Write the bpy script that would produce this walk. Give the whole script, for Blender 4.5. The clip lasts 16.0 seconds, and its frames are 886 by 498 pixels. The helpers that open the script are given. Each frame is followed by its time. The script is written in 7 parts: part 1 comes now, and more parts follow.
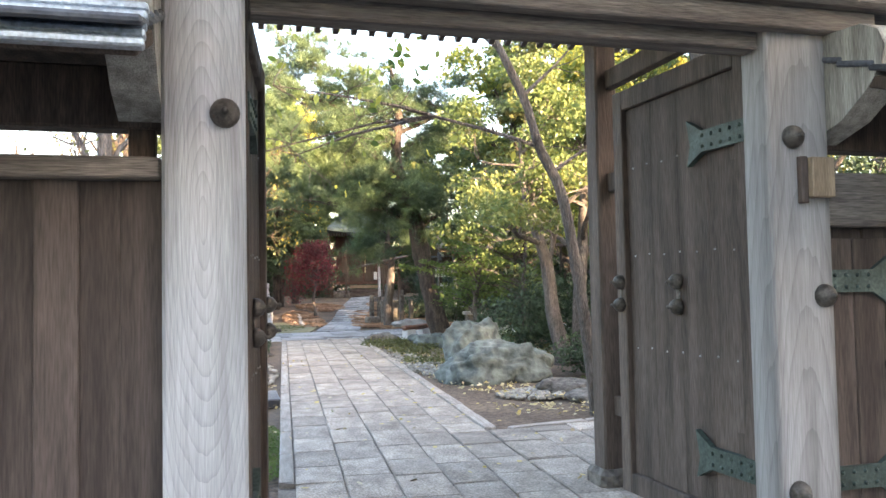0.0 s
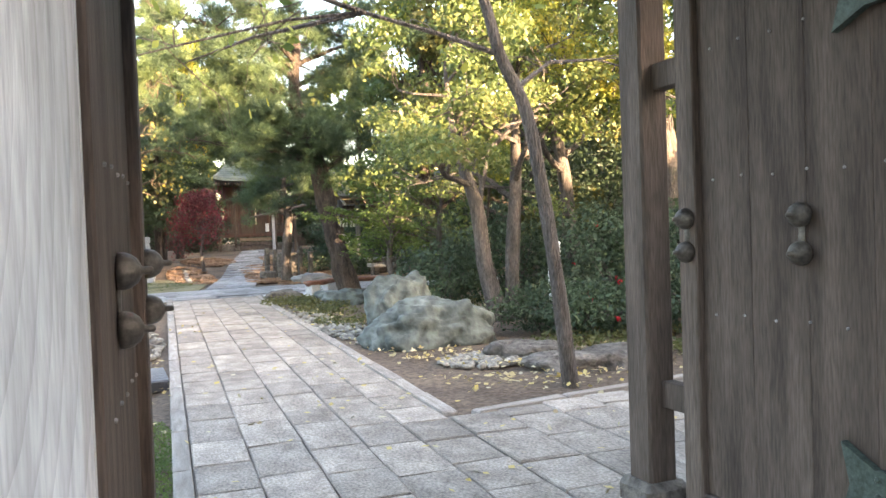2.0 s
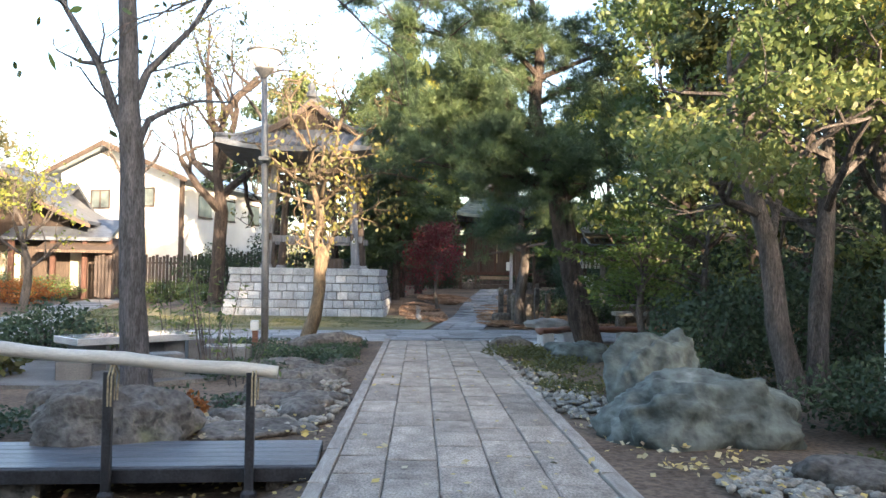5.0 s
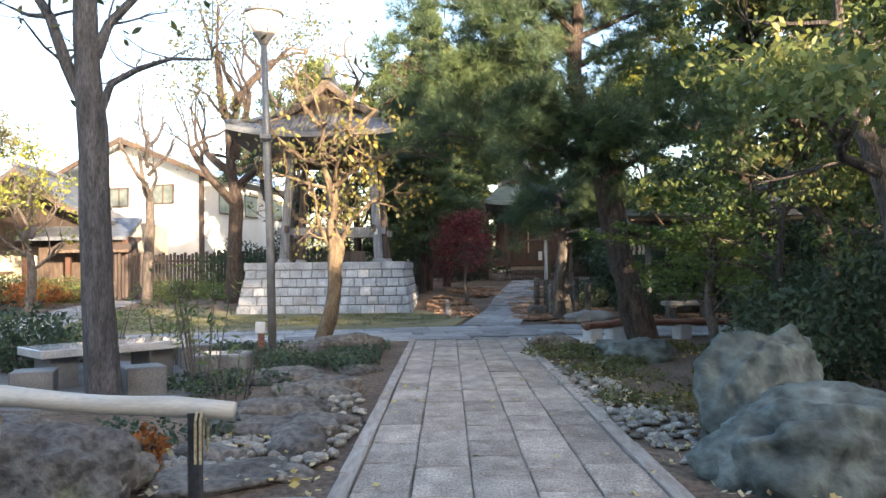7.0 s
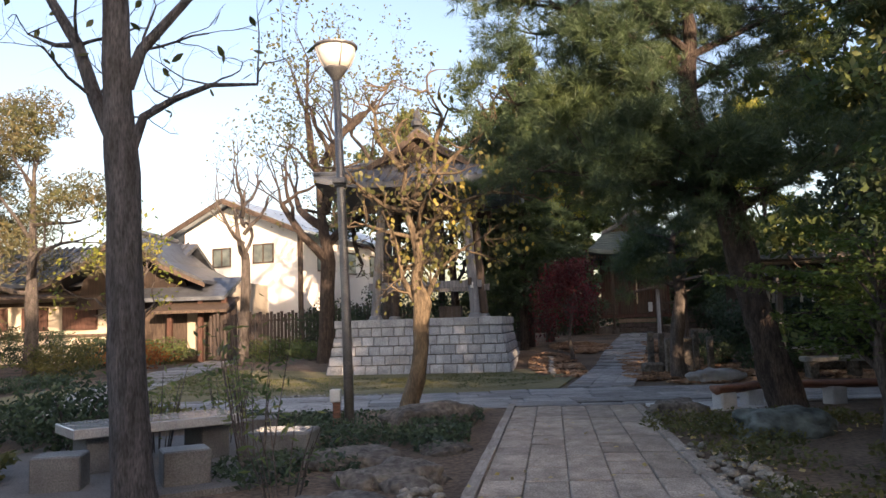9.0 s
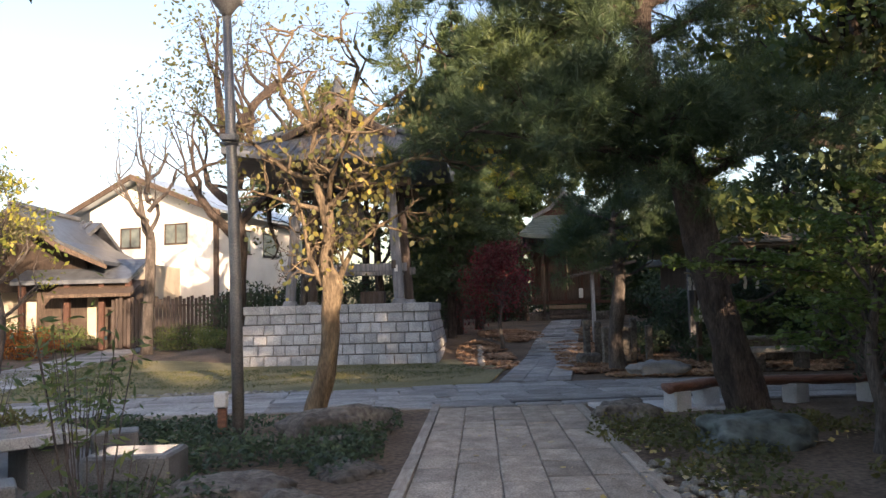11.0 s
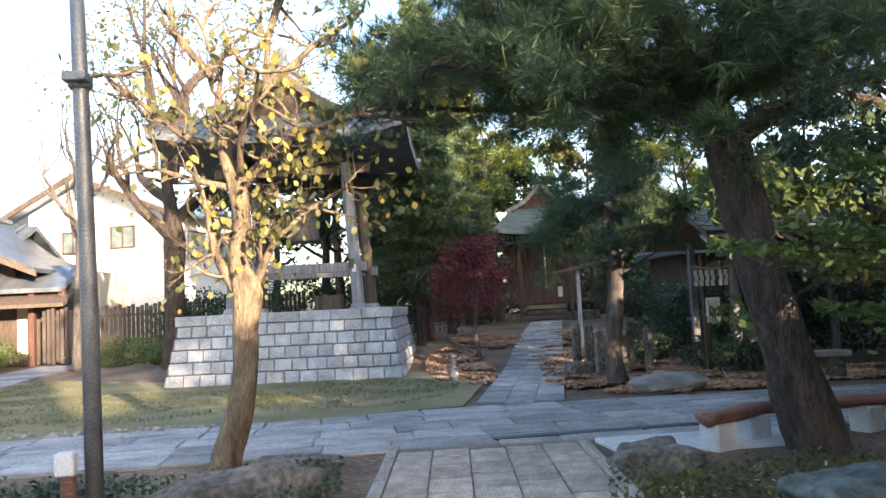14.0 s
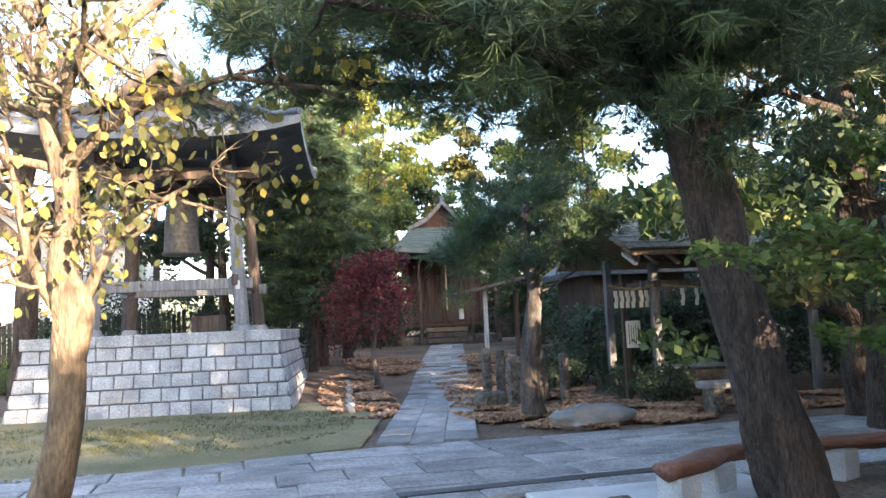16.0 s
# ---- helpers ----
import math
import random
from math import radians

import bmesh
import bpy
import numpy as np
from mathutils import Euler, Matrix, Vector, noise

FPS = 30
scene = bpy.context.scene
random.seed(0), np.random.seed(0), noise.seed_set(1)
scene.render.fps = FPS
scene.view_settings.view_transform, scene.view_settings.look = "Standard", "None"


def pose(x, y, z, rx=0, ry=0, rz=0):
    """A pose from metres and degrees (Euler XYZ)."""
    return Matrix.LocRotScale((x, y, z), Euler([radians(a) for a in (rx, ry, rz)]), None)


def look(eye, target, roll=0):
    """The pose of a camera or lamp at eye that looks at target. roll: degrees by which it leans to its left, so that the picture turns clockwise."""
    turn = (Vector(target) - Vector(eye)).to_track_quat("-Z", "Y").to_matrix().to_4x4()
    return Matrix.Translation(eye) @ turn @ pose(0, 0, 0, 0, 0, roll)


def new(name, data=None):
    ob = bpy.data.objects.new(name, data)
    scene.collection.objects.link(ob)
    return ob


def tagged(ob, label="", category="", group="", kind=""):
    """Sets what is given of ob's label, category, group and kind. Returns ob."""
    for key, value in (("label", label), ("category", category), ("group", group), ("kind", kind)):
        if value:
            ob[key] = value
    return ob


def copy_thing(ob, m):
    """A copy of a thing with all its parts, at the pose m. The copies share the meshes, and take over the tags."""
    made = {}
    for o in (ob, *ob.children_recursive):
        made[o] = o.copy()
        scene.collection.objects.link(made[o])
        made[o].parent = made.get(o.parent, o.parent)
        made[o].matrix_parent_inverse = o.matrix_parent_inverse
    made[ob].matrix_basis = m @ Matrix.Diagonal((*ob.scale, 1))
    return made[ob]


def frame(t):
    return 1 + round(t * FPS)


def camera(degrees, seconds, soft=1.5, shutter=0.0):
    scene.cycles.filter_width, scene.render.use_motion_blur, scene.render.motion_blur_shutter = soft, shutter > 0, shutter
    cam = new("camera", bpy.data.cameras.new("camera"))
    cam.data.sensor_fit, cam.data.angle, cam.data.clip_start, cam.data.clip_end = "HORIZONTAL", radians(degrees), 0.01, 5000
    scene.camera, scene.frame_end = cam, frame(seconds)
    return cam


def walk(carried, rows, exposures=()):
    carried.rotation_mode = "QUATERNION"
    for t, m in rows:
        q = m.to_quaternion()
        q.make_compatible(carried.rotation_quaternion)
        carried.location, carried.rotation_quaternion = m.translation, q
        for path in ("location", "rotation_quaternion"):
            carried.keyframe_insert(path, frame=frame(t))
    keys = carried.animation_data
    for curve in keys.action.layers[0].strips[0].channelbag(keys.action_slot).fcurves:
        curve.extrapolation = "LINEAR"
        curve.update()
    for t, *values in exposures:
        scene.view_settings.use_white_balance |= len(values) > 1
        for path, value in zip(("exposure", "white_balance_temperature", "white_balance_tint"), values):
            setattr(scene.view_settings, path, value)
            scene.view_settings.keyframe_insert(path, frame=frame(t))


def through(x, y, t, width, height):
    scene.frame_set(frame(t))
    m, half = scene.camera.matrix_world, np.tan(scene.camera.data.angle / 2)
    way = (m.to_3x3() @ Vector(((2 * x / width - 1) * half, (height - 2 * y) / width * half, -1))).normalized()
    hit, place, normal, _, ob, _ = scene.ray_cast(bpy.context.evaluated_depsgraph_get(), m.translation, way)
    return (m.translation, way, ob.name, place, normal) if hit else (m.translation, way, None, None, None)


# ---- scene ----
cam = camera(59.1, 16.0, soft=1.5, shutter=0.0)
PATH = [
    (0, (-0.235, -0.097, 1.33), (0.3, 1.828, 1.414), -1.1),
    (0.5, (-0.232, 0.342, 1.295), (0.36, 2.251, 1.385), -0.8),
    (1, (-0.251, 0.794, 1.261), (0.437, 2.671, 1.298), -2.0),
    (1.5, (-0.204, 1.247, 1.278), (0.663, 3.049, 1.28), -2.4),
    (2, (-0.143, 1.614, 1.298), (0.653, 3.448, 1.249), -2.0),
    (2.5, (-0.007, 2.095, 1.278), (0.762, 3.941, 1.245), -2.2),
    (3, (0.172, 2.508, 1.263), (0.858, 4.386, 1.305), -0.7),
    (3.5, (0.36, 2.834, 1.262), (0.834, 4.777, 1.269), 0.5),
    (4, (0.457, 3.236, 1.253), (0.895, 5.186, 1.326), 1.6),
    (4.5, (0.557, 3.648, 1.24), (0.925, 5.612, 1.317), 0.1),
    (5, (0.642, 3.992, 1.25), (0.838, 5.981, 1.317), 0.8),
    (5.2, (0.643, 4.144, 1.248), (0.846, 6.133, 1.29), 1.0),
    (7.5, (0.861, 6.043, 1.211), (0.9, 8.042, 1.268), -2.4),
    (8, (0.935, 6.37, 1.262), (0.64, 8.342, 1.41), -1.7),
    (8.5, (0.928, 6.796, 1.222), (0.733, 8.78, 1.383), -1.5),
    (9, (0.922, 7.145, 1.244), (0.788, 9.131, 1.435), -1.7),
    (9.5, (0.99, 7.513, 1.263), (0.745, 9.485, 1.482), -1.9),
    (10, (0.98, 7.87, 1.25), (0.928, 9.863, 1.409), -1.0),
    (12.3, (1.046, 9.928, 1.318), (1.113, 11.921, 1.46), -1.6),
    (12.5, (1.067, 10.064, 1.316), (1.088, 12.059, 1.457), -0.9),
    (13, (1.138, 10.494, 1.315), (1.274, 12.483, 1.478), -1.9),
    (13.5, (1.137, 10.882, 1.336), (1.318, 12.865, 1.524), -1.4),
    (14, (1.199, 11.286, 1.343), (1.315, 13.277, 1.491), -2.8),
    (14.5, (1.189, 11.682, 1.317), (1.469, 13.657, 1.462), -2.6),
    (15, (1.2, 12.081, 1.3), (1.455, 14.057, 1.473), -1.5),
    (15.5, (1.271, 12.441, 1.342), (1.479, 14.42, 1.535), -2.4),
    (16, (1.277, 12.827, 1.352), (1.656, 14.781, 1.544), -2.5),
]
BASE = 2.5
EXPOSURES = [(t, BASE + e, k, g) for t, e, k, g in ((0.0, 1.07, 6700, 17), (1.0, 1.07, 6700, 17), (2.5, 1.25, 7100, 17), (3.5, 0.96, 6800, 15), (4.0, 0.75, 6350, 13), (5.0, 0.12, 5950, 13), (7.5, -0.15, 6000, 15), (8.0, -1.0, 6350, 22), (10.2, -1.1, 6350, 22), (12.3, -0.17, 5900, 15), (13.5, 0.0, 5750, 14), (16.0, 0.55, 5750, 16))]
walk(cam, [(t, look(eye, target, roll)) for t, eye, target, roll in PATH], EXPOSURES)

# ---- light ----
SUN_EL, SUN_AZ = radians(10.5), radians(154.0)   # low afternoon sun, behind the walker and to the right
world = bpy.data.worlds.new("sky_world")
scene.world = world
world.use_nodes = True
wn = world.node_tree
sky = wn.nodes.new("ShaderNodeTexSky")
sky.sky_type, sky.sun_disc = "NISHITA", False
sky.sun_elevation, sky.sun_rotation = SUN_EL, SUN_AZ
sky.air_density, sky.dust_density, sky.ozone_density = 1.0, 3.0, 0.6
wn.links.new(sky.outputs[0], wn.nodes["Background"].inputs[0])
wn.nodes["Background"].inputs[1].default_value = 0.15
sun_dir = Vector((math.sin(SUN_AZ) * math.cos(SUN_EL), math.cos(SUN_AZ) * math.cos(SUN_EL), math.sin(SUN_EL)))
sun = new("sun", bpy.data.lights.new("sun", "SUN"))
sun.data.energy, sun.data.angle, sun.data.color = 5.0, radians(0.6), (1.0, 0.72, 0.43)
sun.matrix_world = look(sun_dir * 60, (0, 0, 0))

# ---- materials ----


def material(name, c1, c2, rough=0.8, scale=5.0, stretch=(1, 1, 1), bump=0.25, fine=70.0, dirt=0.35, c3=None, vary=0.25, metal=0.0, island=False, depth=0.01, spec=0.4):
    """A weathered surface: broad blotches c1-c2(-c3), fine grain, relief and a shade of its own for each piece."""
    m = bpy.data.materials.new(name)
    m.use_nodes = True
    t = m.node_tree
    b = t.nodes["Principled BSDF"]
    b.inputs["Roughness"].default_value, b.inputs["Metallic"].default_value = rough, metal
    b.inputs["Specular IOR Level"].default_value = spec
    co = t.nodes.new("ShaderNodeTexCoord")
    mp = t.nodes.new("ShaderNodeMapping")
    mp.inputs["Scale"].default_value = stretch
    t.links.new(co.outputs["Object"], mp.inputs[0])
    info = t.nodes.new("ShaderNodeNewGeometry") if island else t.nodes.new("ShaderNodeObjectInfo")
    rnd = info.outputs["Random Per Island"] if island else info.outputs["Random"]
    sh = t.nodes.new("ShaderNodeVectorMath")
    sh.operation = "MULTIPLY_ADD"
    sh.inputs[1].default_value = (1, 1, 1)
    mul = t.nodes.new("ShaderNodeMath")
    mul.operation = "MULTIPLY"
    mul.inputs[1].default_value = 37.0
    t.links.new(rnd, mul.inputs[0])
    t.links.new(mp.outputs[0], sh.inputs[0])
    t.links.new(mul.outputs[0], sh.inputs[2])
    n1 = t.nodes.new("ShaderNodeTexNoise")
    n1.inputs["Scale"].default_value, n1.inputs["Detail"].default_value = scale, 5.0
    n2 = t.nodes.new("ShaderNodeTexNoise")
    n2.inputs["Scale"].default_value, n2.inputs["Detail"].default_value = fine, 4.0
    t.links.new(sh.outputs[0], n1.inputs[0])
    t.links.new(sh.outputs[0], n2.inputs[0])
    ramp = t.nodes.new("ShaderNodeValToRGB")
    ramp.color_ramp.elements[0].position, ramp.color_ramp.elements[1].position = 0.34, 0.66
    ramp.color_ramp.elements[0].color, ramp.color_ramp.elements[1].color = (*c1, 1), (*c2, 1)
    if c3:
        e = ramp.color_ramp.elements.new(0.8)
        e.color = (*c3, 1)
    t.links.new(n1.outputs[0], ramp.inputs[0])
    gr = t.nodes.new("ShaderNodeMapRange")
    gr.inputs[1].default_value, gr.inputs[2].default_value = 0.3, 0.7
    gr.inputs[3].default_value, gr.inputs[4].default_value = 1.0 - dirt, 1.0 + dirt
    t.links.new(n2.outputs[0], gr.inputs[0])
    pv = t.nodes.new("ShaderNodeMapRange")
    pv.inputs[3].default_value, pv.inputs[4].default_value = 1.0 - vary, 1.0 + vary
    t.links.new(rnd, pv.inputs[0])
    mm = t.nodes.new("ShaderNodeMath")
    mm.operation = "MULTIPLY"
    t.links.new(gr.outputs[0], mm.inputs[0])
    t.links.new(pv.outputs[0], mm.inputs[1])
    sc = t.nodes.new("ShaderNodeVectorMath")
    sc.operation = "SCALE"
    t.links.new(ramp.outputs[0], sc.inputs[0])
    t.links.new(mm.outputs[0], sc.inputs[3])
    t.links.new(sc.outputs[0], b.inputs["Base Color"])
    if bump:
        ad = t.nodes.new("ShaderNodeMath")
        ad.operation = "ADD"
        t.links.new(n1.outputs[0], ad.inputs[0])
        t.links.new(n2.outputs[0], ad.inputs[1])
        bp = t.nodes.new("ShaderNodeBump")
        bp.inputs["Strength"].default_value, bp.inputs["Distance"].default_value = bump, depth
        t.links.new(ad.outputs[0], bp.inputs["Height"])
        t.links.new(bp.outputs[0], b.inputs["Normal"])
    return m


def leaf_material(name, colours, through=0.35, rough=0.5):
    """Leaves: each one its own tint, some light coming through."""
    m = bpy.data.materials.new(name)
    m.use_nodes = True
    t = m.node_tree
    b = t.nodes["Principled BSDF"]
    b.inputs["Roughness"].default_value = rough
    b.inputs["Specular IOR Level"].default_value = 0.35
    g = t.nodes.new("ShaderNodeNewGeometry")
    ramp = t.nodes.new("ShaderNodeValToRGB")
    els = ramp.color_ramp.elements
    els[0].color, els[1].color = (*colours[0], 1), (*colours[-1], 1)
    for i, c in enumerate(colours[1:-1]):
        els.new((i + 1) / (len(colours) - 1)).color = (*c, 1)
    co = t.nodes.new("ShaderNodeTexCoord")
    nz = t.nodes.new("ShaderNodeTexNoise")
    nz.inputs["Scale"].default_value, nz.inputs["Detail"].default_value = 1.3, 2.0
    t.links.new(co.outputs["Object"], nz.inputs[0])
    bough = t.nodes.new("ShaderNodeMapRange")
    bough.inputs[1].default_value, bough.inputs[2].default_value = 0.36, 0.66
    t.links.new(nz.outputs[0], bough.inputs[0])
    tint = t.nodes.new("ShaderNodeMix")
    tint.inputs[0].default_value = 0.55
    t.links.new(g.outputs["Random Per Island"], tint.inputs[2])
    t.links.new(bough.outputs[0], tint.inputs[3])
    t.links.new(tint.outputs[0], ramp.inputs[0])
    t.links.new(ramp.outputs[0], b.inputs["Base Color"])
    tr = t.nodes.new("ShaderNodeBsdfTranslucent")
    t.links.new(ramp.outputs[0], tr.inputs[0])
    mx = t.nodes.new("ShaderNodeMixShader")
    mx.inputs[0].default_value = through
    t.links.new(b.outputs[0], mx.inputs[1])
    t.links.new(tr.outputs[0], mx.inputs[2])
    t.links.new(mx.outputs[0], t.nodes["Material Output"].inputs[0])
    return m


def figured_wood(name, c1, c2, centre, stretch, rings, line=0.78):
    """Weathered planed timber: growth rings cut lengthwise round a heart, pale bleached bands, fine checks."""
    m = material(name, c1, c2, 0.75, 2.0, (5, 5, 0.25), 0.3, 40, 0.16, vary=0.05)
    t = m.node_tree
    b = t.nodes["Principled BSDF"]
    src = b.inputs["Base Color"].links[0].from_socket
    co = t.nodes.new("ShaderNodeTexCoord")
    mp = t.nodes.new("ShaderNodeMapping")
    mp.inputs["Scale"].default_value = (1, 1, stretch)
    mp.inputs["Location"].default_value = (-centre[0], -centre[1], -centre[2] * stretch)
    t.links.new(co.outputs["Object"], mp.inputs[0])
    wv = t.nodes.new("ShaderNodeTexWave")
    wv.wave_type, wv.rings_direction, wv.wave_profile = "RINGS", "SPHERICAL", "SAW"
    wv.inputs["Scale"].default_value, wv.inputs["Distortion"].default_value = rings, 3.5
    wv.inputs["Detail"].default_value, wv.inputs["Detail Scale"].default_value = 2.0, 0.7
    t.links.new(mp.outputs[0], wv.inputs[0])
    rp = t.nodes.new("ShaderNodeValToRGB")
    rp.color_ramp.elements[0].position, rp.color_ramp.elements[1].position = 0.0, 0.75
    rp.color_ramp.elements[0].color, rp.color_ramp.elements[1].color = (1, 1, 1, 1), (0.93, 0.93, 0.93, 1)
    e = rp.color_ramp.elements.new(1.0)
    e.color = (line, line, line, 1)
    t.links.new(wv.outputs["Fac"], rp.inputs[0])
    mu = t.nodes.new("ShaderNodeVectorMath")
    mu.operation = "MULTIPLY"
    t.links.new(src, mu.inputs[0])
    t.links.new(rp.outputs[0], mu.inputs[1])
    t.links.new(mu.outputs[0], b.inputs["Base Color"])
    return m


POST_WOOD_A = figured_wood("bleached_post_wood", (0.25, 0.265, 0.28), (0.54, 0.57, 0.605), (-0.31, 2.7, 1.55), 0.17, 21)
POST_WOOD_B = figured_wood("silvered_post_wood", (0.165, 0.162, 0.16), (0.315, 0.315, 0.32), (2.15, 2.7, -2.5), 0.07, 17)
GREY_WOOD = material("weathered_grey_wood", (0.19, 0.185, 0.18), (0.46, 0.46, 0.47), 0.75, 3.0, (7, 7, 0.45), 0.5, 30, 0.4, vary=0.08)
BRACKET_WOOD = material("mossy_grey_bracket_wood", (0.22, 0.215, 0.19), (0.42, 0.415, 0.38), 0.8, 3.0, (7, 7, 0.6), 0.5, 30, 0.35, c3=(0.26, 0.30, 0.19), vary=0.05)
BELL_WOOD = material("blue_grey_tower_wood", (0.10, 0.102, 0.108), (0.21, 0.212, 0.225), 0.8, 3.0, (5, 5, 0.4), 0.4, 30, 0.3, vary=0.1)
BEAM_WOOD = material("weathered_beam_wood", (0.10, 0.087, 0.078), (0.21, 0.19, 0.172), 0.8, 3.0, (0.5, 7, 7), 0.5, 30, 0.4, vary=0.12)
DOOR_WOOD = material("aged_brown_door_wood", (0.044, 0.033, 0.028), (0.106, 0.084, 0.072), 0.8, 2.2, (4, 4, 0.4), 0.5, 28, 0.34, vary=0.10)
# near-black brown that holds the shade on the old house's gable
GABLE_SHADE = material("shade_toned_boarding", (0.018, 0.013, 0.011), (0.04, 0.029, 0.023), 0.85, 3, (6, 6, 0.6), 0.4, 30, 0.4, vary=0.1)
DARK_WOOD = material("dark_stained_wood", (0.045, 0.032, 0.025), (0.10, 0.075, 0.058), 0.75, 3.0, (6, 6, 0.6), 0.4, 30, 0.4, vary=0.2)
FENCE_WOOD = material("brown_fence_boards", (0.036, 0.028, 0.025), (0.085, 0.067, 0.06), 0.8, 2.2, (5, 5, 0.35), 0.4, 30, 0.3, vary=0.22)
COPPER = material("green_copper_fitting", (0.034, 0.052, 0.047), (0.066, 0.096, 0.086), 0.6, 9, bump=0.3, metal=0.2, c3=(0.08, 0.09, 0.07))
IRON = material("bronze_boss_metal", (0.06, 0.055, 0.05), (0.12, 0.112, 0.10), 0.55, 14, bump=0.3, metal=0.4, c3=(0.26, 0.09, 0.05))
NAIL = material("grey_nail_metal", (0.2, 0.2, 0.2), (0.35, 0.35, 0.35), 0.5, 30, metal=0.6)
PALE_WOOD = material("pale_new_wood", (0.20, 0.15, 0.10), (0.31, 0.24, 0.165), 0.7, 4, (6, 6, 0.6), 0.2, 40, 0.25)
SLAB = material("grey_paving_stone", (0.235, 0.203, 0.172), (0.39, 0.343, 0.296), 0.75, 2.2, bump=0.8, fine=24, dirt=0.42, vary=0.24, c3=(0.42, 0.39, 0.35), depth=0.012)
SLAB_COOL = material("blue_grey_paving_stone", (0.185, 0.186, 0.19), (0.325, 0.328, 0.336), 0.7, 1.8, bump=0.7, fine=24, dirt=0.45, vary=0.26, depth=0.01)
KERB = material("worn_kerb_stone", (0.25, 0.222, 0.196), (0.38, 0.348, 0.312), 0.8, 3, bump=0.4, fine=60, vary=0.14)
MORTAR = material("dark_joint_soil", (0.14, 0.122, 0.105), (0.24, 0.21, 0.18), 0.95, 5, bump=0.5)
GRANITE = material("pale_granite_block", (0.265, 0.275, 0.288), (0.43, 0.44, 0.455), 0.8, 3.0, bump=0.7, fine=40, dirt=0.34, vary=0.13, depth=0.02)
GRANITE_CUT = material("cut_grey_granite", (0.15, 0.155, 0.16), (0.27, 0.275, 0.28), 0.45, 3.0, bump=0.3, fine=120, dirt=0.35, vary=0.14)
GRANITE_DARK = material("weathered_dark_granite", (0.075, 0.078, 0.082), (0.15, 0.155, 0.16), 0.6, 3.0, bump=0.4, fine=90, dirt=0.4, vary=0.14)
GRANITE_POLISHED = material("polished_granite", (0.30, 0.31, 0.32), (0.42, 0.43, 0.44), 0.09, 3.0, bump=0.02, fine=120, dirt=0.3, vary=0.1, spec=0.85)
GRAVEL = material("trodden_grey_gravel", (0.10, 0.098, 0.095), (0.175, 0.172, 0.168), 0.9, 2.0, bump=0.5, fine=60, dirt=0.4, vary=0.0)
EARTH = material("brown_garden_soil", (0.075, 0.055, 0.04), (0.17, 0.125, 0.09), 0.95, 0.7, bump=0.8, fine=22, dirt=0.5, c3=(0.13, 0.12, 0.07), depth=0.03, vary=0.0)
LAWN = material("short_dry_lawn", (0.14, 0.132, 0.064), (0.24, 0.212, 0.115), 0.95, 0.9, bump=0.7, fine=60, dirt=0.45, c3=(0.25, 0.21, 0.13), depth=0.02, vary=0.0)
MOSS = material("green_moss", (0.06, 0.09, 0.025), (0.12, 0.15, 0.05), 0.95, 3, bump=0.8, fine=90, dirt=0.4, vary=0.0)
ROCK = material("blue_green_garden_rock", (0.055, 0.07, 0.066), (0.12, 0.142, 0.136), 0.8, 2.6, (1, 1, 1), 0.8, 9, 0.55, c3=(0.26, 0.285, 0.275), depth=0.05, vary=0.1)
ROCK_GREY = material("grey_brown_garden_rock", (0.072, 0.065, 0.058), (0.16, 0.147, 0.132), 0.85, 2.6, bump=0.9, fine=18, dirt=0.5, c3=(0.16, 0.17, 0.10), depth=0.05, vary=0.18)
BARK = material("grey_brown_bark", (0.052, 0.045, 0.041), (0.12, 0.106, 0.098), 0.9, 4, (3, 3, 0.7), 1.0, 24, 0.5, depth=0.03, vary=0.08)
BARK_GREY = material("blue_grey_bark", (0.042, 0.042, 0.046), (0.10, 0.10, 0.11), 0.9, 4, (3, 3, 0.7), 1.0, 24, 0.5, depth=0.03, vary=0.05)
BARK_DARK = material("dark_pine_bark", (0.03, 0.024, 0.021), (0.085, 0.066, 0.056), 0.9, 5, (3, 3, 0.8), 1.0, 22, 0.5, depth=0.05, vary=0.08)
BARK_PALE = material("pale_smooth_bark", (0.06, 0.046, 0.032), (0.185, 0.145, 0.095), 0.85, 4, (2, 2, 0.6), 0.9, 26, 0.4, depth=0.02, vary=0.05)
PLASTER = material("white_plaster", (0.70, 0.70, 0.68), (0.82, 0.82, 0.80), 0.85, 0.8, bump=0.15, fine=40, dirt=0.06, vary=0.0)
PLASTER_OLD = material("aged_cream_plaster", (0.40, 0.36, 0.29), (0.56, 0.51, 0.42), 0.9, 0.8, bump=0.2, fine=30, dirt=0.12, vary=0.0)
TILE = material("grey_roof_tile", (0.045, 0.053, 0.066), (0.095, 0.108, 0.13), 0.42, 3, bump=0.3, fine=40, dirt=0.3, vary=0.22)
ROOF_METAL = material("pale_blue_metal_roof", (0.30, 0.36, 0.42), (0.42, 0.48, 0.54), 0.4, 1.5, bump=0.1, metal=0.4, vary=0.06)
# brown shingle made paler, with the low sun put into its colour
SHINGLE = material("sunlit_roof_shingle", (0.17, 0.14, 0.10), (0.34, 0.29, 0.21), 0.85, 3, (5, 0.5, 5), 0.5, 30, 0.4, vary=0.15)
COPPER_ROOF = material("verdigris_copper_roof", (0.085, 0.12, 0.12), (0.155, 0.20, 0.20), 0.75, 1.6, bump=0.2, fine=30, dirt=0.3, vary=0.12)
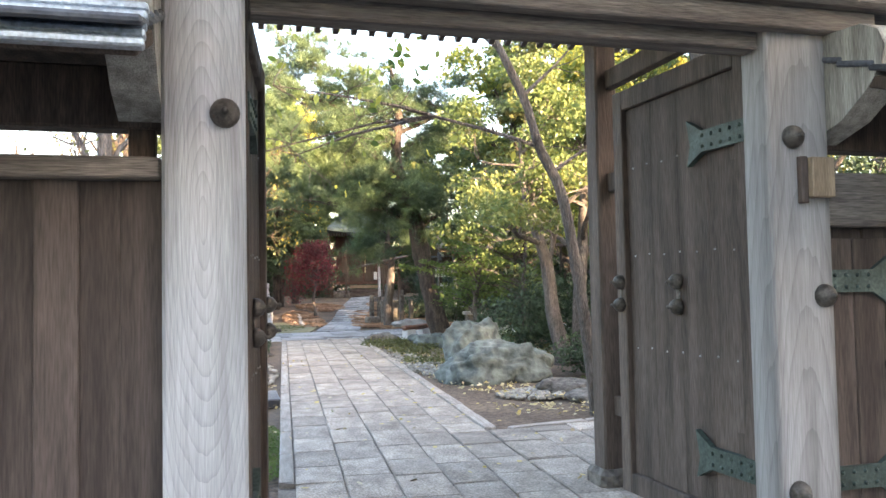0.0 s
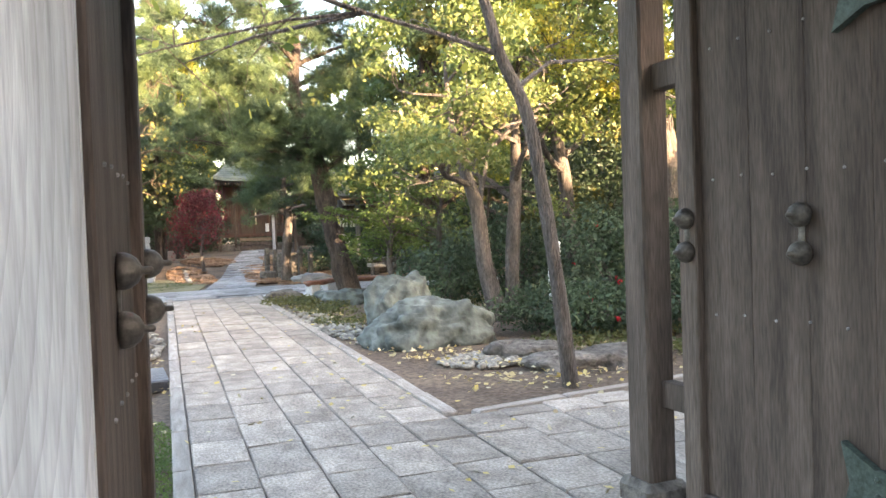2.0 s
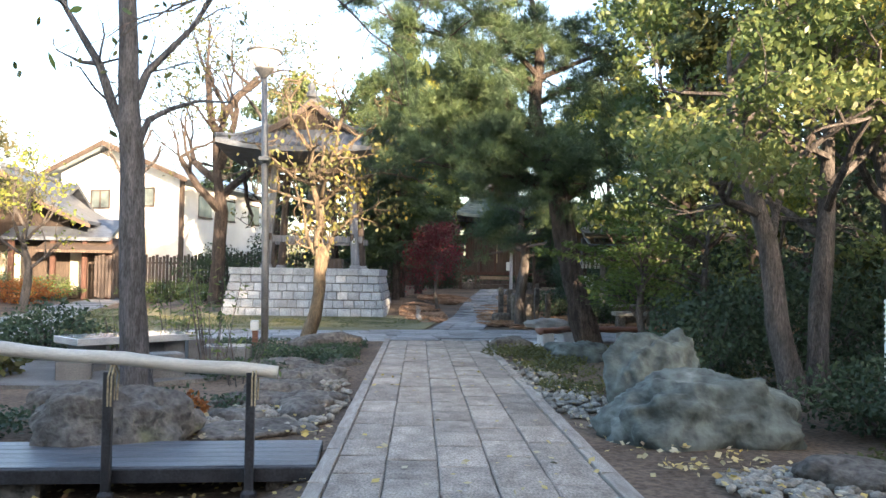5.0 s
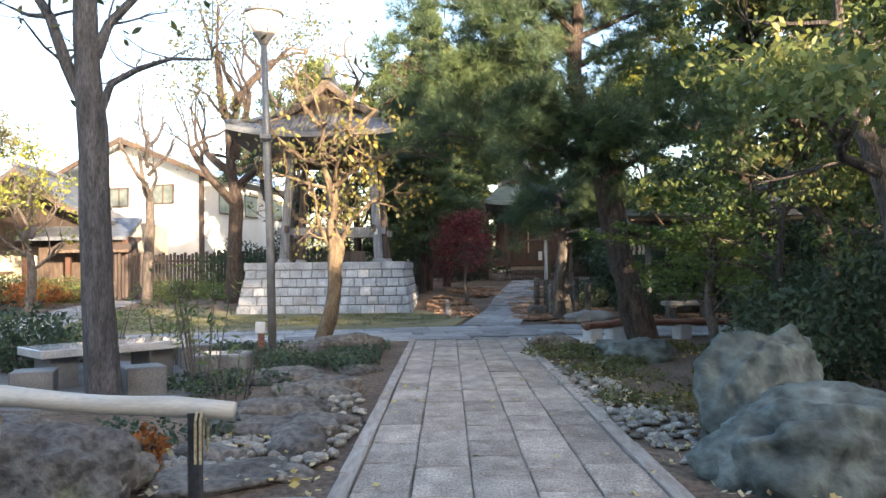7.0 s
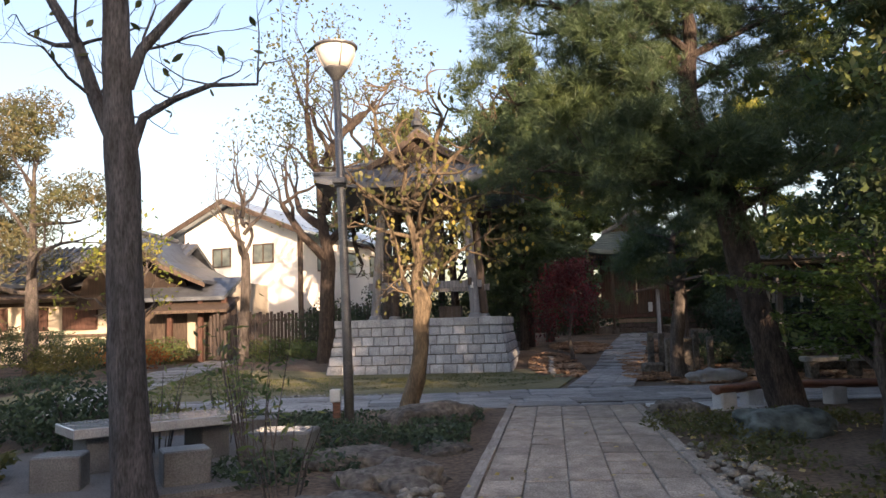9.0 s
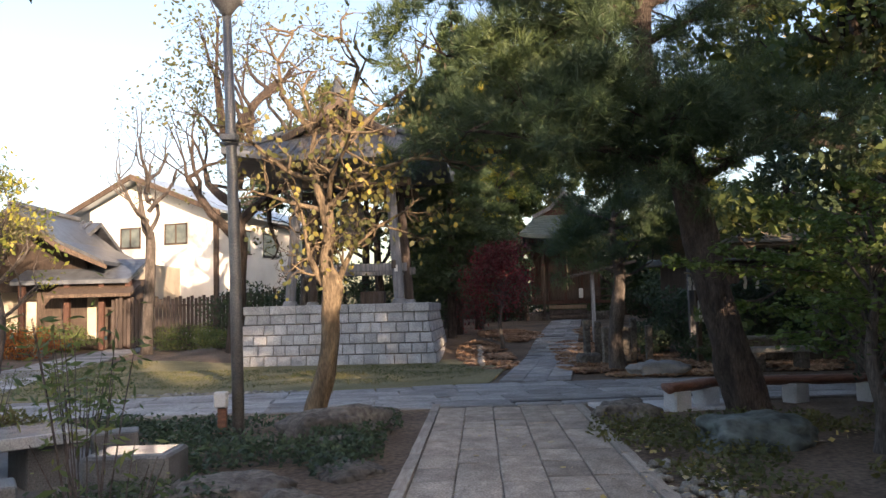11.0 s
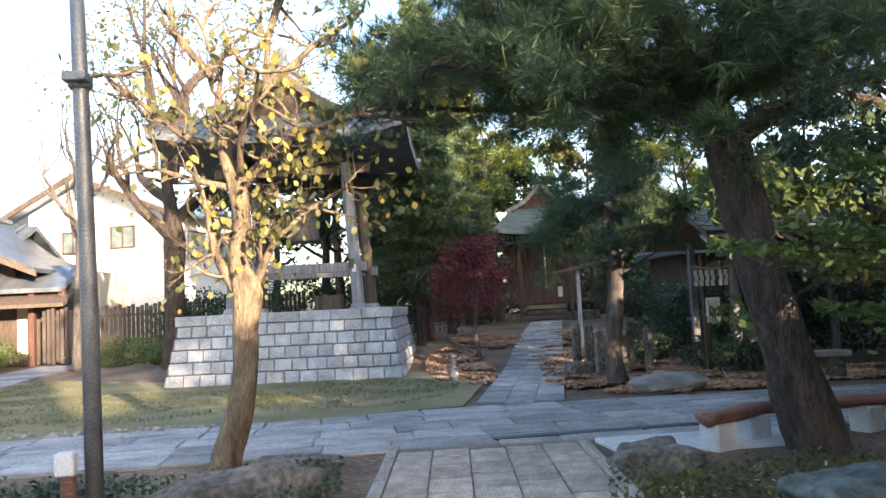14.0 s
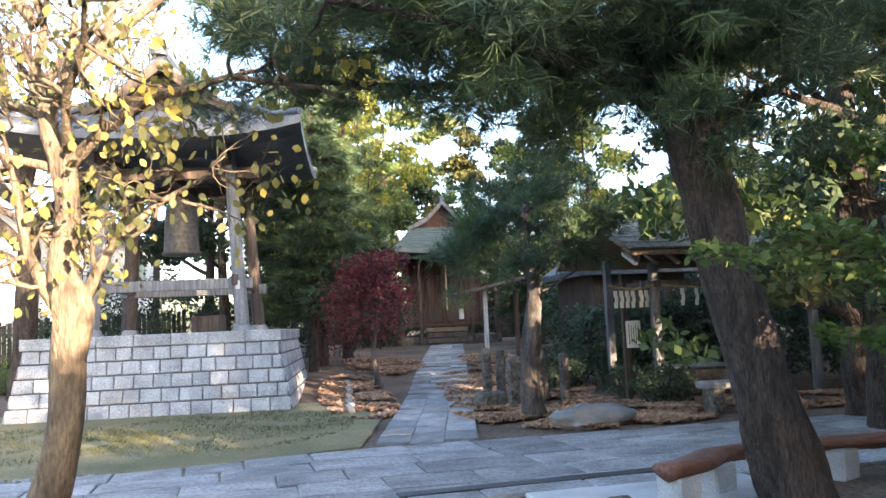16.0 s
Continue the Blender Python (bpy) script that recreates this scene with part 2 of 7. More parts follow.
SHRINE_WOOD = material("red_brown_shrine_wood", (0.05, 0.024, 0.018), (0.10, 0.05, 0.037), 0.7, 3, (6, 6, 0.6), 0.3, 30, 0.35, vary=0.18)
BENCH_WOOD = material("reddish_log_bench_wood", (0.10, 0.045, 0.03), (0.20, 0.095, 0.062), 0.5, 4, (1, 8, 8), 0.4, 26, 0.35, vary=0.1)
CONCRETE = material("pale_concrete", (0.40, 0.41, 0.42), (0.54, 0.55, 0.56), 0.8, 3, bump=0.3, fine=80, dirt=0.2, vary=0.06)
DECK = material("dark_slate_deck_board", (0.085, 0.095, 0.115), (0.165, 0.18, 0.205), 0.32, 3, (0.5, 6, 6), 0.3, 40, 0.3, vary=0.12)
DECK_DARK = material("black_painted_steel", (0.02, 0.02, 0.022), (0.045, 0.045, 0.05), 0.45, 6, bump=0.15, vary=0.1)
BAMBOO = material("dry_grey_bamboo", (0.42, 0.39, 0.33), (0.60, 0.57, 0.50), 0.45, 3, (0.6, 5, 5), 0.15, 50, 0.15, vary=0.05)
LAMP_STEEL = material("grey_painted_lamp_steel", (0.13, 0.135, 0.145), (0.19, 0.195, 0.205), 0.45, 5, bump=0.05, metal=0.4, vary=0.0)
LAMP_GLASS = material("frosted_lamp_glass", (0.66, 0.67, 0.62), (0.78, 0.79, 0.74), 0.3, 3, bump=0.0, dirt=0.05, vary=0.0)
WHITE_PAINT = material("white_painted_pipe", (0.70, 0.73, 0.76), (0.82, 0.84, 0.86), 0.5, 6, bump=0.05, dirt=0.08, vary=0.03)
PAPER = material("white_paper", (0.70, 0.70, 0.68), (0.80, 0.80, 0.78), 0.8, 6, bump=0.05, dirt=0.06, vary=0.06)
INK = material("faded_ink", (0.10, 0.09, 0.08), (0.16, 0.15, 0.13), 0.8, 10, bump=0.0)
STRAW = material("straw_rope", (0.34, 0.27, 0.16), (0.48, 0.40, 0.26), 0.9, 20, bump=0.5)
WINDOW_DARK = material("dark_window_glass", (0.10, 0.12, 0.12), (0.18, 0.21, 0.20), 0.1, 2, bump=0.0, dirt=0.1, vary=0.2, spec=0.8)
ASPHALT = material("worn_asphalt", (0.04, 0.04, 0.042), (0.065, 0.065, 0.068), 0.9, 2, bump=0.5, fine=120, vary=0.0)
RENDER_WALL = material("dull_house_render", (0.26, 0.25, 0.24), (0.36, 0.35, 0.33), 0.9, 0.6, bump=0.2, fine=30, dirt=0.15, vary=0.0)
PEBBLE = material("pale_rounded_pebbles", (0.15, 0.14, 0.12), (0.30, 0.29, 0.26), 0.8, 6, bump=0.4, fine=60, vary=0.35, island=True)

L_PINE = leaf_material("pine_needles", ((0.045, 0.075, 0.05), (0.068, 0.11, 0.056), (0.12, 0.165, 0.055)), 0.25)
L_PINE_OLD = leaf_material("sparse_pine_needles", ((0.05, 0.07, 0.03), (0.10, 0.10, 0.045), (0.15, 0.12, 0.06)), 0.2)
L_DARK = leaf_material("dark_evergreen_leaf", ((0.026, 0.046, 0.03), (0.046, 0.076, 0.042), (0.075, 0.112, 0.055)), 0.25, 0.55)
L_GREEN = leaf_material("glossy_green_leaf", ((0.05, 0.085, 0.034), (0.095, 0.14, 0.048), (0.16, 0.195, 0.065), (0.25, 0.25, 0.08)), 0.45, 0.42)
L_LIME = leaf_material("yellow_green_leaf", ((0.06, 0.105, 0.03), (0.15, 0.20, 0.045), (0.36, 0.36, 0.07), (0.46, 0.40, 0.08)), 0.55)
L_GOLD = leaf_material("golden_autumn_leaf", ((0.18, 0.16, 0.03), (0.36, 0.28, 0.05), (0.52, 0.36, 0.07)), 0.45)
L_YTREE = leaf_material("yellowing_round_leaf", ((0.085, 0.095, 0.04), (0.14, 0.15, 0.055), (0.22, 0.21, 0.07), (0.44, 0.34, 0.06)), 0.45)
L_OLIVE = leaf_material("olive_leaf", ((0.05, 0.065, 0.025), (0.095, 0.105, 0.035), (0.17, 0.15, 0.05)), 0.35)
L_MAPLE = leaf_material("soft_green_maple_leaf", ((0.06, 0.11, 0.03), (0.11, 0.17, 0.045), (0.17, 0.22, 0.07)), 0.45)
L_RED = leaf_material("deep_red_maple_leaf", ((0.05, 0.012, 0.015), (0.11, 0.02, 0.025), (0.24, 0.032, 0.04)), 0.35)
L_RUST = leaf_material("rust_orange_leaf", ((0.16, 0.05, 0.015), (0.30, 0.11, 0.03), (0.40, 0.20, 0.05)), 0.4)
L_FALLEN = leaf_material("fallen_leaf", ((0.30, 0.22, 0.07), (0.46, 0.40, 0.25), (0.52, 0.40, 0.12), (0.48, 0.44, 0.32), (0.34, 0.16, 0.06)), 0.1, 0.7)
L_LITTER = leaf_material("brown_leaf_litter", ((0.15, 0.09, 0.055), (0.27, 0.17, 0.11), (0.40, 0.27, 0.18), (0.48, 0.37, 0.27)), 0.05, 0.8)
FLOWER = leaf_material("red_camellia_petal", ((0.40, 0.012, 0.03), (0.55, 0.02, 0.04)), 0.2)

# ---- mesh tools ----


class Geo:
    """Gathers vertices and faces for one mesh."""

    def __init__(self):
        self.v, self.f = [], []

    def add(self, verts, faces):
        n = len(self.v)
        self.v.extend(tuple(p) for p in verts)
        self.f.extend(tuple(n + i for i in f) for f in faces)
        return self

    def box(self, c, s, b=0.006, turn=None):
        """A box of size s about c with its edges cut off by b; turn: a rotation matrix or degrees about z."""
        if turn is None:
            turn = Matrix.Identity(3)
        elif not isinstance(turn, Matrix):
            turn = Matrix.Rotation(radians(turn), 3, "Z")
        h = [x / 2 for x in s]
        b = min(b, 0.45 * min(s))
        vs, idx = [], {}
        for sx in (-1, 1):
            for sy in (-1, 1):
                for sz in (-1, 1):
                    for k in range(3):
                        p = [sx * (h[0] - b), sy * (h[1] - b), sz * (h[2] - b)]
                        p[k] = (sx, sy, sz)[k] * h[k]
                        idx[sx, sy, sz, k] = len(vs)
                        vs.append(Vector(c) + turn @ Vector(p))
        fs = []
        for k in range(3):
            i, j = (k + 1) % 3, (k + 2) % 3
            for s1 in (-1, 1):
                ring = []
                for a, d in ((-1, -1), (1, -1), (1, 1), (-1, 1)):
                    q = [0, 0, 0]
                    q[k], q[i], q[j] = s1, a, d
                    ring.append(idx[q[0], q[1], q[2], k])
                fs.append(tuple(ring) if s1 > 0 else tuple(reversed(ring)))
                for s2 in (-1, 1):
                    lo, hi = [0, 0, 0], [0, 0, 0]
                    lo[i], hi[i], lo[j], hi[j], lo[k], hi[k] = s1, s1, s2, s2, -1, 1
                    e = (idx[(*lo, i)], idx[(*hi, i)], idx[(*hi, j)], idx[(*lo, j)])
                    fs.append(e if s1 * s2 < 0 else tuple(reversed(e)))
        for sx in (-1, 1):
            for sy in (-1, 1):
                for sz in (-1, 1):
                    e = tuple(idx[sx, sy, sz, k] for k in range(3))
                    fs.append(e if sx * sy * sz > 0 else tuple(reversed(e)))
        return self.add(vs, fs)

    def tube(self, pts, radii, sides=8, rough=0.0, cap=True):
        pts = [Vector(p) for p in pts]
        if not hasattr(radii, "__len__"):
            radii = [radii] * len(pts)
        vs, fs = [], []
        ref = Vector((0.3, 0.9, 0.1))
        for i, p in enumerate(pts):
            d = (pts[min(i + 1, len(pts) - 1)] - pts[max(i - 1, 0)]).normalized()
            u = ref - d * ref.dot(d)
            if u.length < 0.05:
                u = d.orthogonal()
            u.normalize()
            ref = u
            w = d.cross(u)
            for k in range(sides):
                a = 2 * math.pi * k / sides
                r = radii[i] * (1 + rough * noise.noise(Vector((p.x * 3 + 2.1 * math.cos(a), p.y * 3 + 2.1 * math.sin(a), p.z * 2.2))))
                vs.append(p + r * (math.cos(a) * u + math.sin(a) * w))
        for i in range(len(pts) - 1):
            for k in range(sides):
                k2 = (k + 1) % sides
                fs.append((i * sides + k, i * sides + k2, (i + 1) * sides + k2, (i + 1) * sides + k))
        if cap:
            fs.append(tuple(reversed(range(sides))))
            fs.append(tuple((len(pts) - 1) * sides + k for k in range(sides)))
        return self.add(vs, fs)

    def lathe(self, c, prof, sides=16, axis="Z"):
        """A turned shape: prof holds (radius, height) from end to end."""
        vs, fs = [], []
        for r, h in prof:
            for k in range(sides):
                a = 2 * math.pi * k / sides
                p = (r * math.cos(a), r * math.sin(a), h)
                if axis == "Y":
                    p = (p[0], -h, p[1])
                elif axis == "X":
                    p = (h, p[0], p[1])
                elif axis == "-X":
                    p = (-h, p[1], p[0])
                vs.append(Vector(c) + Vector(p))
        for i in range(len(prof) - 1):
            for k in range(sides):
                k2 = (k + 1) % sides
                fs.append((i * sides + k, i * sides + k2, (i + 1) * sides + k2, (i + 1) * sides + k))
        fs.append(tuple(reversed(range(sides))))
        fs.append(tuple((len(prof) - 1) * sides + k for k in range(sides)))
        return self.add(vs, fs)

    def prism(self, outline, lo, hi, axis="Y"):
        """An outline in two coordinates pushed from lo to hi along an axis."""
        n = len(outline)
        def at(p, h):
            return {"Y": (p[0], h, p[1]), "X": (h, p[0], p[1]), "Z": (p[0], p[1], h)}[axis]
        vs = [at(p, lo) for p in outline] + [at(p, hi) for p in outline]
        fs = [tuple(range(n)), tuple(reversed(range(n, 2 * n)))]
        fs += [(i, i + n, (i + 1) % n + n, (i + 1) % n) for i in range(n)]
        return self.add(vs, fs)

    def mesh(self, name, mat, smooth=False):
        me = bpy.data.meshes.new(name)
        me.from_pydata(self.v, [], self.f)
        me.materials.append(mat)
        bm = bmesh.new()
        bm.from_mesh(me)
        bmesh.ops.recalc_face_normals(bm, faces=bm.faces)
        bm.to_mesh(me)
        bm.free()
        if smooth:
            me.shade_smooth()
        return me


def part(name, geo, mat, parent=None, label="", smooth=False):
    """One mesh object, a part of parent."""
    ob = new(name, geo.mesh(name, mat, smooth) if isinstance(geo, Geo) else geo)
    if parent:
        ob.parent = parent
    return tagged(ob, label)


def thing(name, label, category, group="", kind="", at=(0, 0, 0)):
    ob = new(name)
    ob.empty_display_size = 0.1
    ob.location = at
    return tagged(ob, label, category, group, kind)


def quads_mesh(name, verts, mat, per=4):
    """Many loose polygons of per corners each, from an array of shape (n, per, 3)."""
    n = len(verts)
    me = bpy.data.meshes.new(name)
    me.vertices.add(n * per)
    me.vertices.foreach_set("co", np.ascontiguousarray(verts, dtype=np.float32).ravel())
    me.loops.add(n * per)
    me.loops.foreach_set("vertex_index", np.arange(n * per, dtype=np.int32))
    me.polygons.add(n)
    me.polygons.foreach_set("loop_start", np.arange(n, dtype=np.int32) * per)
    me.polygons.foreach_set("loop_total", np.full(n, per, dtype=np.int32))
    me.materials.append(mat)
    me.update(calc_edges=True)
    return me


def unit(a):
    return a / np.maximum(np.linalg.norm(a, axis=-1, keepdims=True), 1e-9)


def leaf_mesh(name, centres, size, mat, rng, aspect=0.5, droop=0.0, flat=0.0, six=False):
    """Leaves about the given centres. droop turns tips down, flat lays blades level."""
    n = len(centres)
    d = rng.normal(size=(n, 3))
    d[:, 2] = d[:, 2] * (1 - flat) - droop * 1.6
    d = unit(d)
    s = rng.normal(size=(n, 3))
    s[:, 2] *= (1 - flat)
    s = unit(np.cross(d, np.cross(s, d)))
    L = size * rng.uniform(0.65, 1.3, (n, 1))
    W = L * aspect
    c = np.asarray(centres)
    if six:
        v = np.stack([c - d * L * 0.5, c - d * L * 0.22 + s * W * 0.42, c + d * L * 0.1 + s * W * 0.5, c + d * L * 0.5,
                      c + d * L * 0.1 - s * W * 0.5, c - d * L * 0.22 - s * W * 0.42], axis=1)
        return quads_mesh(name, v, mat, 6)
    v = np.stack([c - d * L * 0.5, c + s * W * 0.5, c + d * L * 0.5, c - s * W * 0.5], axis=1)
    return quads_mesh(name, v, mat, 4)


def needle_mesh(name, tufts, dirs, length, mat, rng, per=18, width=0.004, spread=0.8):
    """Pine tufts: thin blades that spray from each point about its direction."""
    n = len(tufts)
    c = np.repeat(np.asarray(tufts), per, axis=0)
    d = unit(np.repeat(np.asarray(dirs), per, axis=0) + spread * rng.normal(size=(n * per, 3)))
    s = unit(np.cross(d, rng.normal(size=(n * per, 3))))
    L = length * rng.uniform(0.7, 1.2, (n * per, 1))
    base = c + d * 0.1 * length
    v = np.stack([base - s * width, base + s * width, base + d * L], axis=1)
    return quads_mesh(name, v, mat, 3)


def blob_points(rng, c, r, n, shell=0.45, gaps=0.0):
    """Points in an ellipsoid, mostly near its skin, with ragged gaps."""
    p = unit(rng.normal(size=(int(n * 2.2), 3)))
    lump = 1 + 0.22 * np.sin(p[:, :1] * 5.1 + c[0] * 3) * np.cos(p[:, 1:2] * 4.3 + c[1] * 2) + 0.15 * np.sin(p[:, 2:3] * 7 + c[2] * 5)
    p = p * lump * (1 - shell * rng.uniform(0, 1, (len(p), 1)) ** 1.5)
    q = p * np.array(r) + np.array(c)
    f = np.sin(q[:, 0] * 2.9 + 1.3 * np.sin(q[:, 2] * 2.1)) + np.sin(q[:, 1] * 3.1 + 1.1 * np.sin(q[:, 0] * 1.7)) + np.sin(q[:, 2] * 3.7 + np.sin(q[:, 1] * 2.3))
    q = q[f > gaps * 3 - 3.01]
    return q[:n]


def grow(geo, rng, p, d, length, r, depth, tips, bend=0.25, up=0.08, split=(2, 3), fork=0.65):
    """A branch that bends, forks and ends in twigs; the twig ends are gathered in tips."""
    p, d = Vector(p), Vector(d).normalized()
    pts, rad, n = [p.copy()], [r], 4
    for i in range(n):
        d = (d + bend * Vector(rng.normal(size=3)) * 0.6 + Vector((0, 0, up))).normalized()
        p = p + d * (length / n)
        pts.append(p.copy())
        rad.append(r * (1 - 0.45 * (i + 1) / n))
    geo.tube(pts, rad, 7 if r > 0.04 else (5 if r > 0.012 else 3), cap=False)
    if depth == 0:
        tips.append((p.copy(), d.copy()))
        return
    for k in range(int(rng.integers(split[0], split[1] + 1))):
        i = int(rng.integers(2, n + 1)) if k else n
        nd = (d + fork * Vector(rng.normal(size=3))).normalized()
        grow(geo, rng, pts[i], nd, length * rng.uniform(0.55, 0.8), rad[i] * rng.uniform(0.55, 0.75), depth - 1, tips, bend, up, split, fork)


def rise(x, y):
    """Height of the ground: level up to the lawn and in the west, gently climbing to the shrine."""
    s = min(max((y - 26.5) / 6.5, 0.0), 1.0)
    s2 = min(max((y - 32.0) / 9.0, 0.0), 1.0)
    dip = 0.0
    if -4.2 < x < 0.3 and 8.2 < y < 10.0:
        dip = 0.17 * min(1.0, (0.3 - x) / 0.25, (x + 4.2) / 0.4) * math.sin(math.pi * (y - 8.2) / 1.8) ** 0.5
    east = min(max((x + 7.5) / 3.0, 0.0), 1.0)
    return (0.33 * s * s * (3 - 2 * s) + 0.24 * s2) * east - dip


def rock_mesh(name, mat, seed, size, squash=0.35, level=4, rough=0.32):
    """A weathered boulder: faceted lumps, creases and a flat foot."""
    bm = bmesh.new()
    bmesh.ops.create_icosphere(bm, subdivisions=level, radius=1.0)
    off = Vector((seed * 7.3, seed * 3.1, seed * 5.7))
    for v in bm.verts:
        n = v.co.normalized()
        n = Vector([math.copysign(abs(a) ** 0.72, a) for a in n]) * 0.86
        k = 1 + rough * noise.noise(n * 1.4 + off) + 0.5 * rough * noise.noise(n * 3.1 + off) + 0.22 * rough * noise.noise(n * 7.5 + off) + 0.1 * rough * noise.noise(n * 17 + off)
        cell = noise.voronoi(n * 1.7 + off)[0]
        k += 0.35 * rough * (cell[1] - cell[0])
        p = n * k
        if p.z < -squash:
            p.z = -squash
        v.co = (p.x, p.y, p.z + squash)
    lo = [min(v.co[k] for v in bm.verts) for k in range(3)]
    hi = [max(v.co[k] for v in bm.verts) for k in range(3)]
    for v in bm.verts:
        q = [(v.co[k] - lo[k]) / (hi[k] - lo[k]) for k in range(3)]
        v.co = ((2 * q[0] - 1) * size[0], (2 * q[1] - 1) * size[1], q[2] * size[2])
    me = bpy.data.meshes.new(name)
    bm.to_mesh(me)
    bm.free()
    me.materials.append(mat)
    me.shade_smooth()
    return me


def rock(at, size, seed, mat, label, turn=0.0, name="rock", group="garden rocks", level=4):
    ob = tagged(new(name, rock_mesh(name, mat, seed, size, level=level)), label, "rock", group)
    ob.matrix_world = pose(at[0], at[1], at[2], 0, 0, turn)
    return ob

# ---- ground and closing walls ----


def ticks(lo, hi, near_lo, near_hi, step):
    out = [near_lo + i * step for i in range(int((near_hi - near_lo) / step) + 1)]
    a, k = near_lo, step
    while a > lo:
        k *= 1.6
        a -= k
        out.insert(0, a)
    a, k = out[-1], step
    while a < hi:
        k *= 1.6
        a += k
        out.append(a)
    return out


def build_ground():
    xs, ys = ticks(-900, 900, -16, 14, 0.3), ticks(-900, 900, 3, 34, 0.3)
    g = Geo()
    vs = []
    for y in ys:
        for x in xs:
            z = rise(x, y) - 0.03
            near = -16 < x < 14 and 4 < y < 34
            if near:
                z += 0.035 * noise.noise(Vector((x * 0.8, y * 0.8, 0))) * (1 if 7 < y < 18 else 0.4)
            vs.append((x, y, z))
    nx = len(xs)
    fs = [(j * nx + i, j * nx + i + 1, (j + 1) * nx + i + 1, (j + 1) * nx + i) for j in range(len(ys) - 1) for i in range(nx - 1)]
    g.add(vs, fs)
    tagged(part("ground", g, EARTH, smooth=True), "brown garden soil with scattered leaves", "ground", kind="structure")


def sheet(name, outline, mat, label, category, lift=0.01, step=0.5):
    """A thin sheet on the ground inside a convex outline, following its rise."""
    xs = [p[0] for p in outline]
    ys = [p[1] for p in outline]
    bm = bmesh.new()
    f = bm.faces.new([bm.verts.new((p[0], p[1], 0)) for p in outline])
    for lo, hi, no in ((min(xs), max(xs), (1, 0, 0)), (min(ys), max(ys), (0, 1, 0))):
        a = lo + step
        while a < hi:
            bmesh.ops.bisect_plane(bm, geom=bm.verts[:] + bm.edges[:] + bm.faces[:], plane_co=(a, a, 0), plane_no=no)
            a += step
    top = bm.faces[:]
    for v in bm.verts:
        v.co.z = rise(v.co.x, v.co.y) + lift
    ext = bmesh.ops.extrude_face_region(bm, geom=top)
    for v in ext["geom"]:
        if isinstance(v, bmesh.types.BMVert):
            v.co.z -= 0.12
    bmesh.ops.recalc_face_normals(bm, faces=bm.faces)
    me = bpy.data.meshes.new(name)
    bm.to_mesh(me)
    bm.free()
    me.materials.append(mat)
    return tagged(new(name, me), label, category, kind="structure")


build_ground()
sheet("lawn", [(-9.5, 21.2), (-4.6, 20.9), (0.0, 21.3), (2.0, 22.0), (2.6, 25.0), (1.9, 27.6), (-4.2, 28.2), (-8.0, 31.0), (-9.0, 29.0)], LAWN, "short yellow-green lawn before the bell tower", "lawn", 0.0)
road = sheet("road", [(-40, -12), (40, -12), (40, 0.2), (-40, 0.2)], ASPHALT, "worn asphalt lane outside the gate", "road", -0.01, 8)

# an added, unseen house across the lane, which closes the place behind the walker and keeps the low sun off the garden
back = thing("house_across_lane", "plain unseen house added to keep low sun off the garden", "house", kind="structure")
part("wall", Geo().box((4.65, -14, 5.2), (17.3, 5, 10.4), 0.02), RENDER_WALL, back)
part("wall", Geo().box((24.15, -14, 3.35), (21.66, 5, 6.7), 0.02), RENDER_WALL, back)
part("roof", Geo().prism([(-17.0, 6.75), (-14, 7.65), (-11.0, 6.75), (-11.0, 6.65), (-17.0, 6.65)], 13.33, 35.5, "X"), TILE, back)
# tall unseen block, added only to keep the sun off the shrine hall
hall_shade = thing("apartment_block", "plain unseen block added across the lane to shade the shrine hall", "building", kind="structure")
part("wall", Geo().box((44.0, -22, 10.0), (22.0, 9, 20.0), 0.02), RENDER_WALL, hall_shade)
part("parapet", Geo().box((44.0, -22, 20.15), (22.4, 9.4, 0.3), 0.02), CONCRETE, hall_shade)
west = thing("lane_wall", "plain rendered boundary wall along the lane", "wall", kind="structure")
part("wall", Geo().box((-16, -12.5, 1.1), (28, 0.2, 2.2), 0.02), RENDER_WALL, west)

# ---- gate ----
gate = thing("gate", "weathered timber temple gate with a tiled roof", "gate", at=(0, 0, 0))


def boss(c, r, parent, mat=IRON, axis="Y", stud=0.35):
    g = Geo().lathe(c, [(r, 0.0), (r * 0.98, r * 0.25), (r * 0.86, r * 0.55), (r * 0.62, r * 0.8), (r * 0.3, r * 0.95), (r * 0.24, r * 1.0), (r * 0.2, r * (1 + stud)), (r * 0.1, r * (1.05 + stud))], 18, axis)
    return part("boss", g, mat, parent, "domed metal boss", True)


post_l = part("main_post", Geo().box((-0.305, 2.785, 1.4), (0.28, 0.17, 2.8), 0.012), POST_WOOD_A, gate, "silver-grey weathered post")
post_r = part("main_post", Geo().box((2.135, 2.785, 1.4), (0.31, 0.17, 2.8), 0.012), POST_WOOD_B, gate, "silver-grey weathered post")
boss((-0.235, 2.70, 1.93), 0.052, post_l)
for bx, bz in ((2.10, 1.92), (2.235, 1.24), (2.07, 0.42)):
    boss((bx, 2.70, bz), 0.05, post_r)
plate = part("name_plate", Geo().box((2.215, 2.675, 1.745), (0.115, 0.05, 0.17), 0.004), PALE_WOOD, post_r, "blank pale wooden plate")
part("plate_back", Geo().box((2.135, 2.685, 1.735), (0.035, 0.03, 0.20), 0.003), DOOR_WOOD, post_r)
part("crossbeam", Geo().box((0.95, 2.70, 2.60), (4.4, 0.24, 0.26), 0.02), BEAM_WOOD, gate)
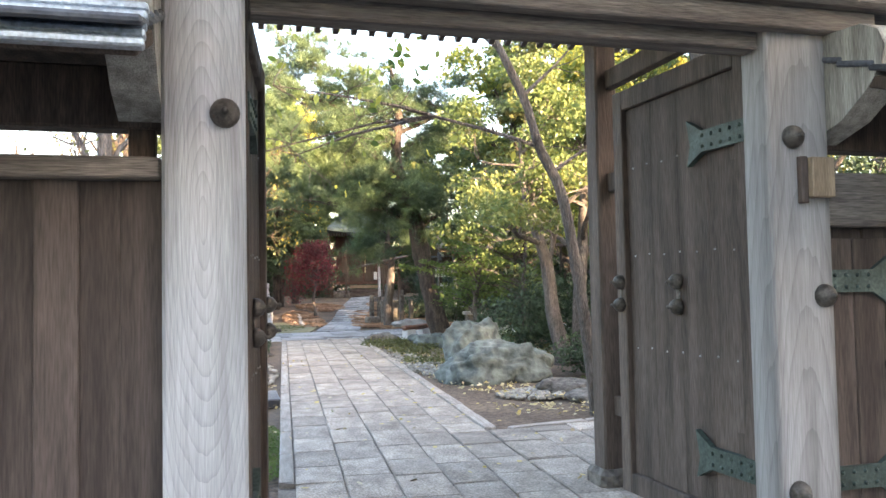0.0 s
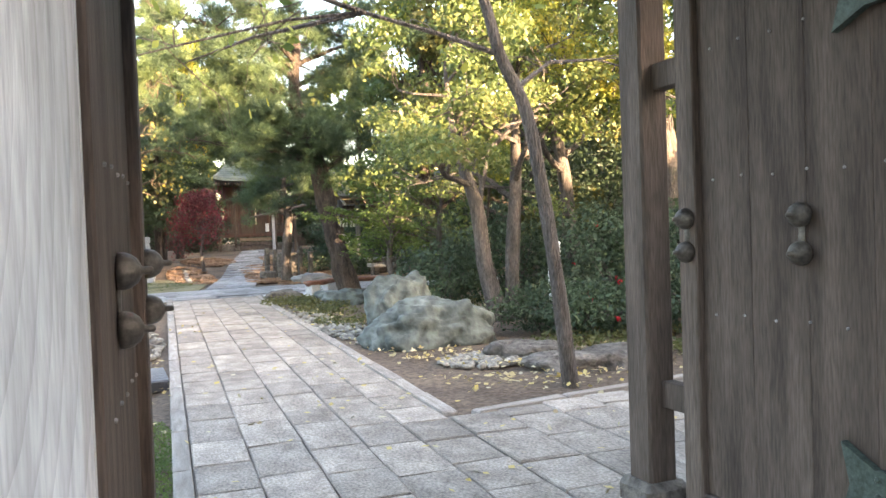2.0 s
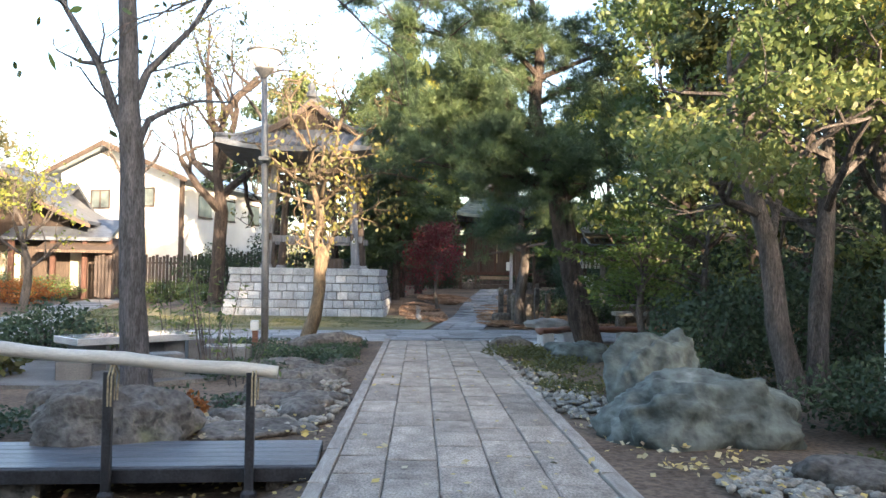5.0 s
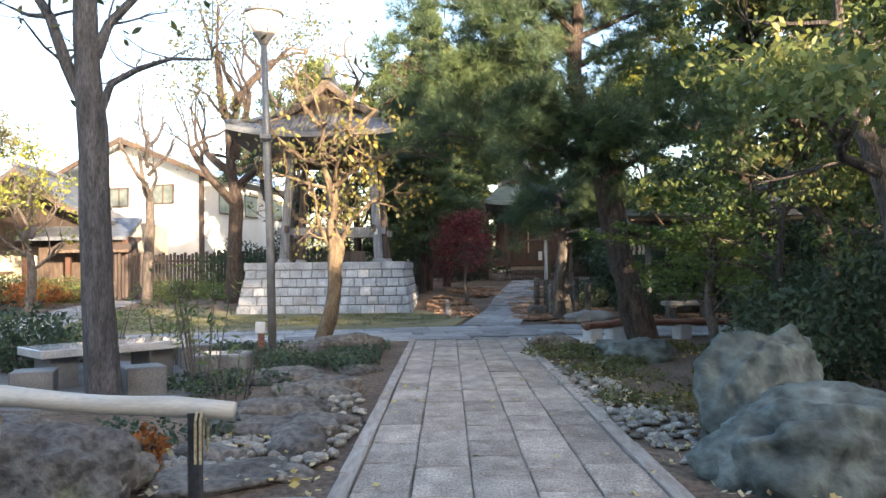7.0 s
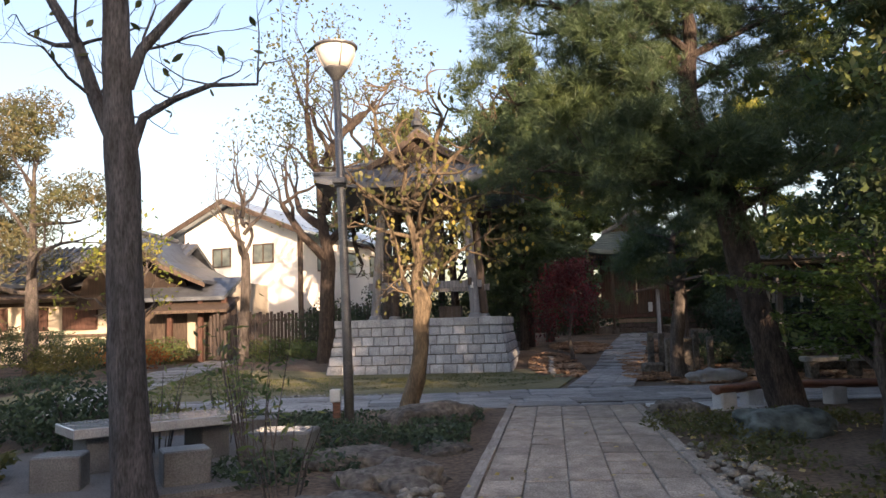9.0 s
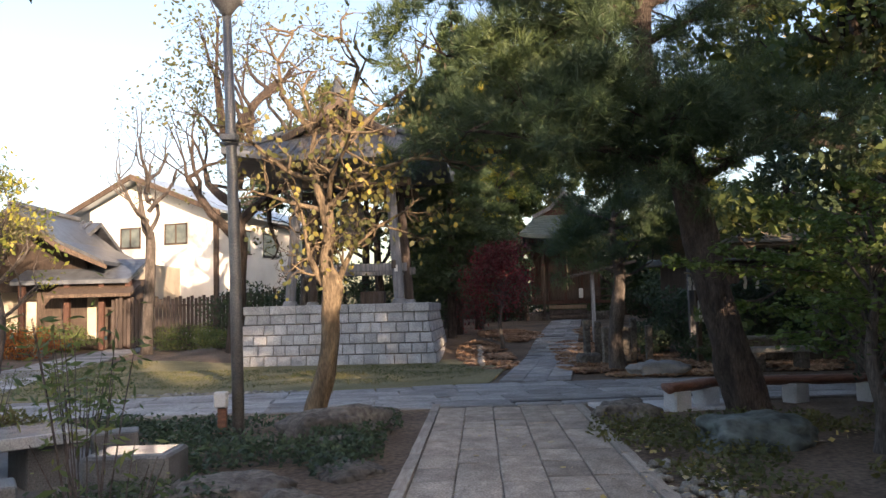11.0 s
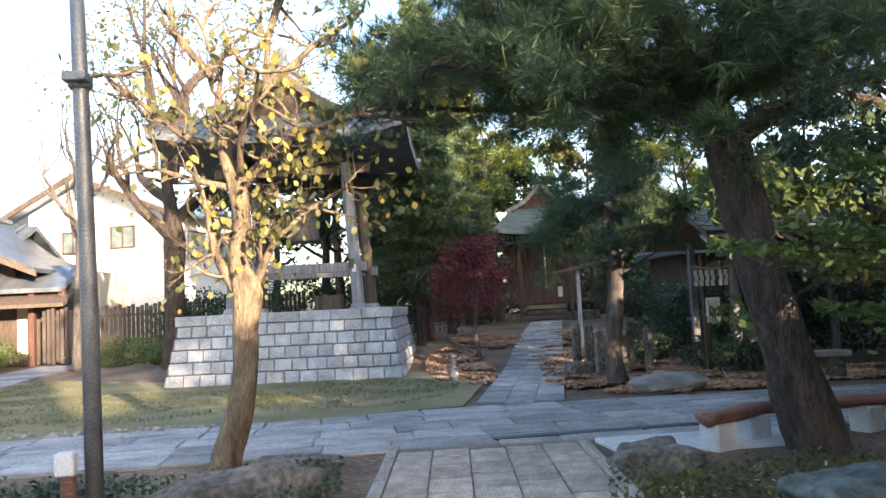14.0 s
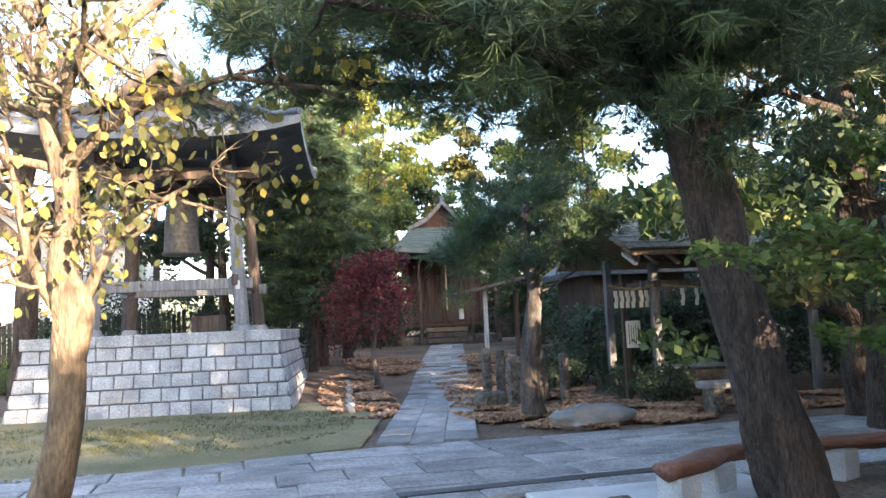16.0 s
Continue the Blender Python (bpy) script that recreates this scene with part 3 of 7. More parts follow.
part("lintel", Geo().box((0.915, 2.80, 2.37), (2.13, 0.12, 0.13), 0.008), BEAM_WOOD, gate)
part("lintel", Geo().box((0.915, 2.685, 2.42), (3.2, 0.08, 0.10), 0.008), BEAM_WOOD, gate)
for sx in (-1.25, 3.15):
    part("beam_end", Geo().box((sx, 2.70, 2.60), (0.24, 0.20, 0.20), 0.07), BEAM_WOOD, gate, "carved beam end")
for sx in (-0.36, 2.11):
    rp = part("rear_post", Geo().box((sx + (0.0 if sx < 0 else 0.04), 4.54, 1.6), (0.15, 0.16, 3.0), 0.012), DOOR_WOOD, gate)
    part("post_stone", Geo().box((sx + (0.0 if sx < 0 else 0.04), 4.54, 0.05), (0.24, 0.25, 0.14), 0.03), ROCK_GREY, rp, "rough base stone")
    for bz in (0.52, 1.95, 2.62):
        part("tie_beam", Geo().box((sx + (0.0 if sx < 0 else 0.07), 3.66, bz), (0.07, 1.62, 0.12), 0.006), DOOR_WOOD, gate)
part("rear_beam", Geo().box((0.92, 4.56, 3.14), (3.6, 0.13, 0.14), 0.01), BEAM_WOOD, gate)
for ev, y0, y1, z0, z1 in (("rear", 3.4, 5.25, 3.66, 3.08), ("front", 3.4, 1.55, 3.66, 3.08)):
    for i in range(30):
        x = -0.88 + i * 0.126
        ang = math.atan2(z1 - z0, abs(y1 - y0)) * (1 if y1 > y0 else -1)
        part("rafter", Geo().box((x, (y0 + y1) / 2, (z0 + z1) / 2), (0.04, math.hypot(y1 - y0, z1 - z0), 0.055), 0.004, Matrix.Rotation(ang, 3, "X")), DOOR_WOOD, gate)
    ym, zm = (y0 + y1) / 2, (z0 + z1) / 2
    part("roof_boarding", Geo().box((0.95, ym, zm + 0.05), (4.1, math.hypot(y1 - y0, z1 - z0) - 0.12, 0.03), 0.004, Matrix.Rotation(ang, 3, "X")), DOOR_WOOD, gate)
    g = Geo()
    for i in range(24):
        x = -1.05 + i * 0.174
        g.tube([(x, y0, z0 + 0.13), (x, y1, z1 + 0.13)], 0.06, 8)
    part("tiled_slope", g, TILE, gate)
part("ridge", Geo().box((0.95, 3.4, 3.9), (4.3, 0.24, 0.22), 0.05), TILE, gate)


def knob(c, parent, sgn):
    """A pair of domed knobs on an oval plate, one above the other."""
    g = Geo()
    ax = "X" if sgn > 0 else "-X"
    for dz in (0.068, -0.068):
        g.lathe((c[0], c[1], c[2] + dz), [(0.044, 0.0), (0.044, 0.014), (0.04, 0.028), (0.029, 0.043), (0.014, 0.051), (0.009, 0.054), (0.009, 0.072), (0.005, 0.077)], 16, ax)
    g.box((c[0], c[1], c[2]), (0.010, 0.03, 0.16), 0.004)
    return part("knob_pair", g, IRON, parent, "paired domed bronze knobs", True)


def gate_leaf(label, m, side):
    """An open leaf: its hinge edge at the origin, running along +y; side is +1 when its seen face looks to +x."""
    d = thing("gate_door", label, "gate door", "gate doors")
    W, H, z0 = 1.20, 2.40, 0.06
    for y in (0.05, W - 0.05):
        part("stile", Geo().box((0, y, z0 + H / 2), (0.075, 0.10, H), 0.006), DOOR_WOOD, d)
    for z in (z0 + 0.06, z0 + H - 0.06):
        part("rail", Geo().box((0, W / 2, z), (0.07, W - 0.2, 0.12), 0.006), DOOR_WOOD, d)
    n = 4
    for i in range(n):
        y = 0.1 + (W - 0.2) * (i + 0.5) / n
        part("board", Geo().box((-0.012 * side, y, z0 + H / 2), (0.035, (W - 0.2) / n - 0.001, H - 0.24), 0.002), DOOR_WOOD, d)
    for z in (2.02, 0.42):
        st = Geo()
        w = 0.055
        st.prism([(0.01, z - w), (0.34, z - w), (0.46, z - w - 0.06), (0.43, z - 0.01), (0.46, z + w + 0.07), (0.34, z + w), (0.01, z + w)], 0.012 * side, 0.045 * side, "X")
        s = part("strap_hinge", st, COPPER, d, "verdigris copper strap hinge")
        for i in range(5):
            for dz in (-0.028, 0.028):
                part("rivet", Geo().lathe((0.045 * side, 0.05 + i * 0.07, z + dz), [(0.011, 0), (0.009, 0.006), (0.004, 0.009)], 8, "X" if side > 0 else "-X"), COPPER, s, smooth=True)
    for z in (0.92, 1.46, 1.98):
        for i in range(7):
            y = 0.16 + i * 0.145
            part("nail", Geo().lathe((0.006 * side, y, z + 0.008 * (i % 2)), [(0.006, 0), (0.006, 0.004), (0.003, 0.007)], 6, "X" if side > 0 else "-X"), NAIL, d)
    kz = 1.24 if side < 0 else 1.16
    knob((0.036 * side, W - 0.05, kz), d, side)
    knob((0.010 * side, 0.62, kz), d, side)
    part("hinge_pin", Geo().tube([(0, -0.03, 1.96), (0, -0.03, 2.06)], 0.018, 8), IRON, d)
    d.matrix_world = m
    return d


gate_leaf("aged brown double-board gate door standing open on green hinges", pose(2.16, 3.02, 0, 0, 0, 3.0), -1)
gate_leaf("aged brown gate door standing open with domed knobs", pose(-0.19, 2.95, 0, 0, 0, -6.0), 1)


def side_fence(name, x0, x1, label, door):
    f = thing(name, label, "fence", "roofed fences")
    mid, w = (x0 + x1) / 2, abs(x1 - x0)
    n = int(w / 0.135)
    for i in range(n):
        x = x0 + (x1 - x0) * (i + 0.5) / n
        part("board", Geo().box((x, 2.83 + 0.014 * (i % 2), 0.88), (w / n + 0.006, 0.028, 1.66), 0.006), FENCE_WOOD, f)
    ht = 0.24 if door else 0.075
    part("cap_rail", Geo().box((mid, 2.80, 1.78 - ht / 2), (w, 0.11, ht), 0.008), BEAM_WOOD, f)
    part("ground_sill", Geo().box((mid, 2.82, 0.05), (w, 0.12, 0.12), 0.01), DARK_WOOD, f)
    k = max(2, int(w / 1.5) + 1)
    for i in range(k):
        x = x0 + (0.07 if x1 > x0 else -0.07) + (x1 - x0) * 0.95 * i / (k - 1)
        part("roof_strut", Geo().box((x, 2.88, 1.95), (0.09, 0.09, 0.4), 0.006), DARK_WOOD, f)
        br = Geo().prism([(2.86, 1.90), (2.62, 1.98), (2.48, 2.08), (2.40, 2.17), (2.38, 2.24), (2.41, 2.31), (2.50, 2.36), (2.86, 2.38)], x - 0.075, x + 0.075, "X")
        part("bracket", br, BRACKET_WOOD, f, "carved weathered timber bracket")
    part("purlin", Geo().box((mid, 2.88, 2.0), (w, 0.12, 0.22), 0.008), DARK_WOOD, f)
    for sgn in (-1, 1):
        ang = radians(-20 * sgn)
        reach = 0.92 if sgn < 0 else 0.44
        part("eave_board", Geo().box((mid, 2.88 + sgn * reach * 0.46, 2.26 - 0.36 * reach * 0.46), (w, reach, 0.05), 0.006, Matrix.Rotation(ang, 3, "X")), DARK_WOOD, f)
        for i in range(5):
            if sgn < 0 or i > 2:
                part("roof_tile_course", Geo().box((mid, 2.88 + sgn * (0.86 - i * 0.17), 2.015 + i * 0.062), (w + 0.04, 0.2, 0.025), 0.008, Matrix.Rotation(ang * 0.75, 3, "X")), TILE, f)
    # pale blue edges stand in for the sky's glint on the roof courses
    for i in range(5):
        part("fascia_layer", Geo().box((mid, 1.985 + 0.03 * i, 1.945 + 0.033 * i), (w + 0.04, 0.05, 0.024), 0.006), ROOF_METAL, f)
    part("ridge", Geo().box((mid, 2.88, 2.36), (w + 0.06, 0.16, 0.12), 0.04), TILE, f)
    return f


side_fence("roofed_fence", -0.45, -6.5, "brown plank fence under a small tiled roof", False)
fr = side_fence("roofed_fence", 2.29, 8.0, "brown plank fence with a wicket door under a small roof", True)
wk = thing("wicket_door", "narrow plank wicket door with green copper straps", "door")
for i in range(4):
    part("board", Geo().box((2.38 + i * 0.17, 2.795, 0.78), (0.166, 0.03, 1.42), 0.005), DOOR_WOOD, wk)
for z in (1.30, 0.44):
    s = part("strap_hinge", Geo().prism([(2.31, z - 0.05), (2.55, z - 0.05), (2.64, z - 0.11), (2.62, z), (2.64, z + 0.11), (2.55, z + 0.05), (2.31, z + 0.05)], 2.757, 2.777, "Y"), COPPER, wk, "verdigris copper strap hinge")
    for i in range(4):
        for dz in (-0.026, 0.026):
            part("rivet", Geo().lathe((2.345 + i * 0.06, 2.757, z + dz), [(0.010, 0), (0.008, 0.006), (0.004, 0.009)], 8, "Y"), COPPER, s, smooth=True)
boss((2.66, 2.777, 0.92), 0.045, wk)
boss((2.66, 2.777, 0.78), 0.045, wk)

def hip_gable(c, eave, ze, hip, zh, zr, front, back, over, lift, sag=0.12):
    """A hip-and-gable roof whose gables look along y. eave, hip: half widths at the eaves and at the gable's foot;
    front, back: how far the eaves reach along y; over: how far the ridge does. Returns the skirt and the two upper slopes."""
    skirt, n, m = Geo(), 12, 5
    cx, cy = c
    rings = []
    for j in range(m):
        s = j / (m - 1)
        hx = eave + (hip - eave) * s
        y0, y1 = -front + (front - over) * s, back - (back - over) * s
        z = ze + (zh - ze) * (0.75 * s + 0.25 * s * s)
        ring = []
        for side in range(4):
            for k in range(n):
                u = -1 + 2 * k / n
                px, py = ((u, -1), (1, u), (-u, 1), (-1, -u))[side]
                ring.append((cx + px * hx, cy + (y0 + y1) / 2 + py * (y1 - y0) / 2, z + lift * abs(u) ** 3 * (1 - s) ** 1.5))
        rings.append(ring)
    under = [(x, y, z - 0.15) for x, y, z in rings[0]]
    vs = under + [p for r in rings for p in r]
    q = 4 * n
    fs = [(j * q + k, j * q + (k + 1) % q, (j + 1) * q + (k + 1) % q, (j + 1) * q + k) for j in range(m) for k in range(q)]
    fs += [tuple(range(q)), tuple(m * q + k for k in range(q))]
    skirt.add(vs, fs)
    slopes = []
    for sx in (-1, 1):
        prof = [(0, zr), (0.25, zr - (zr - zh) * 0.25 - sag * 0.7), (0.5, zr - (zr - zh) * 0.5 - sag), (0.75, zr - (zr - zh) * 0.75 - sag * 0.7), (1.08, zh + 0.02)]
        out = [(cx + sx * f * hip, z) for f, z in prof]
        out += [(x, z - 0.11) for x, z in reversed(out)]
        slopes.append(Geo().prism(out, cy - over - 0.25, cy + over + 0.25, "Y"))
    return skirt, slopes


# ---- bell tower ----
BX0, BX1, BY0, BY1, BTOP = -3.55, 1.22, 27.02, 31.9, 1.33
base = thing("stone_platform", "battered base of pale granite blocks with a cut cap", "stone base")
BAT = 0.24
part("core", Geo().add([(BX0 + 0.06, BY0 + 0.06, -0.1), (BX1 - 0.06, BY0 + 0.06, -0.1), (BX1 - 0.06, BY1 - 0.06, -0.1), (BX0 + 0.06, BY1 - 0.06, -0.1),
                        (BX0 + BAT + 0.06, BY0 + BAT + 0.06, BTOP - 0.05), (BX1 - BAT - 0.06, BY0 + BAT + 0.06, BTOP - 0.05), (BX1 - BAT - 0.06, BY1 - BAT - 0.06, BTOP - 0.05), (BX0 + BAT + 0.06, BY1 - BAT - 0.06, BTOP - 0.05)],
                       [(0, 1, 2, 3), (4, 5, 6, 7), (0, 1, 5, 4), (1, 2, 6, 5), (2, 3, 7, 6), (3, 0, 4, 7)]), MORTAR, base)
for i in range(7):
    w = (BX1 - BX0 - 2 * BAT + 0.12) / 7
    part("cap_stone", Geo().box((BX0 + BAT - 0.06 + (i + 0.5) * w, BY0 + BAT + 0.12, BTOP - 0.03), (w - 0.008, 0.36, 0.20), 0.012), GRANITE, base)
    h = (BY1 - BY0 - 2 * BAT - 0.3) / 7
    part("cap_stone", Geo().box((BX1 - BAT - 0.12, BY0 + BAT + 0.30 + (i + 0.5) * h, BTOP - 0.032), (0.36, h - 0.008, 0.20), 0.012), GRANITE, base)
    part("cap_stone", Geo().box((BX0 + BAT + 0.12, BY0 + BAT + 0.30 + (i + 0.5) * h, BTOP - 0.032), (0.36, h - 0.008, 0.20), 0.012), GRANITE, base)
part("paving", Geo().box(((BX0 + BX1) / 2, (BY0 + BY1) / 2, BTOP + 0.02), (BX1 - BX0 - 1.1, BY1 - BY0 - 1.1, 0.08), 0.01), GRANITE, base)


def pillow(w, h, d, bulge):
    """A rough-faced block: its face lies toward -y, with worn edges and a slight swell."""
    g = Geo()
    e = 0.014
    xs = [-w / 2, -w / 2 + e, -w * 0.15, w * 0.2, w / 2 - e, w / 2]
    zs = [0, e, h * 0.5, h - e, h]
    vs = []
    for j, z in enumerate(zs):
        for i, x in enumerate(xs):
            edge = i in (0, len(xs) - 1) or j in (0, len(zs) - 1)
            y = 0.0 if edge else -0.018 - (bulge * (0.4 + 0.6 * random.random()) if 1 < i < 4 and j == 2 else 0.0)
            vs.append((x, y, z))
    nx = len(xs)
    fs = [(j * nx + i, j * nx + i + 1, (j + 1) * nx + i + 1, (j + 1) * nx + i) for j in range(len(zs) - 1) for i in range(nx - 1)]
    g.add(vs, fs)
    o = len(g.v)
    g.v.extend([(-w / 2, d, 0), (w / 2, d, 0), (w / 2, d, h), (-w / 2, d, h)])
    g.f.extend([(o + 1, o, o + 3, o + 2)])
    return g


NCOURSE = 5
CH = (BTOP - 0.12) / NCOURSE
for face, (a0, a1) in enumerate(((BX0, BX1), (BY0, BY1), (BY0, BY1))):
    for c in range(NCOURSE):
        inset = BAT * (c + 0.5) / NCOURSE
        lo, hi = a0 + inset, a1 - inset
        n = 14
        cuts = [lo + (hi - lo) * (i + (0.5 if c % 2 and 0 < i < n else 0.0) + (random.uniform(-0.12, 0.12) if 0 < i < n else 0)) / n for i in range(n)] + [hi]
        for i in range(n):
            w = cuts[i + 1] - cuts[i] - 0.012
            me = pillow(w, CH - 0.012, 0.1, 0.014).mesh("granite_block", GRANITE)
            b = part("granite_block", me, GRANITE, base)
            mid, z = (cuts[i] + cuts[i + 1]) / 2, c * CH
            off = BAT * c / NCOURSE
            lean = -math.degrees(math.atan(BAT / (BTOP - 0.12)))
            if face == 0:
                b.matrix_world = pose(mid, BY0 + off, z) @ pose(0, 0, 0, lean)
            elif face == 1:
                b.matrix_world = pose(BX1 - off, mid, z, 0, 0, 90) @ pose(0, 0, 0, lean)
            else:
                b.matrix_world = pose(BX0 + off, mid, z, 0, 0, -90) @ pose(0, 0, 0, lean)

tower = thing("bell_tower", "open timber bell tower with a hipped grey roof", "bell tower", at=(0, 0, 0))
CX, CY, TZ = -1.12, 29.4, BTOP + 0.06
for sx in (-1, 1):
    for sy in (-1, 1):
        bx, by = CX + sx * 1.36, CY + sy * 1.25
        ps = part("base_stone", Geo().lathe((bx, by, TZ), [(0.21, 0), (0.21, 0.03), (0.17, 0.06), (0.17, 0.10), (0.13, 0.13)], 16), GRANITE_CUT, tower, "round turned footing stone", True)
        # rear posts in the darker brown, front posts in the blue-grey
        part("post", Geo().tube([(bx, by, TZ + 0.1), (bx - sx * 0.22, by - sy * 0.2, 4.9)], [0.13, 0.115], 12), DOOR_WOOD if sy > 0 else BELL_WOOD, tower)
    part("tie_beam", Geo().box((CX + sx * 1.25, CY, 2.36), (0.1, 2.9, 0.2), 0.01), DARK_WOOD, tower)
    part("tie_beam", Geo().box((CX, CY + sx * 1.16, 2.30), (3.1, 0.1, 0.2), 0.01), BELL_WOOD, tower)
    part("top_beam", Geo().box((CX + sx * 1.12, CY, 4.7), (0.14, 3.3, 0.24), 0.012), DARK_WOOD, tower)
    part("top_beam", Geo().box((CX, CY + sx * 1.05, 4.45), (3.4, 0.13, 0.22), 0.012), DARK_WOOD, tower)
part("paper_notice", Geo().box((CX + 1.30, CY - 1.36, 2.26), (0.08, 0.012, 0.16), 0.002), PAPER, tower)
EV, EZ = 2.62, 4.93
skirt, slopes = hip_gable((CX, CY), EV, EZ, 1.32, 5.62, 6.55, EV, EV, 1.45, 0.24)
part("roof_skirt", skirt, TILE, tower, "flared grey tile eaves with upturned corners")
for sx, sl in zip((-1, 1), slopes):
    part("roof_slope", sl, TILE, tower, "grey tiled upper slope")
    for i in range(17):
        y = CY - 1.62 + i * 0.2025
        part("roof_rib", Geo().tube([(CX + sx * f * 1.32, y, 6.55 - 0.93 * f - 0.12 * math.sin(math.pi * f) + 0.01) for f in (0.03, 0.3, 0.55, 0.8, 1.05)], 0.04, 6), TILE, tower)
for side in range(4):
    for i in range(24):
        u = -0.95 + 1.9 * i / 23
        pts = []
        for s in (0.0, 0.33, 0.66, 1.0):
            h = EV + (1.36 - EV) * s
            w = u * EV
            if abs(w) > h:
                break
            a = ((w, -h), (h, w), (-w, h), (-h, -w))[side]
            pts.append((CX + a[0], CY + a[1], EZ + (5.62 - EZ) * (0.75 * s + 0.25 * s * s) + 0.26 * abs(w / h) ** 3 * (1 - s) ** 1.5 + 0.02))
        if len(pts) > 1:
            part("roof_rib", Geo().tube(pts, 0.042, 6), TILE, tower)
for sy in (-1, 1):
    part("gable_panel", Geo().prism([(CX - 1.1, 5.6), (CX, 6.35), (CX + 1.1, 5.6)], CY + sy * 1.38 - 0.03, CY + sy * 1.38 + 0.03, "Y"), DARK_WOOD, tower, "dark boarded gable")
    for sx in (-1, 1):
        part("barge_board", Geo().prism([(CX, 6.50), (CX + sx * 0.66, 5.96), (CX + sx * 1.40, 5.56), (CX + sx * 1.38, 5.40), (CX + sx * 0.62, 5.78), (CX, 6.30)], CY + sy * 1.72 - 0.02, CY + sy * 1.72 + 0.02, "Y"), DARK_WOOD, tower)
    part("finial", Geo().lathe((CX, CY + sy * 1.72, 6.56), [(0.15, 0), (0.17, 0.1), (0.10, 0.2), (0.12, 0.3), (0.05, 0.44)], 10), TILE, tower)
for side in range(4):
    for i in range(18):
        u = -0.92 + 1.84 * i / 17
        a = ((u, -1), (1, u), (-u, 1), (-1, -u))[side]
        part("rafter", Geo().tube([(CX + a[0] * 1.15, CY + a[1] * 1.15, 5.08), (CX + a[0] * (EV - 0.08), CY + a[1] * (EV - 0.08), 4.80 + 0.34 * abs(u) ** 3)], 0.035, 4), DARK_WOOD, tower)
part("ridge", Geo().box((CX, CY, 6.62), (0.24, 3.5, 0.24), 0.05), TILE, tower)
for sx in (-1, 1):
    for sy in (-1, 1):
        part("hip_ridge", Geo().tube([(CX + sx * EV, CY + sy * EV, EZ + 0.30), (CX + sx * 2.1, CY + sy * 2.1, EZ + 0.36), (CX + sx * 1.34, CY + sy * 1.45, 5.70)], [0.06, 0.08, 0.09], 8), TILE, tower)
bell = thing("temple_bell", "dark bronze temple bell hung in the tower", "bell")
part("body", Geo().lathe((CX, CY, 2.98), [(0.37, 0.0), (0.385, 0.05), (0.345, 0.09), (0.335, 0.5), (0.31, 0.92), (0.24, 1.09), (0.12, 1.15)], 24), IRON, bell, smooth=True)
part("crown_loop", Geo().tube([(CX - 0.08, CY, 4.06), (CX - 0.05, CY, 4.2), (CX + 0.05, CY, 4.2), (CX + 0.08, CY, 4.06)], 0.03, 8), IRON, bell)
beamb = part("bell_beam", Geo().box((CX, CY, 4.42), (0.2, 2.9, 0.18), 0.01), DARK_WOOD, tower)
offer = thing("offering_box", "small slatted wooden box on the bell platform", "box")
part("body", Geo().box((-0.55, 29.1, TZ + 0.17), (0.62, 0.3, 0.34), 0.012), DOOR_WOOD, offer)
for i in range(5):
    part("slat", Geo().box((-0.79 + i * 0.12, 28.945, TZ + 0.17), (0.05, 0.02, 0.3), 0.004), DARK_WOOD, offer)

TURN = pose(-1.15, 27.0, 0, 0, 0, -4.5) @ pose(1.15, -27.0, 0)
for ob in (base, tower, bell, offer):
    ob.matrix_world = TURN @ ob.matrix_world

# ---- shrine hall at the end of the approach ----
hall = thing("shrine_hall", "small red-brown shrine hall with a verdigris copper roof", "shrine")
HM = pose(7.5, 45.0, rise(6, 44), 0, 0, -8) @ Matrix.Diagonal((0.84, 1, 1.08, 1))


def hpart(name, geo, mat, label="", parent=None):
    ob = part(name, geo, mat, parent or hall, label)
    return ob


hpart("plinth", Geo().box((0, 1.8, 0.12), (5.4, 4.6, 0.35), 0.03), ROCK_GREY)
hpart("floor", Geo().box((0, 1.6, 0.72), (4.6, 4.4, 0.12), 0.01), SHRINE_WOOD)
hpart("wall", Geo().box((0, 2.2, 2.0), (3.7, 2.8, 2.5), 0.01), SHRINE_WOOD)
for i in range(5):
    hpart("post", Geo().box((-1.85 + i * 0.925, 0.76, 2.0), (0.14, 0.14, 2.6), 0.01), SHRINE_WOOD)
for i in range(4):
    d = hpart("lattice_door", Geo().box((-1.39 + i * 0.925, 0.79, 1.75), (0.76, 0.05, 1.85), 0.006), DARK_WOOD)
    for k in range(5):
        part("lattice_bar", Geo().box((-1.39 + i * 0.925 - 0.3 + k * 0.15, 0.755, 2.0), (0.03, 0.03, 1.3), 0.003), SHRINE_WOOD, d)
for i in range(3):
    hpart("step", Geo().box((0, -0.75 - 0.3 * (2 - i), 0.13 + 0.2 * i), (2.0, 0.36, 0.16), 0.012), PALE_WOOD if i == 2 else DOOR_WOOD)
for sx in (-1, 1):
    for z in (0.95, 1.25):
        hpart("rail", Geo().box((sx * 1.75, -0.52, z), (1.5, 0.07, 0.07), 0.01), DOOR_WOOD)
    for x in (1.05, 1.7, 2.4):
        hpart("rail_post", Geo().box((sx * x, -0.52, 0.95), (0.09, 0.09, 0.75), 0.01), DOOR_WOOD)
    hpart("porch_post", Geo().box((sx * 1.25, -1.15, 1.75), (0.13, 0.13, 3.2), 0.01), DARK_WOOD)
hpart("offering_box", Geo().box((0.75, -0.6, 1.1), (0.22, 0.2, 0.4), 0.01), PAPER, "pale notice box")
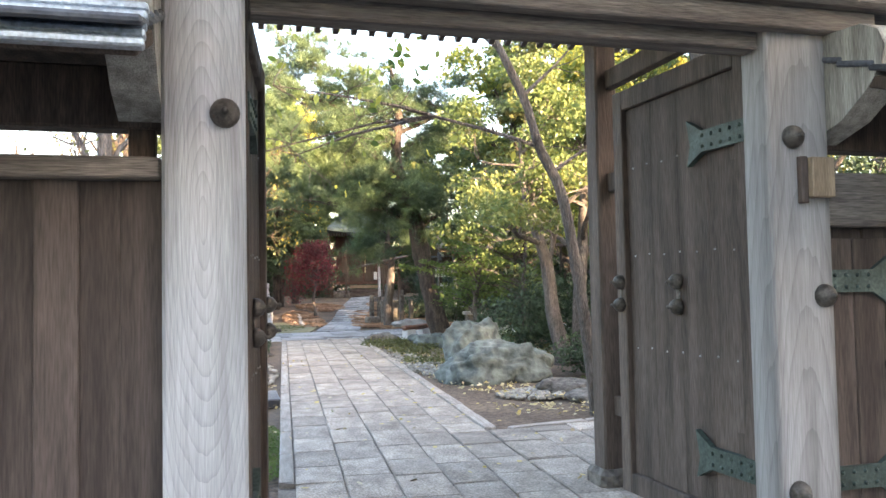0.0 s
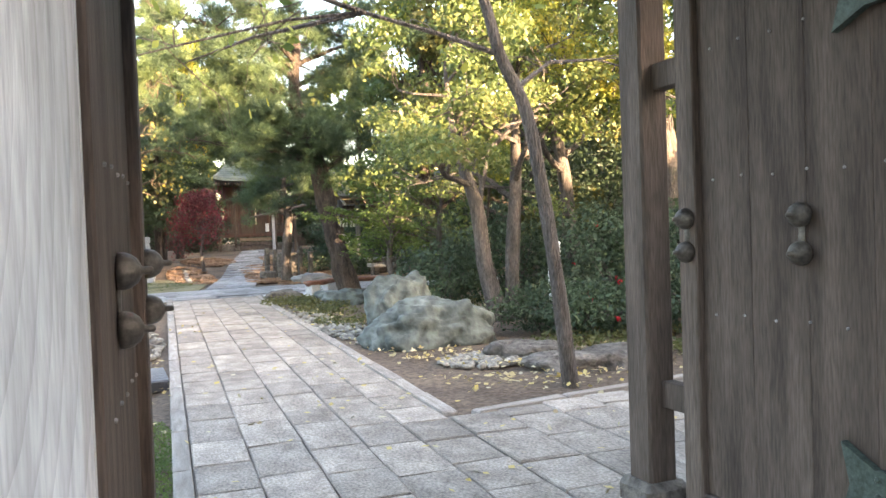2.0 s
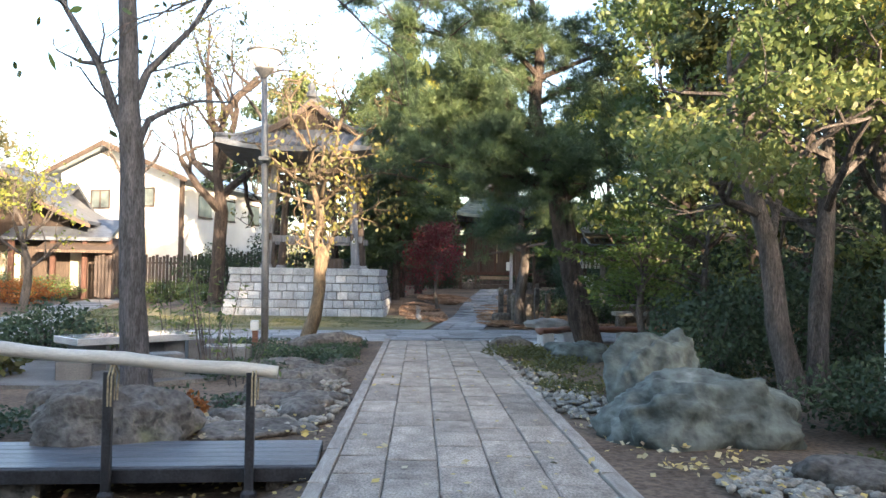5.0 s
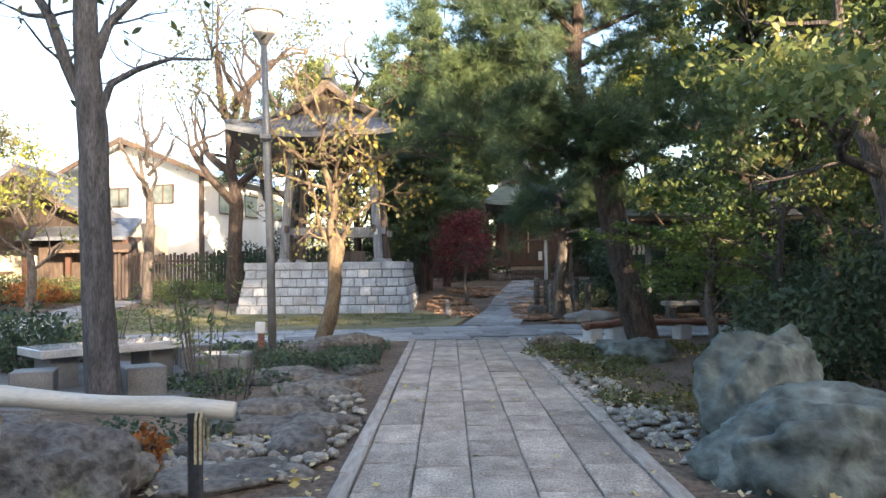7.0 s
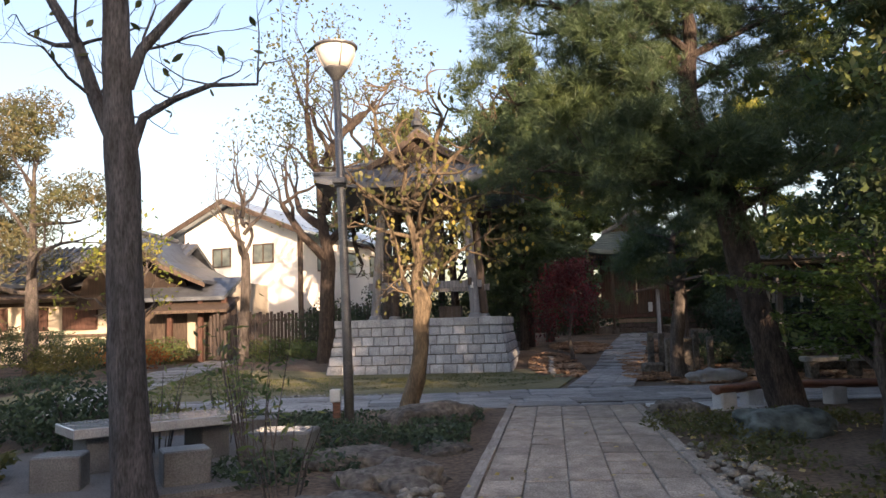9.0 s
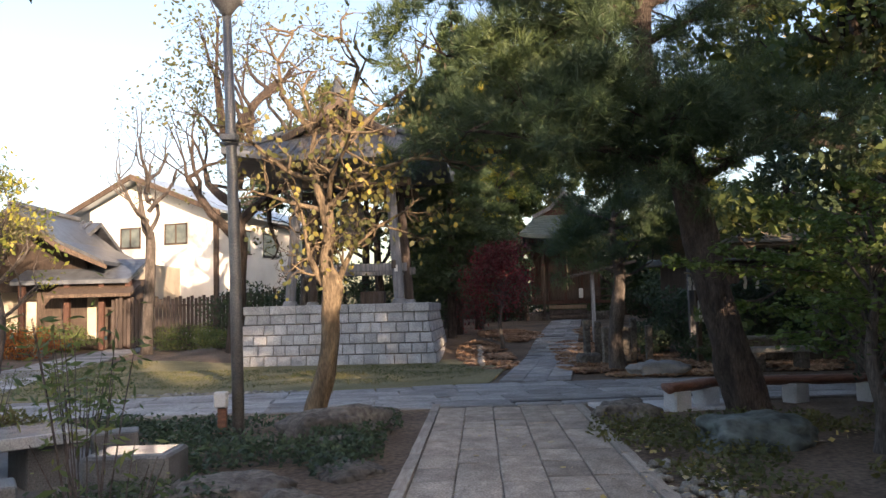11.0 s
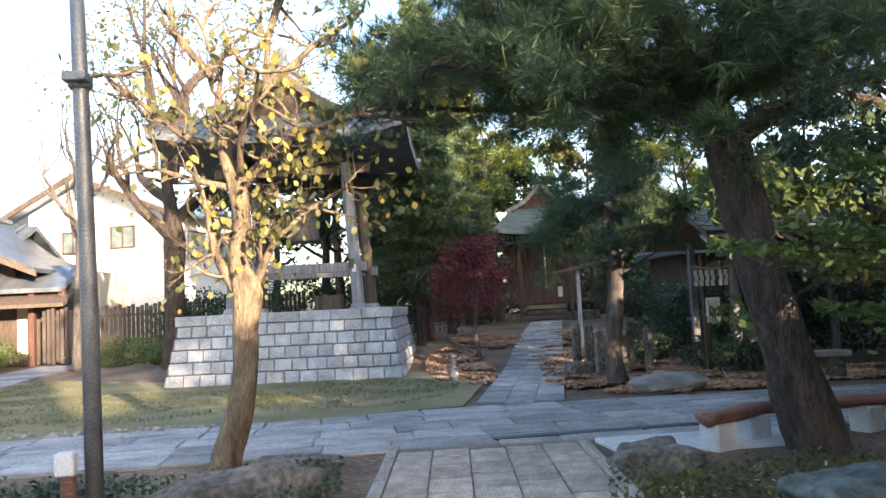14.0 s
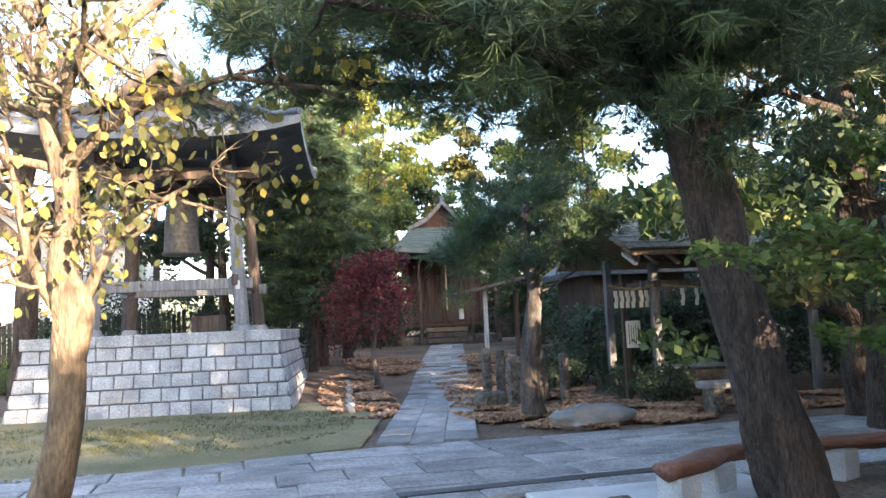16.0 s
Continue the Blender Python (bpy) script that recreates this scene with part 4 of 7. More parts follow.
hpart("bell_rope", Geo().tube([(0.05, -0.75, 3.2), (0.05, -0.75, 1.25)], 0.04, 8), STRAW)
skirt, slopes = hip_gable((0, 1.9), 2.45, 3.5, 1.6, 4.45, 5.45, 3.9, 3.6, 2.5, 0.14, 0.16)
hpart("roof_skirt", skirt, COPPER_ROOF, "flared verdigris copper eaves")
for sl in slopes:
    hpart("roof_slope", sl, COPPER_ROOF, "curved verdigris copper slope")
for i in range(8):
    z = 3.56 + 0.11 * i
    hpart("copper_seam", Geo().box((0, -1.98 + 0.165 * i, z + 0.07), (4.7 - 0.2 * i, 0.03, 0.025), 0.004), COPPER_ROOF)
hpart("gable_panel", Geo().prism([(-1.3, 4.45), (0, 5.25), (1.3, 4.45)], -0.5, -0.42, "Y"), SHRINE_WOOD, "red-brown gable panel")
for sx in (-1, 1):
    hpart("barge_board", Geo().prism([(0, 5.44), (sx * 0.8, 4.80), (sx * 1.72, 4.44), (sx * 1.72, 4.30), (sx * 0.76, 4.64), (0, 5.26)], -0.93, -0.86, "Y"), BELL_WOOD)
hpart("ridge", Geo().box((0, 1.9, 5.5), (0.26, 5.6, 0.22), 0.05), COPPER_ROOF)
for i in range(26):
    hpart("rafter", Geo().box((-2.3 + i * 0.184, -1.3, 3.36), (0.06, 1.3, 0.07), 0.005, Matrix.Rotation(radians(13), 3, "X")), DARK_WOOD)
hall.matrix_world = HM

# low dark fence beside the hall
for k, (xa, xb) in enumerate(((2.4, 5.6), (9.6, 12.6))):
    wf = thing("plank_fence", "dark horizontal plank fence beside the hall", "fence", "hall fences")
    for i in range(6):
        part("plank", Geo().box(((xa + xb) / 2, 44.6, rise(0, 44) + 0.25 + i * 0.26), (xb - xa, 0.03, 0.23), 0.006), DARK_WOOD, wf)
    for x in (xa, (xa + xb) / 2, xb):
        part("post", Geo().box((x, 44.65, rise(0, 44) + 0.9), (0.12, 0.12, 1.9), 0.01), DARK_WOOD, wf)

# ---- water pavilion ----
pav = thing("pavilion", "open timber pavilion with a pale eaves board and tiled roof", "pavilion")
PZ = 0.05
for x, y in ((7.05, 24.7), (9.9, 24.7), (7.05, 26.6), (9.9, 26.6)):
    part("post", Geo().box((x, y, PZ + 1.15), (0.13, 0.13, 2.4), 0.01), BELL_WOOD, pav)
part("crossbar", Geo().box((8.47, 24.7, 1.86), (3.3, 0.07, 0.11), 0.008), BELL_WOOD, pav)
part("crossbar", Geo().box((8.47, 24.7, 2.28), (3.3, 0.12, 0.14), 0.008), DARK_WOOD, pav)
part("crossbar", Geo().box((7.05, 25.65, 1.86), (0.07, 2.3, 0.11), 0.008), DARK_WOOD, pav)
# slope boards and shingles are pale: sunlight on the roof is in their colour
for sgn in (-1, 1):
    part("roof_slope", Geo().box((8.47, 25.65 + sgn * 0.85, 2.70), (4.3, 1.95, 0.07), 0.01, Matrix.Rotation(radians(-24 * sgn), 3, "X")), PALE_WOOD, pav)
    for i in range(7):
        f = i / 6 - 0.5
        part("shingle_course", Geo().box((8.47, 25.65 + sgn * (0.83 - 1.62 * f * math.cos(radians(24))), 2.775 + 1.62 * f * math.sin(radians(24))), (4.32, 0.34, 0.03), 0.008, Matrix.Rotation(radians(-21 * sgn), 3, "X")), SHINGLE, pav, "brown shingles in a pale sunlit tone")
part("ridge", Geo().box((8.47, 25.65, 3.16), (4.4, 0.24, 0.16), 0.04), TILE, pav)
for i in range(12):
    part("rafter_end", Geo().box((6.5 + i * 0.36, 24.35, 2.26), (0.06, 0.5, 0.06), 0.004, Matrix.Rotation(radians(24), 3, "X")), PAPER if i % 4 == 0 else PALE_WOOD, pav)
rope = thing("paper_streamers", "white zigzag paper streamers on a straw rope", "streamers")
part("rope", Geo().tube([(6.35, 24.9, 1.86), (6.7, 24.75, 1.78), (7.05, 24.62, 1.84), (8.4, 24.6, 1.74), (9.9, 24.62, 1.84)], 0.022, 6), STRAW, rope)
for i, x in enumerate((6.42, 6.52, 6.62, 6.72, 6.86, 6.96, 7.5, 7.75, 8.3, 8.8, 9.2)):
    g = Geo()
    for k in range(3):
        g.box((x + 0.015 * (k % 2), 24.62 + (0.18 if x < 7 else 0), 1.72 - 0.09 * k), (0.065, 0.006, 0.10), 0.001, 12 * (k % 2))
    part("paper_strip", g, PAPER, rope)
sgn_board = thing("notice_board", "white paper notice on a dark wooden post", "sign")
part("post", Geo().box((6.62, 24.95, 1.0), (0.1, 0.1, 2.1), 0.008), DARK_WOOD, sgn_board)
nb = part("board", Geo().box((6.72, 24.87, 1.06), (0.25, 0.02, 0.44), 0.004), PAPER, sgn_board)
for i in range(5):
    part("text_bar", Geo().box((6.64 + 0.04 * i, 24.858, 1.06), (0.012, 0.004, 0.34 - 0.05 * (i % 3)), 0.001), INK, nb)
basin = thing("stone_basin", "low cut-stone water basin", "basin")
part("body", Geo().box((8.0, 25.4, 0.22), (1.1, 0.6, 0.44), 0.04), ROCK_GREY, basin)
part("rim", Geo().box((8.0, 25.4, 0.46), (1.16, 0.66, 0.06), 0.02), GRANITE_CUT, basin)
sb = thing("stone_bench", "low slab bench of grey stone", "bench")
part("seat", Geo().box((7.35, 22.9, 0.36), (1.15, 0.36, 0.1), 0.02), GRANITE_CUT, sb)
for x in (6.95, 7.75):
    part("leg", Geo().box((x, 22.9, 0.15), (0.18, 0.3, 0.34), 0.02), ROCK_GREY, sb)

# ---- far houses ----


def window(parent, c, w, h):
    wd = part("window", Geo().box(c, (w, 0.06, h), 0.004), WINDOW_DARK, parent)
    for dx in (-w / 2, 0, w / 2):
        part("frame", Geo().box((c[0] + dx, c[1] - 0.04, c[2]), (0.07, 0.06, h + 0.08), 0.004), DARK_WOOD, wd)
    for dz in (-h / 2, h / 2):
        part("frame", Geo().box((c[0], c[1] - 0.045, c[2] + dz), (w + 0.08, 0.06, 0.07), 0.004), DARK_WOOD, wd)


house = thing("white_house", "white plastered two-storey house with a pale metal roof", "house")
HX0, HX1, HY = -17.0, -9.45, 48.0
part("wall", Geo().prism([(HX0, 0), (HX1, 0), (HX1, 6.45), (-13.8, 8.15), (HX0, 6.75)], HY, HY + 11, "Y"), PLASTER, house)
for sgn, xa, za, xb, zb in ((1, -13.8, 8.3, -8.7, 6.2), (-1, -13.8, 8.3, -18.3, 6.3)):
    part("roof", Geo().prism([(xa, za), (xb, zb), (xb, zb + 0.14), (xa, za + 0.16)], HY - 0.9, HY + 11.8, "Y"), ROOF_METAL, house)
    part("barge_board", Geo().prism([(xa, za - 0.16), (xb, zb - 0.16), (xb, zb + 0.10), (xa, za + 0.12)], HY - 0.96, HY - 0.86, "Y"), DARK_WOOD, house)
part("timber_post", Geo().box((HX1, HY - 0.02, 3.2), (0.22, 0.2, 6.3), 0.01), DARK_WOOD, house)
for y in (50.5, 53.5, 57.0):
    sw = part("side_window", Geo().box((HX1 + 0.03, y, 5.0), (0.06, 1.5, 1.2), 0.004), WINDOW_DARK, house)
    for dz in (-0.62, 0.62):
        part("frame", Geo().box((HX1 + 0.07, y, 5.0 + dz), (0.06, 1.6, 0.08), 0.004), DARK_WOOD, sw)
window(house, (-14.45, HY - 0.02, 5.25), 1.15, 1.0)
window(house, (-11.75, HY - 0.02, 5.35), 1.25, 1.0)
house.matrix_world = pose(HX1, HY, 0, 0, 0, -17) @ pose(-HX1, -HY, 0)
old = thing("old_house", "old tiled house with cream plaster and timber walls", "house")
OY = 41.0
part("wall", Geo().box((-19.5, OY + 3.2, 1.75), (17, 6, 3.5), 0.02), PLASTER_OLD, old)
part("roof", Geo().prism([(OY - 0.9, 3.55), (OY + 3.2, 5.5), (OY + 7.3, 3.6), (OY + 7.3, 3.4), (OY + 3.2, 5.3), (OY - 0.9, 3.35)], -29, -13.6, "X"), TILE, old)
for i in range(42):
    part("roof_rib", Geo().tube([(-28.8 + i * 0.36, OY - 0.92, 3.60), (-28.8 + i * 0.36, OY + 3.2, 5.55)], 0.06, 5), TILE, old)
part("porch_roof", Geo().prism([(OY - 2.6, 2.65), (OY - 0.4, 3.55), (OY - 0.4, 3.4), (OY - 2.6, 2.5)], -14.6, -10.2, "X"), TILE, old)
part("porch_roof", Geo().prism([(OY - 3.2, 2.1), (OY - 1.6, 2.65), (OY - 1.6, 2.5), (OY - 3.2, 1.98)], -13.0, -9.9, "X"), DARK_WOOD, old)
for sx, xe in ((1, -11.1), (-1, -18.1)):
    xm = -14.6 + (xe + 14.6) * 0.5
    part("porch_gable_roof", Geo().prism([(-14.6, 5.6), (xm, 4.2), (xe, 3.35), (xe, 3.2), (xm, 4.03), (-14.6, 5.4)], OY - 2.6, OY + 3.0, "Y"), TILE, old)
    part("barge_board", Geo().prism([(-14.6, 5.42), (xm, 4.06), (xe + 0.1 * sx, 3.2), (xe + 0.1 * sx, 3.04), (xm, 3.84), (-14.6, 5.16)], OY - 2.7, OY - 2.61, "Y"), DARK_WOOD, old)
# the gable lies in shadow; that dark is painted into its boards
part("gable_wall", Geo().prism([(-14.6, 5.2), (-12.4, 3.6), (-12.0, 2.3), (-17.2, 2.3), (-16.8, 3.6)], OY - 1.4, OY - 1.2, "Y"), GABLE_SHADE, old, "boarded gable with its shade put into the colour")
part("porch_ridge", Geo().box((-14.6, OY + 0.2, 5.62), (0.3, 5.7, 0.22), 0.05), TILE, old)
part("porch_wall", Geo().box((-12.4, OY - 0.6, 1.35), (3.6, 1.6, 2.7), 0.02), DARK_WOOD, old)
for x in (-14.3, -12.6, -11.3, -10.3):
    part("post", Geo().box((x, OY - 2.3, 1.3), (0.2, 0.2, 2.6), 0.01), SHRINE_WOOD, old)
part("plaster_panel", Geo().box((-11.9, OY - 1.45, 1.35), (0.6, 0.05, 1.9), 0.01), PLASTER_OLD, old)
for x, w in ((-26.0, 2.2), (-22.4, 2.4), (-19.9, 1.2), (-17.8, 1.6)):
    part("shutter", Geo().box((x, OY + 0.14, 1.98), (w, 0.12, 1.05), 0.01), SHRINE_WOOD, old, "red-brown timber shutter")
part("sill_band", Geo().box((-22, OY + 0.15, 1.2), (12, 0.1, 0.14), 0.01), DARK_WOOD, old)
part("lintel_band", Geo().box((-22, OY + 0.15, 2.66), (12, 0.1, 0.16), 0.01), DARK_WOOD, old)
part("lean_to_roof", Geo().prism([(OY - 1.3, 2.95), (OY + 0.2, 3.25), (OY + 0.2, 3.15), (OY - 1.3, 2.83)], -28, -15.5, "X"), DARK_WOOD, old)

gf = thing("garden_fence", "grey upright plank fence at the garden's edge", "fence")
for i in range(60):
    x = -10.6 + i * 0.145
    part("board", Geo().box((x, 38.0 + 0.02 * (i % 2), 1.0 + rise(x, 38) * 0.4), (0.12, 0.025, 1.7 + 0.1 * ((i * 7) % 3)), 0.005), FENCE_WOOD, gf)
for z in (0.75, 1.6):
    part("rail", Geo().box((-6.3, 38.06, z), (8.8, 0.05, 0.08), 0.005), DARK_WOOD, gf)

# ---- trees ----
TREES = "trees"


def trunk_tube(pts, radii, rough=0.18, sides=12, steps=4):
    """A trunk through the points, smoothed, with a flared uneven foot."""
    P = [Vector(p) for p in pts]
    out, rad = [], []
    for i in range(len(P) - 1):
        p0, p1, p2, p3 = P[max(i - 1, 0)], P[i], P[i + 1], P[min(i + 2, len(P) - 1)]
        for k in range(steps):
            t = k / steps
            out.append(0.5 * ((2 * p1) + (p2 - p0) * t + (2 * p0 - 5 * p1 + 4 * p2 - p3) * t * t + (3 * p1 - p0 - 3 * p2 + p3) * t ** 3))
            rad.append(radii[i] * (1 - t) + radii[i + 1] * t)
    out.append(P[-1])
    rad.append(radii[-1])
    g = Geo()
    g.tube(out, rad, sides, rough)
    return g


def young_tree():
    """Slim leaning trunk by the gate, with long thin limbs and sparse yellowing leaves."""
    rng = np.random.default_rng(11)
    t = thing("young_tree", "slim leaning tree with sparse yellow-green leaves", "tree", TREES)
    part("trunk", trunk_tube([(3.34, 7.05, -0.1), (3.30, 7.05, 0.1), (3.22, 7.05, 0.8), (3.12, 7.05, 1.5), (2.98, 7.05, 2.2), (2.76, 7.05, 2.65), (2.60, 7.05, 3.15), (2.30, 7.1, 3.8), (1.9, 7.3, 5.0)],
                             [0.085, 0.07, 0.06, 0.056, 0.052, 0.047, 0.042, 0.034, 0.015], 0.14), BARK, t, smooth=True)
    g, tips = Geo(), []
    limbs = [[(2.76, 7.05, 2.65), (2.3, 7.2, 2.82), (1.75, 7.35, 2.98), (1.2, 7.5, 2.92), (0.4, 7.7, 2.72), (-0.2, 7.8, 2.55)],
             [(1.75, 7.35, 2.98), (1.4, 7.3, 3.05), (0.9, 7.3, 3.12), (0.2, 7.3, 3.2)],
             [(1.75, 7.35, 2.98), (1.0, 7.8, 2.85), (0.5, 8.2, 2.7)],
             [(2.9, 7.05, 2.4), (3.3, 7.2, 2.65), (3.9, 7.4, 2.75), (4.6, 7.6, 2.7)],
             [(2.6, 7.05, 3.15), (3.0, 7.2, 3.5), (3.5, 7.4, 4.0)],
             [(2.4, 7.1, 3.6), (1.8, 7.0, 4.0), (1.1, 7.0, 4.4)]]
    for pts in limbs:
        g.tube(pts, [0.024 - 0.019 * i / (len(pts) - 1) for i in range(len(pts))], 6, cap=False)
        for i in range(1, len(pts)):
            for k in range(2):
                grow(g, rng, pts[i], Vector((rng.normal(), rng.normal() * 0.6, 0.4 * rng.normal())), 0.45, 0.007, 1, tips, 0.3, 0.0)
    part("branchwork", g, BARK, t)
    c = np.array([tuple(p) for p, d in tips for _ in range(5)]) + rng.normal(size=(len(tips) * 5, 3)) * 0.10
    c = c[(c[:, 2] > 3.05) | (rng.random(len(c)) < 0.22)]
    part("crown", leaf_mesh("crown", c, 0.10, L_LIME, rng, 0.5, 0.5, six=True), L_LIME, t)


def forked_tree():
    """Tall grey trunk beside the stone table, forking into bare limbs."""
    rng = np.random.default_rng(5)
    t = thing("forked_tree", "tall bare tree with a dark forking trunk", "tree", TREES)
    part("trunk", trunk_tube([(-1.88, 13.05, -0.1), (-1.9, 13.05, 0.15), (-1.95, 13.05, 1.0), (-1.99, 13.05, 2.3), (-2.03, 13.05, 2.9), (-2.06, 13.05, 3.6), (-2.08, 13.05, 4.6), (-2.0, 13.1, 6.2), (-2.1, 13.2, 7.8)],
                             [0.20, 0.165, 0.145, 0.13, 0.12, 0.105, 0.09, 0.06, 0.02], 0.2), BARK_GREY, t, smooth=True)
    g, tips = Geo(), []
    limbs = [([(-2.05, 13.05, 2.75), (-2.22, 13.05, 3.1), (-2.38, 13.05, 3.57), (-2.77, 13.1, 4.2), (-3.3, 13.2, 5.2)], 0.075),
             ([(-1.97, 13.05, 3.2), (-1.85, 13.05, 3.5), (-1.4, 13.1, 4.02), (-0.9, 13.2, 4.9)], 0.06),
             ([(-1.96, 13.05, 2.6), (-1.83, 13.05, 2.95), (-1.6, 13.1, 3.1), (-1.3, 13.1, 3.2), (-0.95, 13.2, 3.22)], 0.045),
             ([(-2.38, 13.05, 3.57), (-2.6, 13.1, 3.6), (-2.9, 13.2, 3.75)], 0.03)]
    for pts, r in limbs:
        g.tube(pts, [r * (1 - 0.75 * i / (len(pts) - 1)) for i in range(len(pts))], 8, 0.1, cap=False)
        for i in range(1, len(pts)):
            for k in range(2):
                grow(g, rng, pts[i], Vector((rng.normal(), rng.normal(), 0.6)), 0.55, r * 0.22, 2, tips, 0.3, 0.05)
    part("branchwork", g, BARK_GREY, t)
    c = np.array([tuple(p) for p, d in tips]) + rng.normal(size=(len(tips), 3)) * 0.06
    part("crown", leaf_mesh("crown", c[::2], 0.11, L_OLIVE, rng, 0.45, 0.6, six=True), L_OLIVE, t, "a few withered leaves")


def yellow_tree():
    """The crooked sunlit tree before the bell tower, with large yellowing leaves."""
    rng = np.random.default_rng(8)
    t = thing("crooked_tree", "crooked pale-barked tree with large yellowing leaves", "tree", TREES)
    part("trunk", trunk_tube([(-0.40, 18.4, -0.1), (-0.38, 18.4, 0.12), (-0.27, 18.4, 0.5), (-0.20, 18.4, 0.9), (-0.20, 18.4, 1.25), (-0.16, 18.4, 1.55), (-0.24, 18.4, 1.85), (-0.20, 18.4, 2.15), (-0.22, 18.4, 2.5), (-0.33, 18.4, 2.85), (-0.2, 18.4, 3.15), (-0.15, 18.4, 3.6)],
                             [0.15, 0.13, 0.115, 0.108, 0.11, 0.12, 0.085, 0.08, 0.075, 0.06, 0.045, 0.02], 0.3, 14), BARK_PALE, t, smooth=True)
    g, tips = Geo(), []
    limbs = [([(-0.19, 18.4, 1.5), (-0.34, 18.4, 1.72), (-0.44, 18.4, 1.92), (-0.46, 18.35, 2.1), (-0.52, 18.3, 2.5)], 0.06),
             ([(-0.14, 18.4, 1.5), (-0.02, 18.42, 1.8), (0.10, 18.5, 2.05), (0.4, 18.5, 2.3), (0.8, 18.4, 2.5)], 0.045),
             ([(-0.22, 18.4, 2.5), (0.05, 18.3, 2.75), (0.4, 18.2, 2.95), (0.9, 18.2, 3.1), (1.3, 18.2, 3.05)], 0.05),
             ([(-0.30, 18.4, 2.8), (-0.42, 18.4, 3.1), (-0.35, 18.4, 3.5), (-0.5, 18.4, 4.0)], 0.05),
             ([(-0.2, 18.4, 3.15), (0.05, 18.4, 3.4), (0.1, 18.4, 3.9), (0.3, 18.4, 4.4)], 0.045),
             ([(-0.30, 18.4, 2.85), (-0.7, 18.4, 3.0), (-1.1, 18.4, 3.35), (-1.4, 18.4, 3.6)], 0.04),
             ([(-0.22, 18.4, 2.5), (-0.6, 18.5, 2.6), (-1.0, 18.6, 2.75), (-1.4, 18.6, 2.7)], 0.035),
             ([(-0.2, 18.4, 2.6), (-0.1, 18.0, 2.9), (0.1, 17.6, 3.1), (0.2, 17.2, 3.2)], 0.035),
             ([(-0.4, 18.4, 3.5), (-0.75, 18.4, 3.95), (-0.8, 18.4, 4.4), (-0.6, 18.4, 4.75)], 0.04),
             ([(0.1, 18.4, 3.9), (0.2, 18.4, 4.3), (0.0, 18.4, 4.7)], 0.035),
             ([(0.05, 18.4, 3.4), (0.5, 18.4, 3.8), (0.9, 18.5, 4.1), (0.95, 18.5, 4.4)], 0.035)]
    for pts, r in limbs:
        g.tube(pts, [r * (1 - 0.7 * i / (len(pts) - 1)) for i in range(len(pts))], 8, 0.3, cap=False)
        for i in range(1, len(pts)):
            for k in range(3):
                grow(g, rng, pts[i], Vector((rng.normal(), rng.normal(), 0.25 + 0.5 * rng.normal())), 0.40, 0.019, 4, tips, 0.6, 0.03, (2, 2), 0.9)
    part("branchwork", g, BARK_PALE, t, smooth=True)
    pts = np.array([tuple(p) for p, d in tips])
    c = np.repeat(pts, 2, axis=0) + rng.normal(size=(len(pts) * 2, 3)) * np.array((0.10, 0.10, 0.06)) - np.array((0, 0, 0.05))
    keep = rng.random(len(c)) < np.where(c[:, 2] < 3.3, 0.5, 0.27) * np.where(c[:, 0] < -0.1, 0.55, 1.15)
    part("crown", leaf_mesh("crown", c[keep], 0.078, L_YTREE, rng, 0.66, 0.9, six=True), L_YTREE, t, "large drooping yellow-green leaves")


def pine_tufts(rng, tips, spread, n):
    p = np.array([tuple(a) for a, d in tips])
    d = np.array([tuple(b) for a, b in tips])
    k = rng.integers(0, len(p), n)
    q = p[k] + rng.normal(size=(n, 3)) * np.array((spread, spread, spread * 0.45))
    return q, unit(d[k] + np.array((0, 0, 0.5)) + 0.4 * rng.normal(size=(n, 3)))


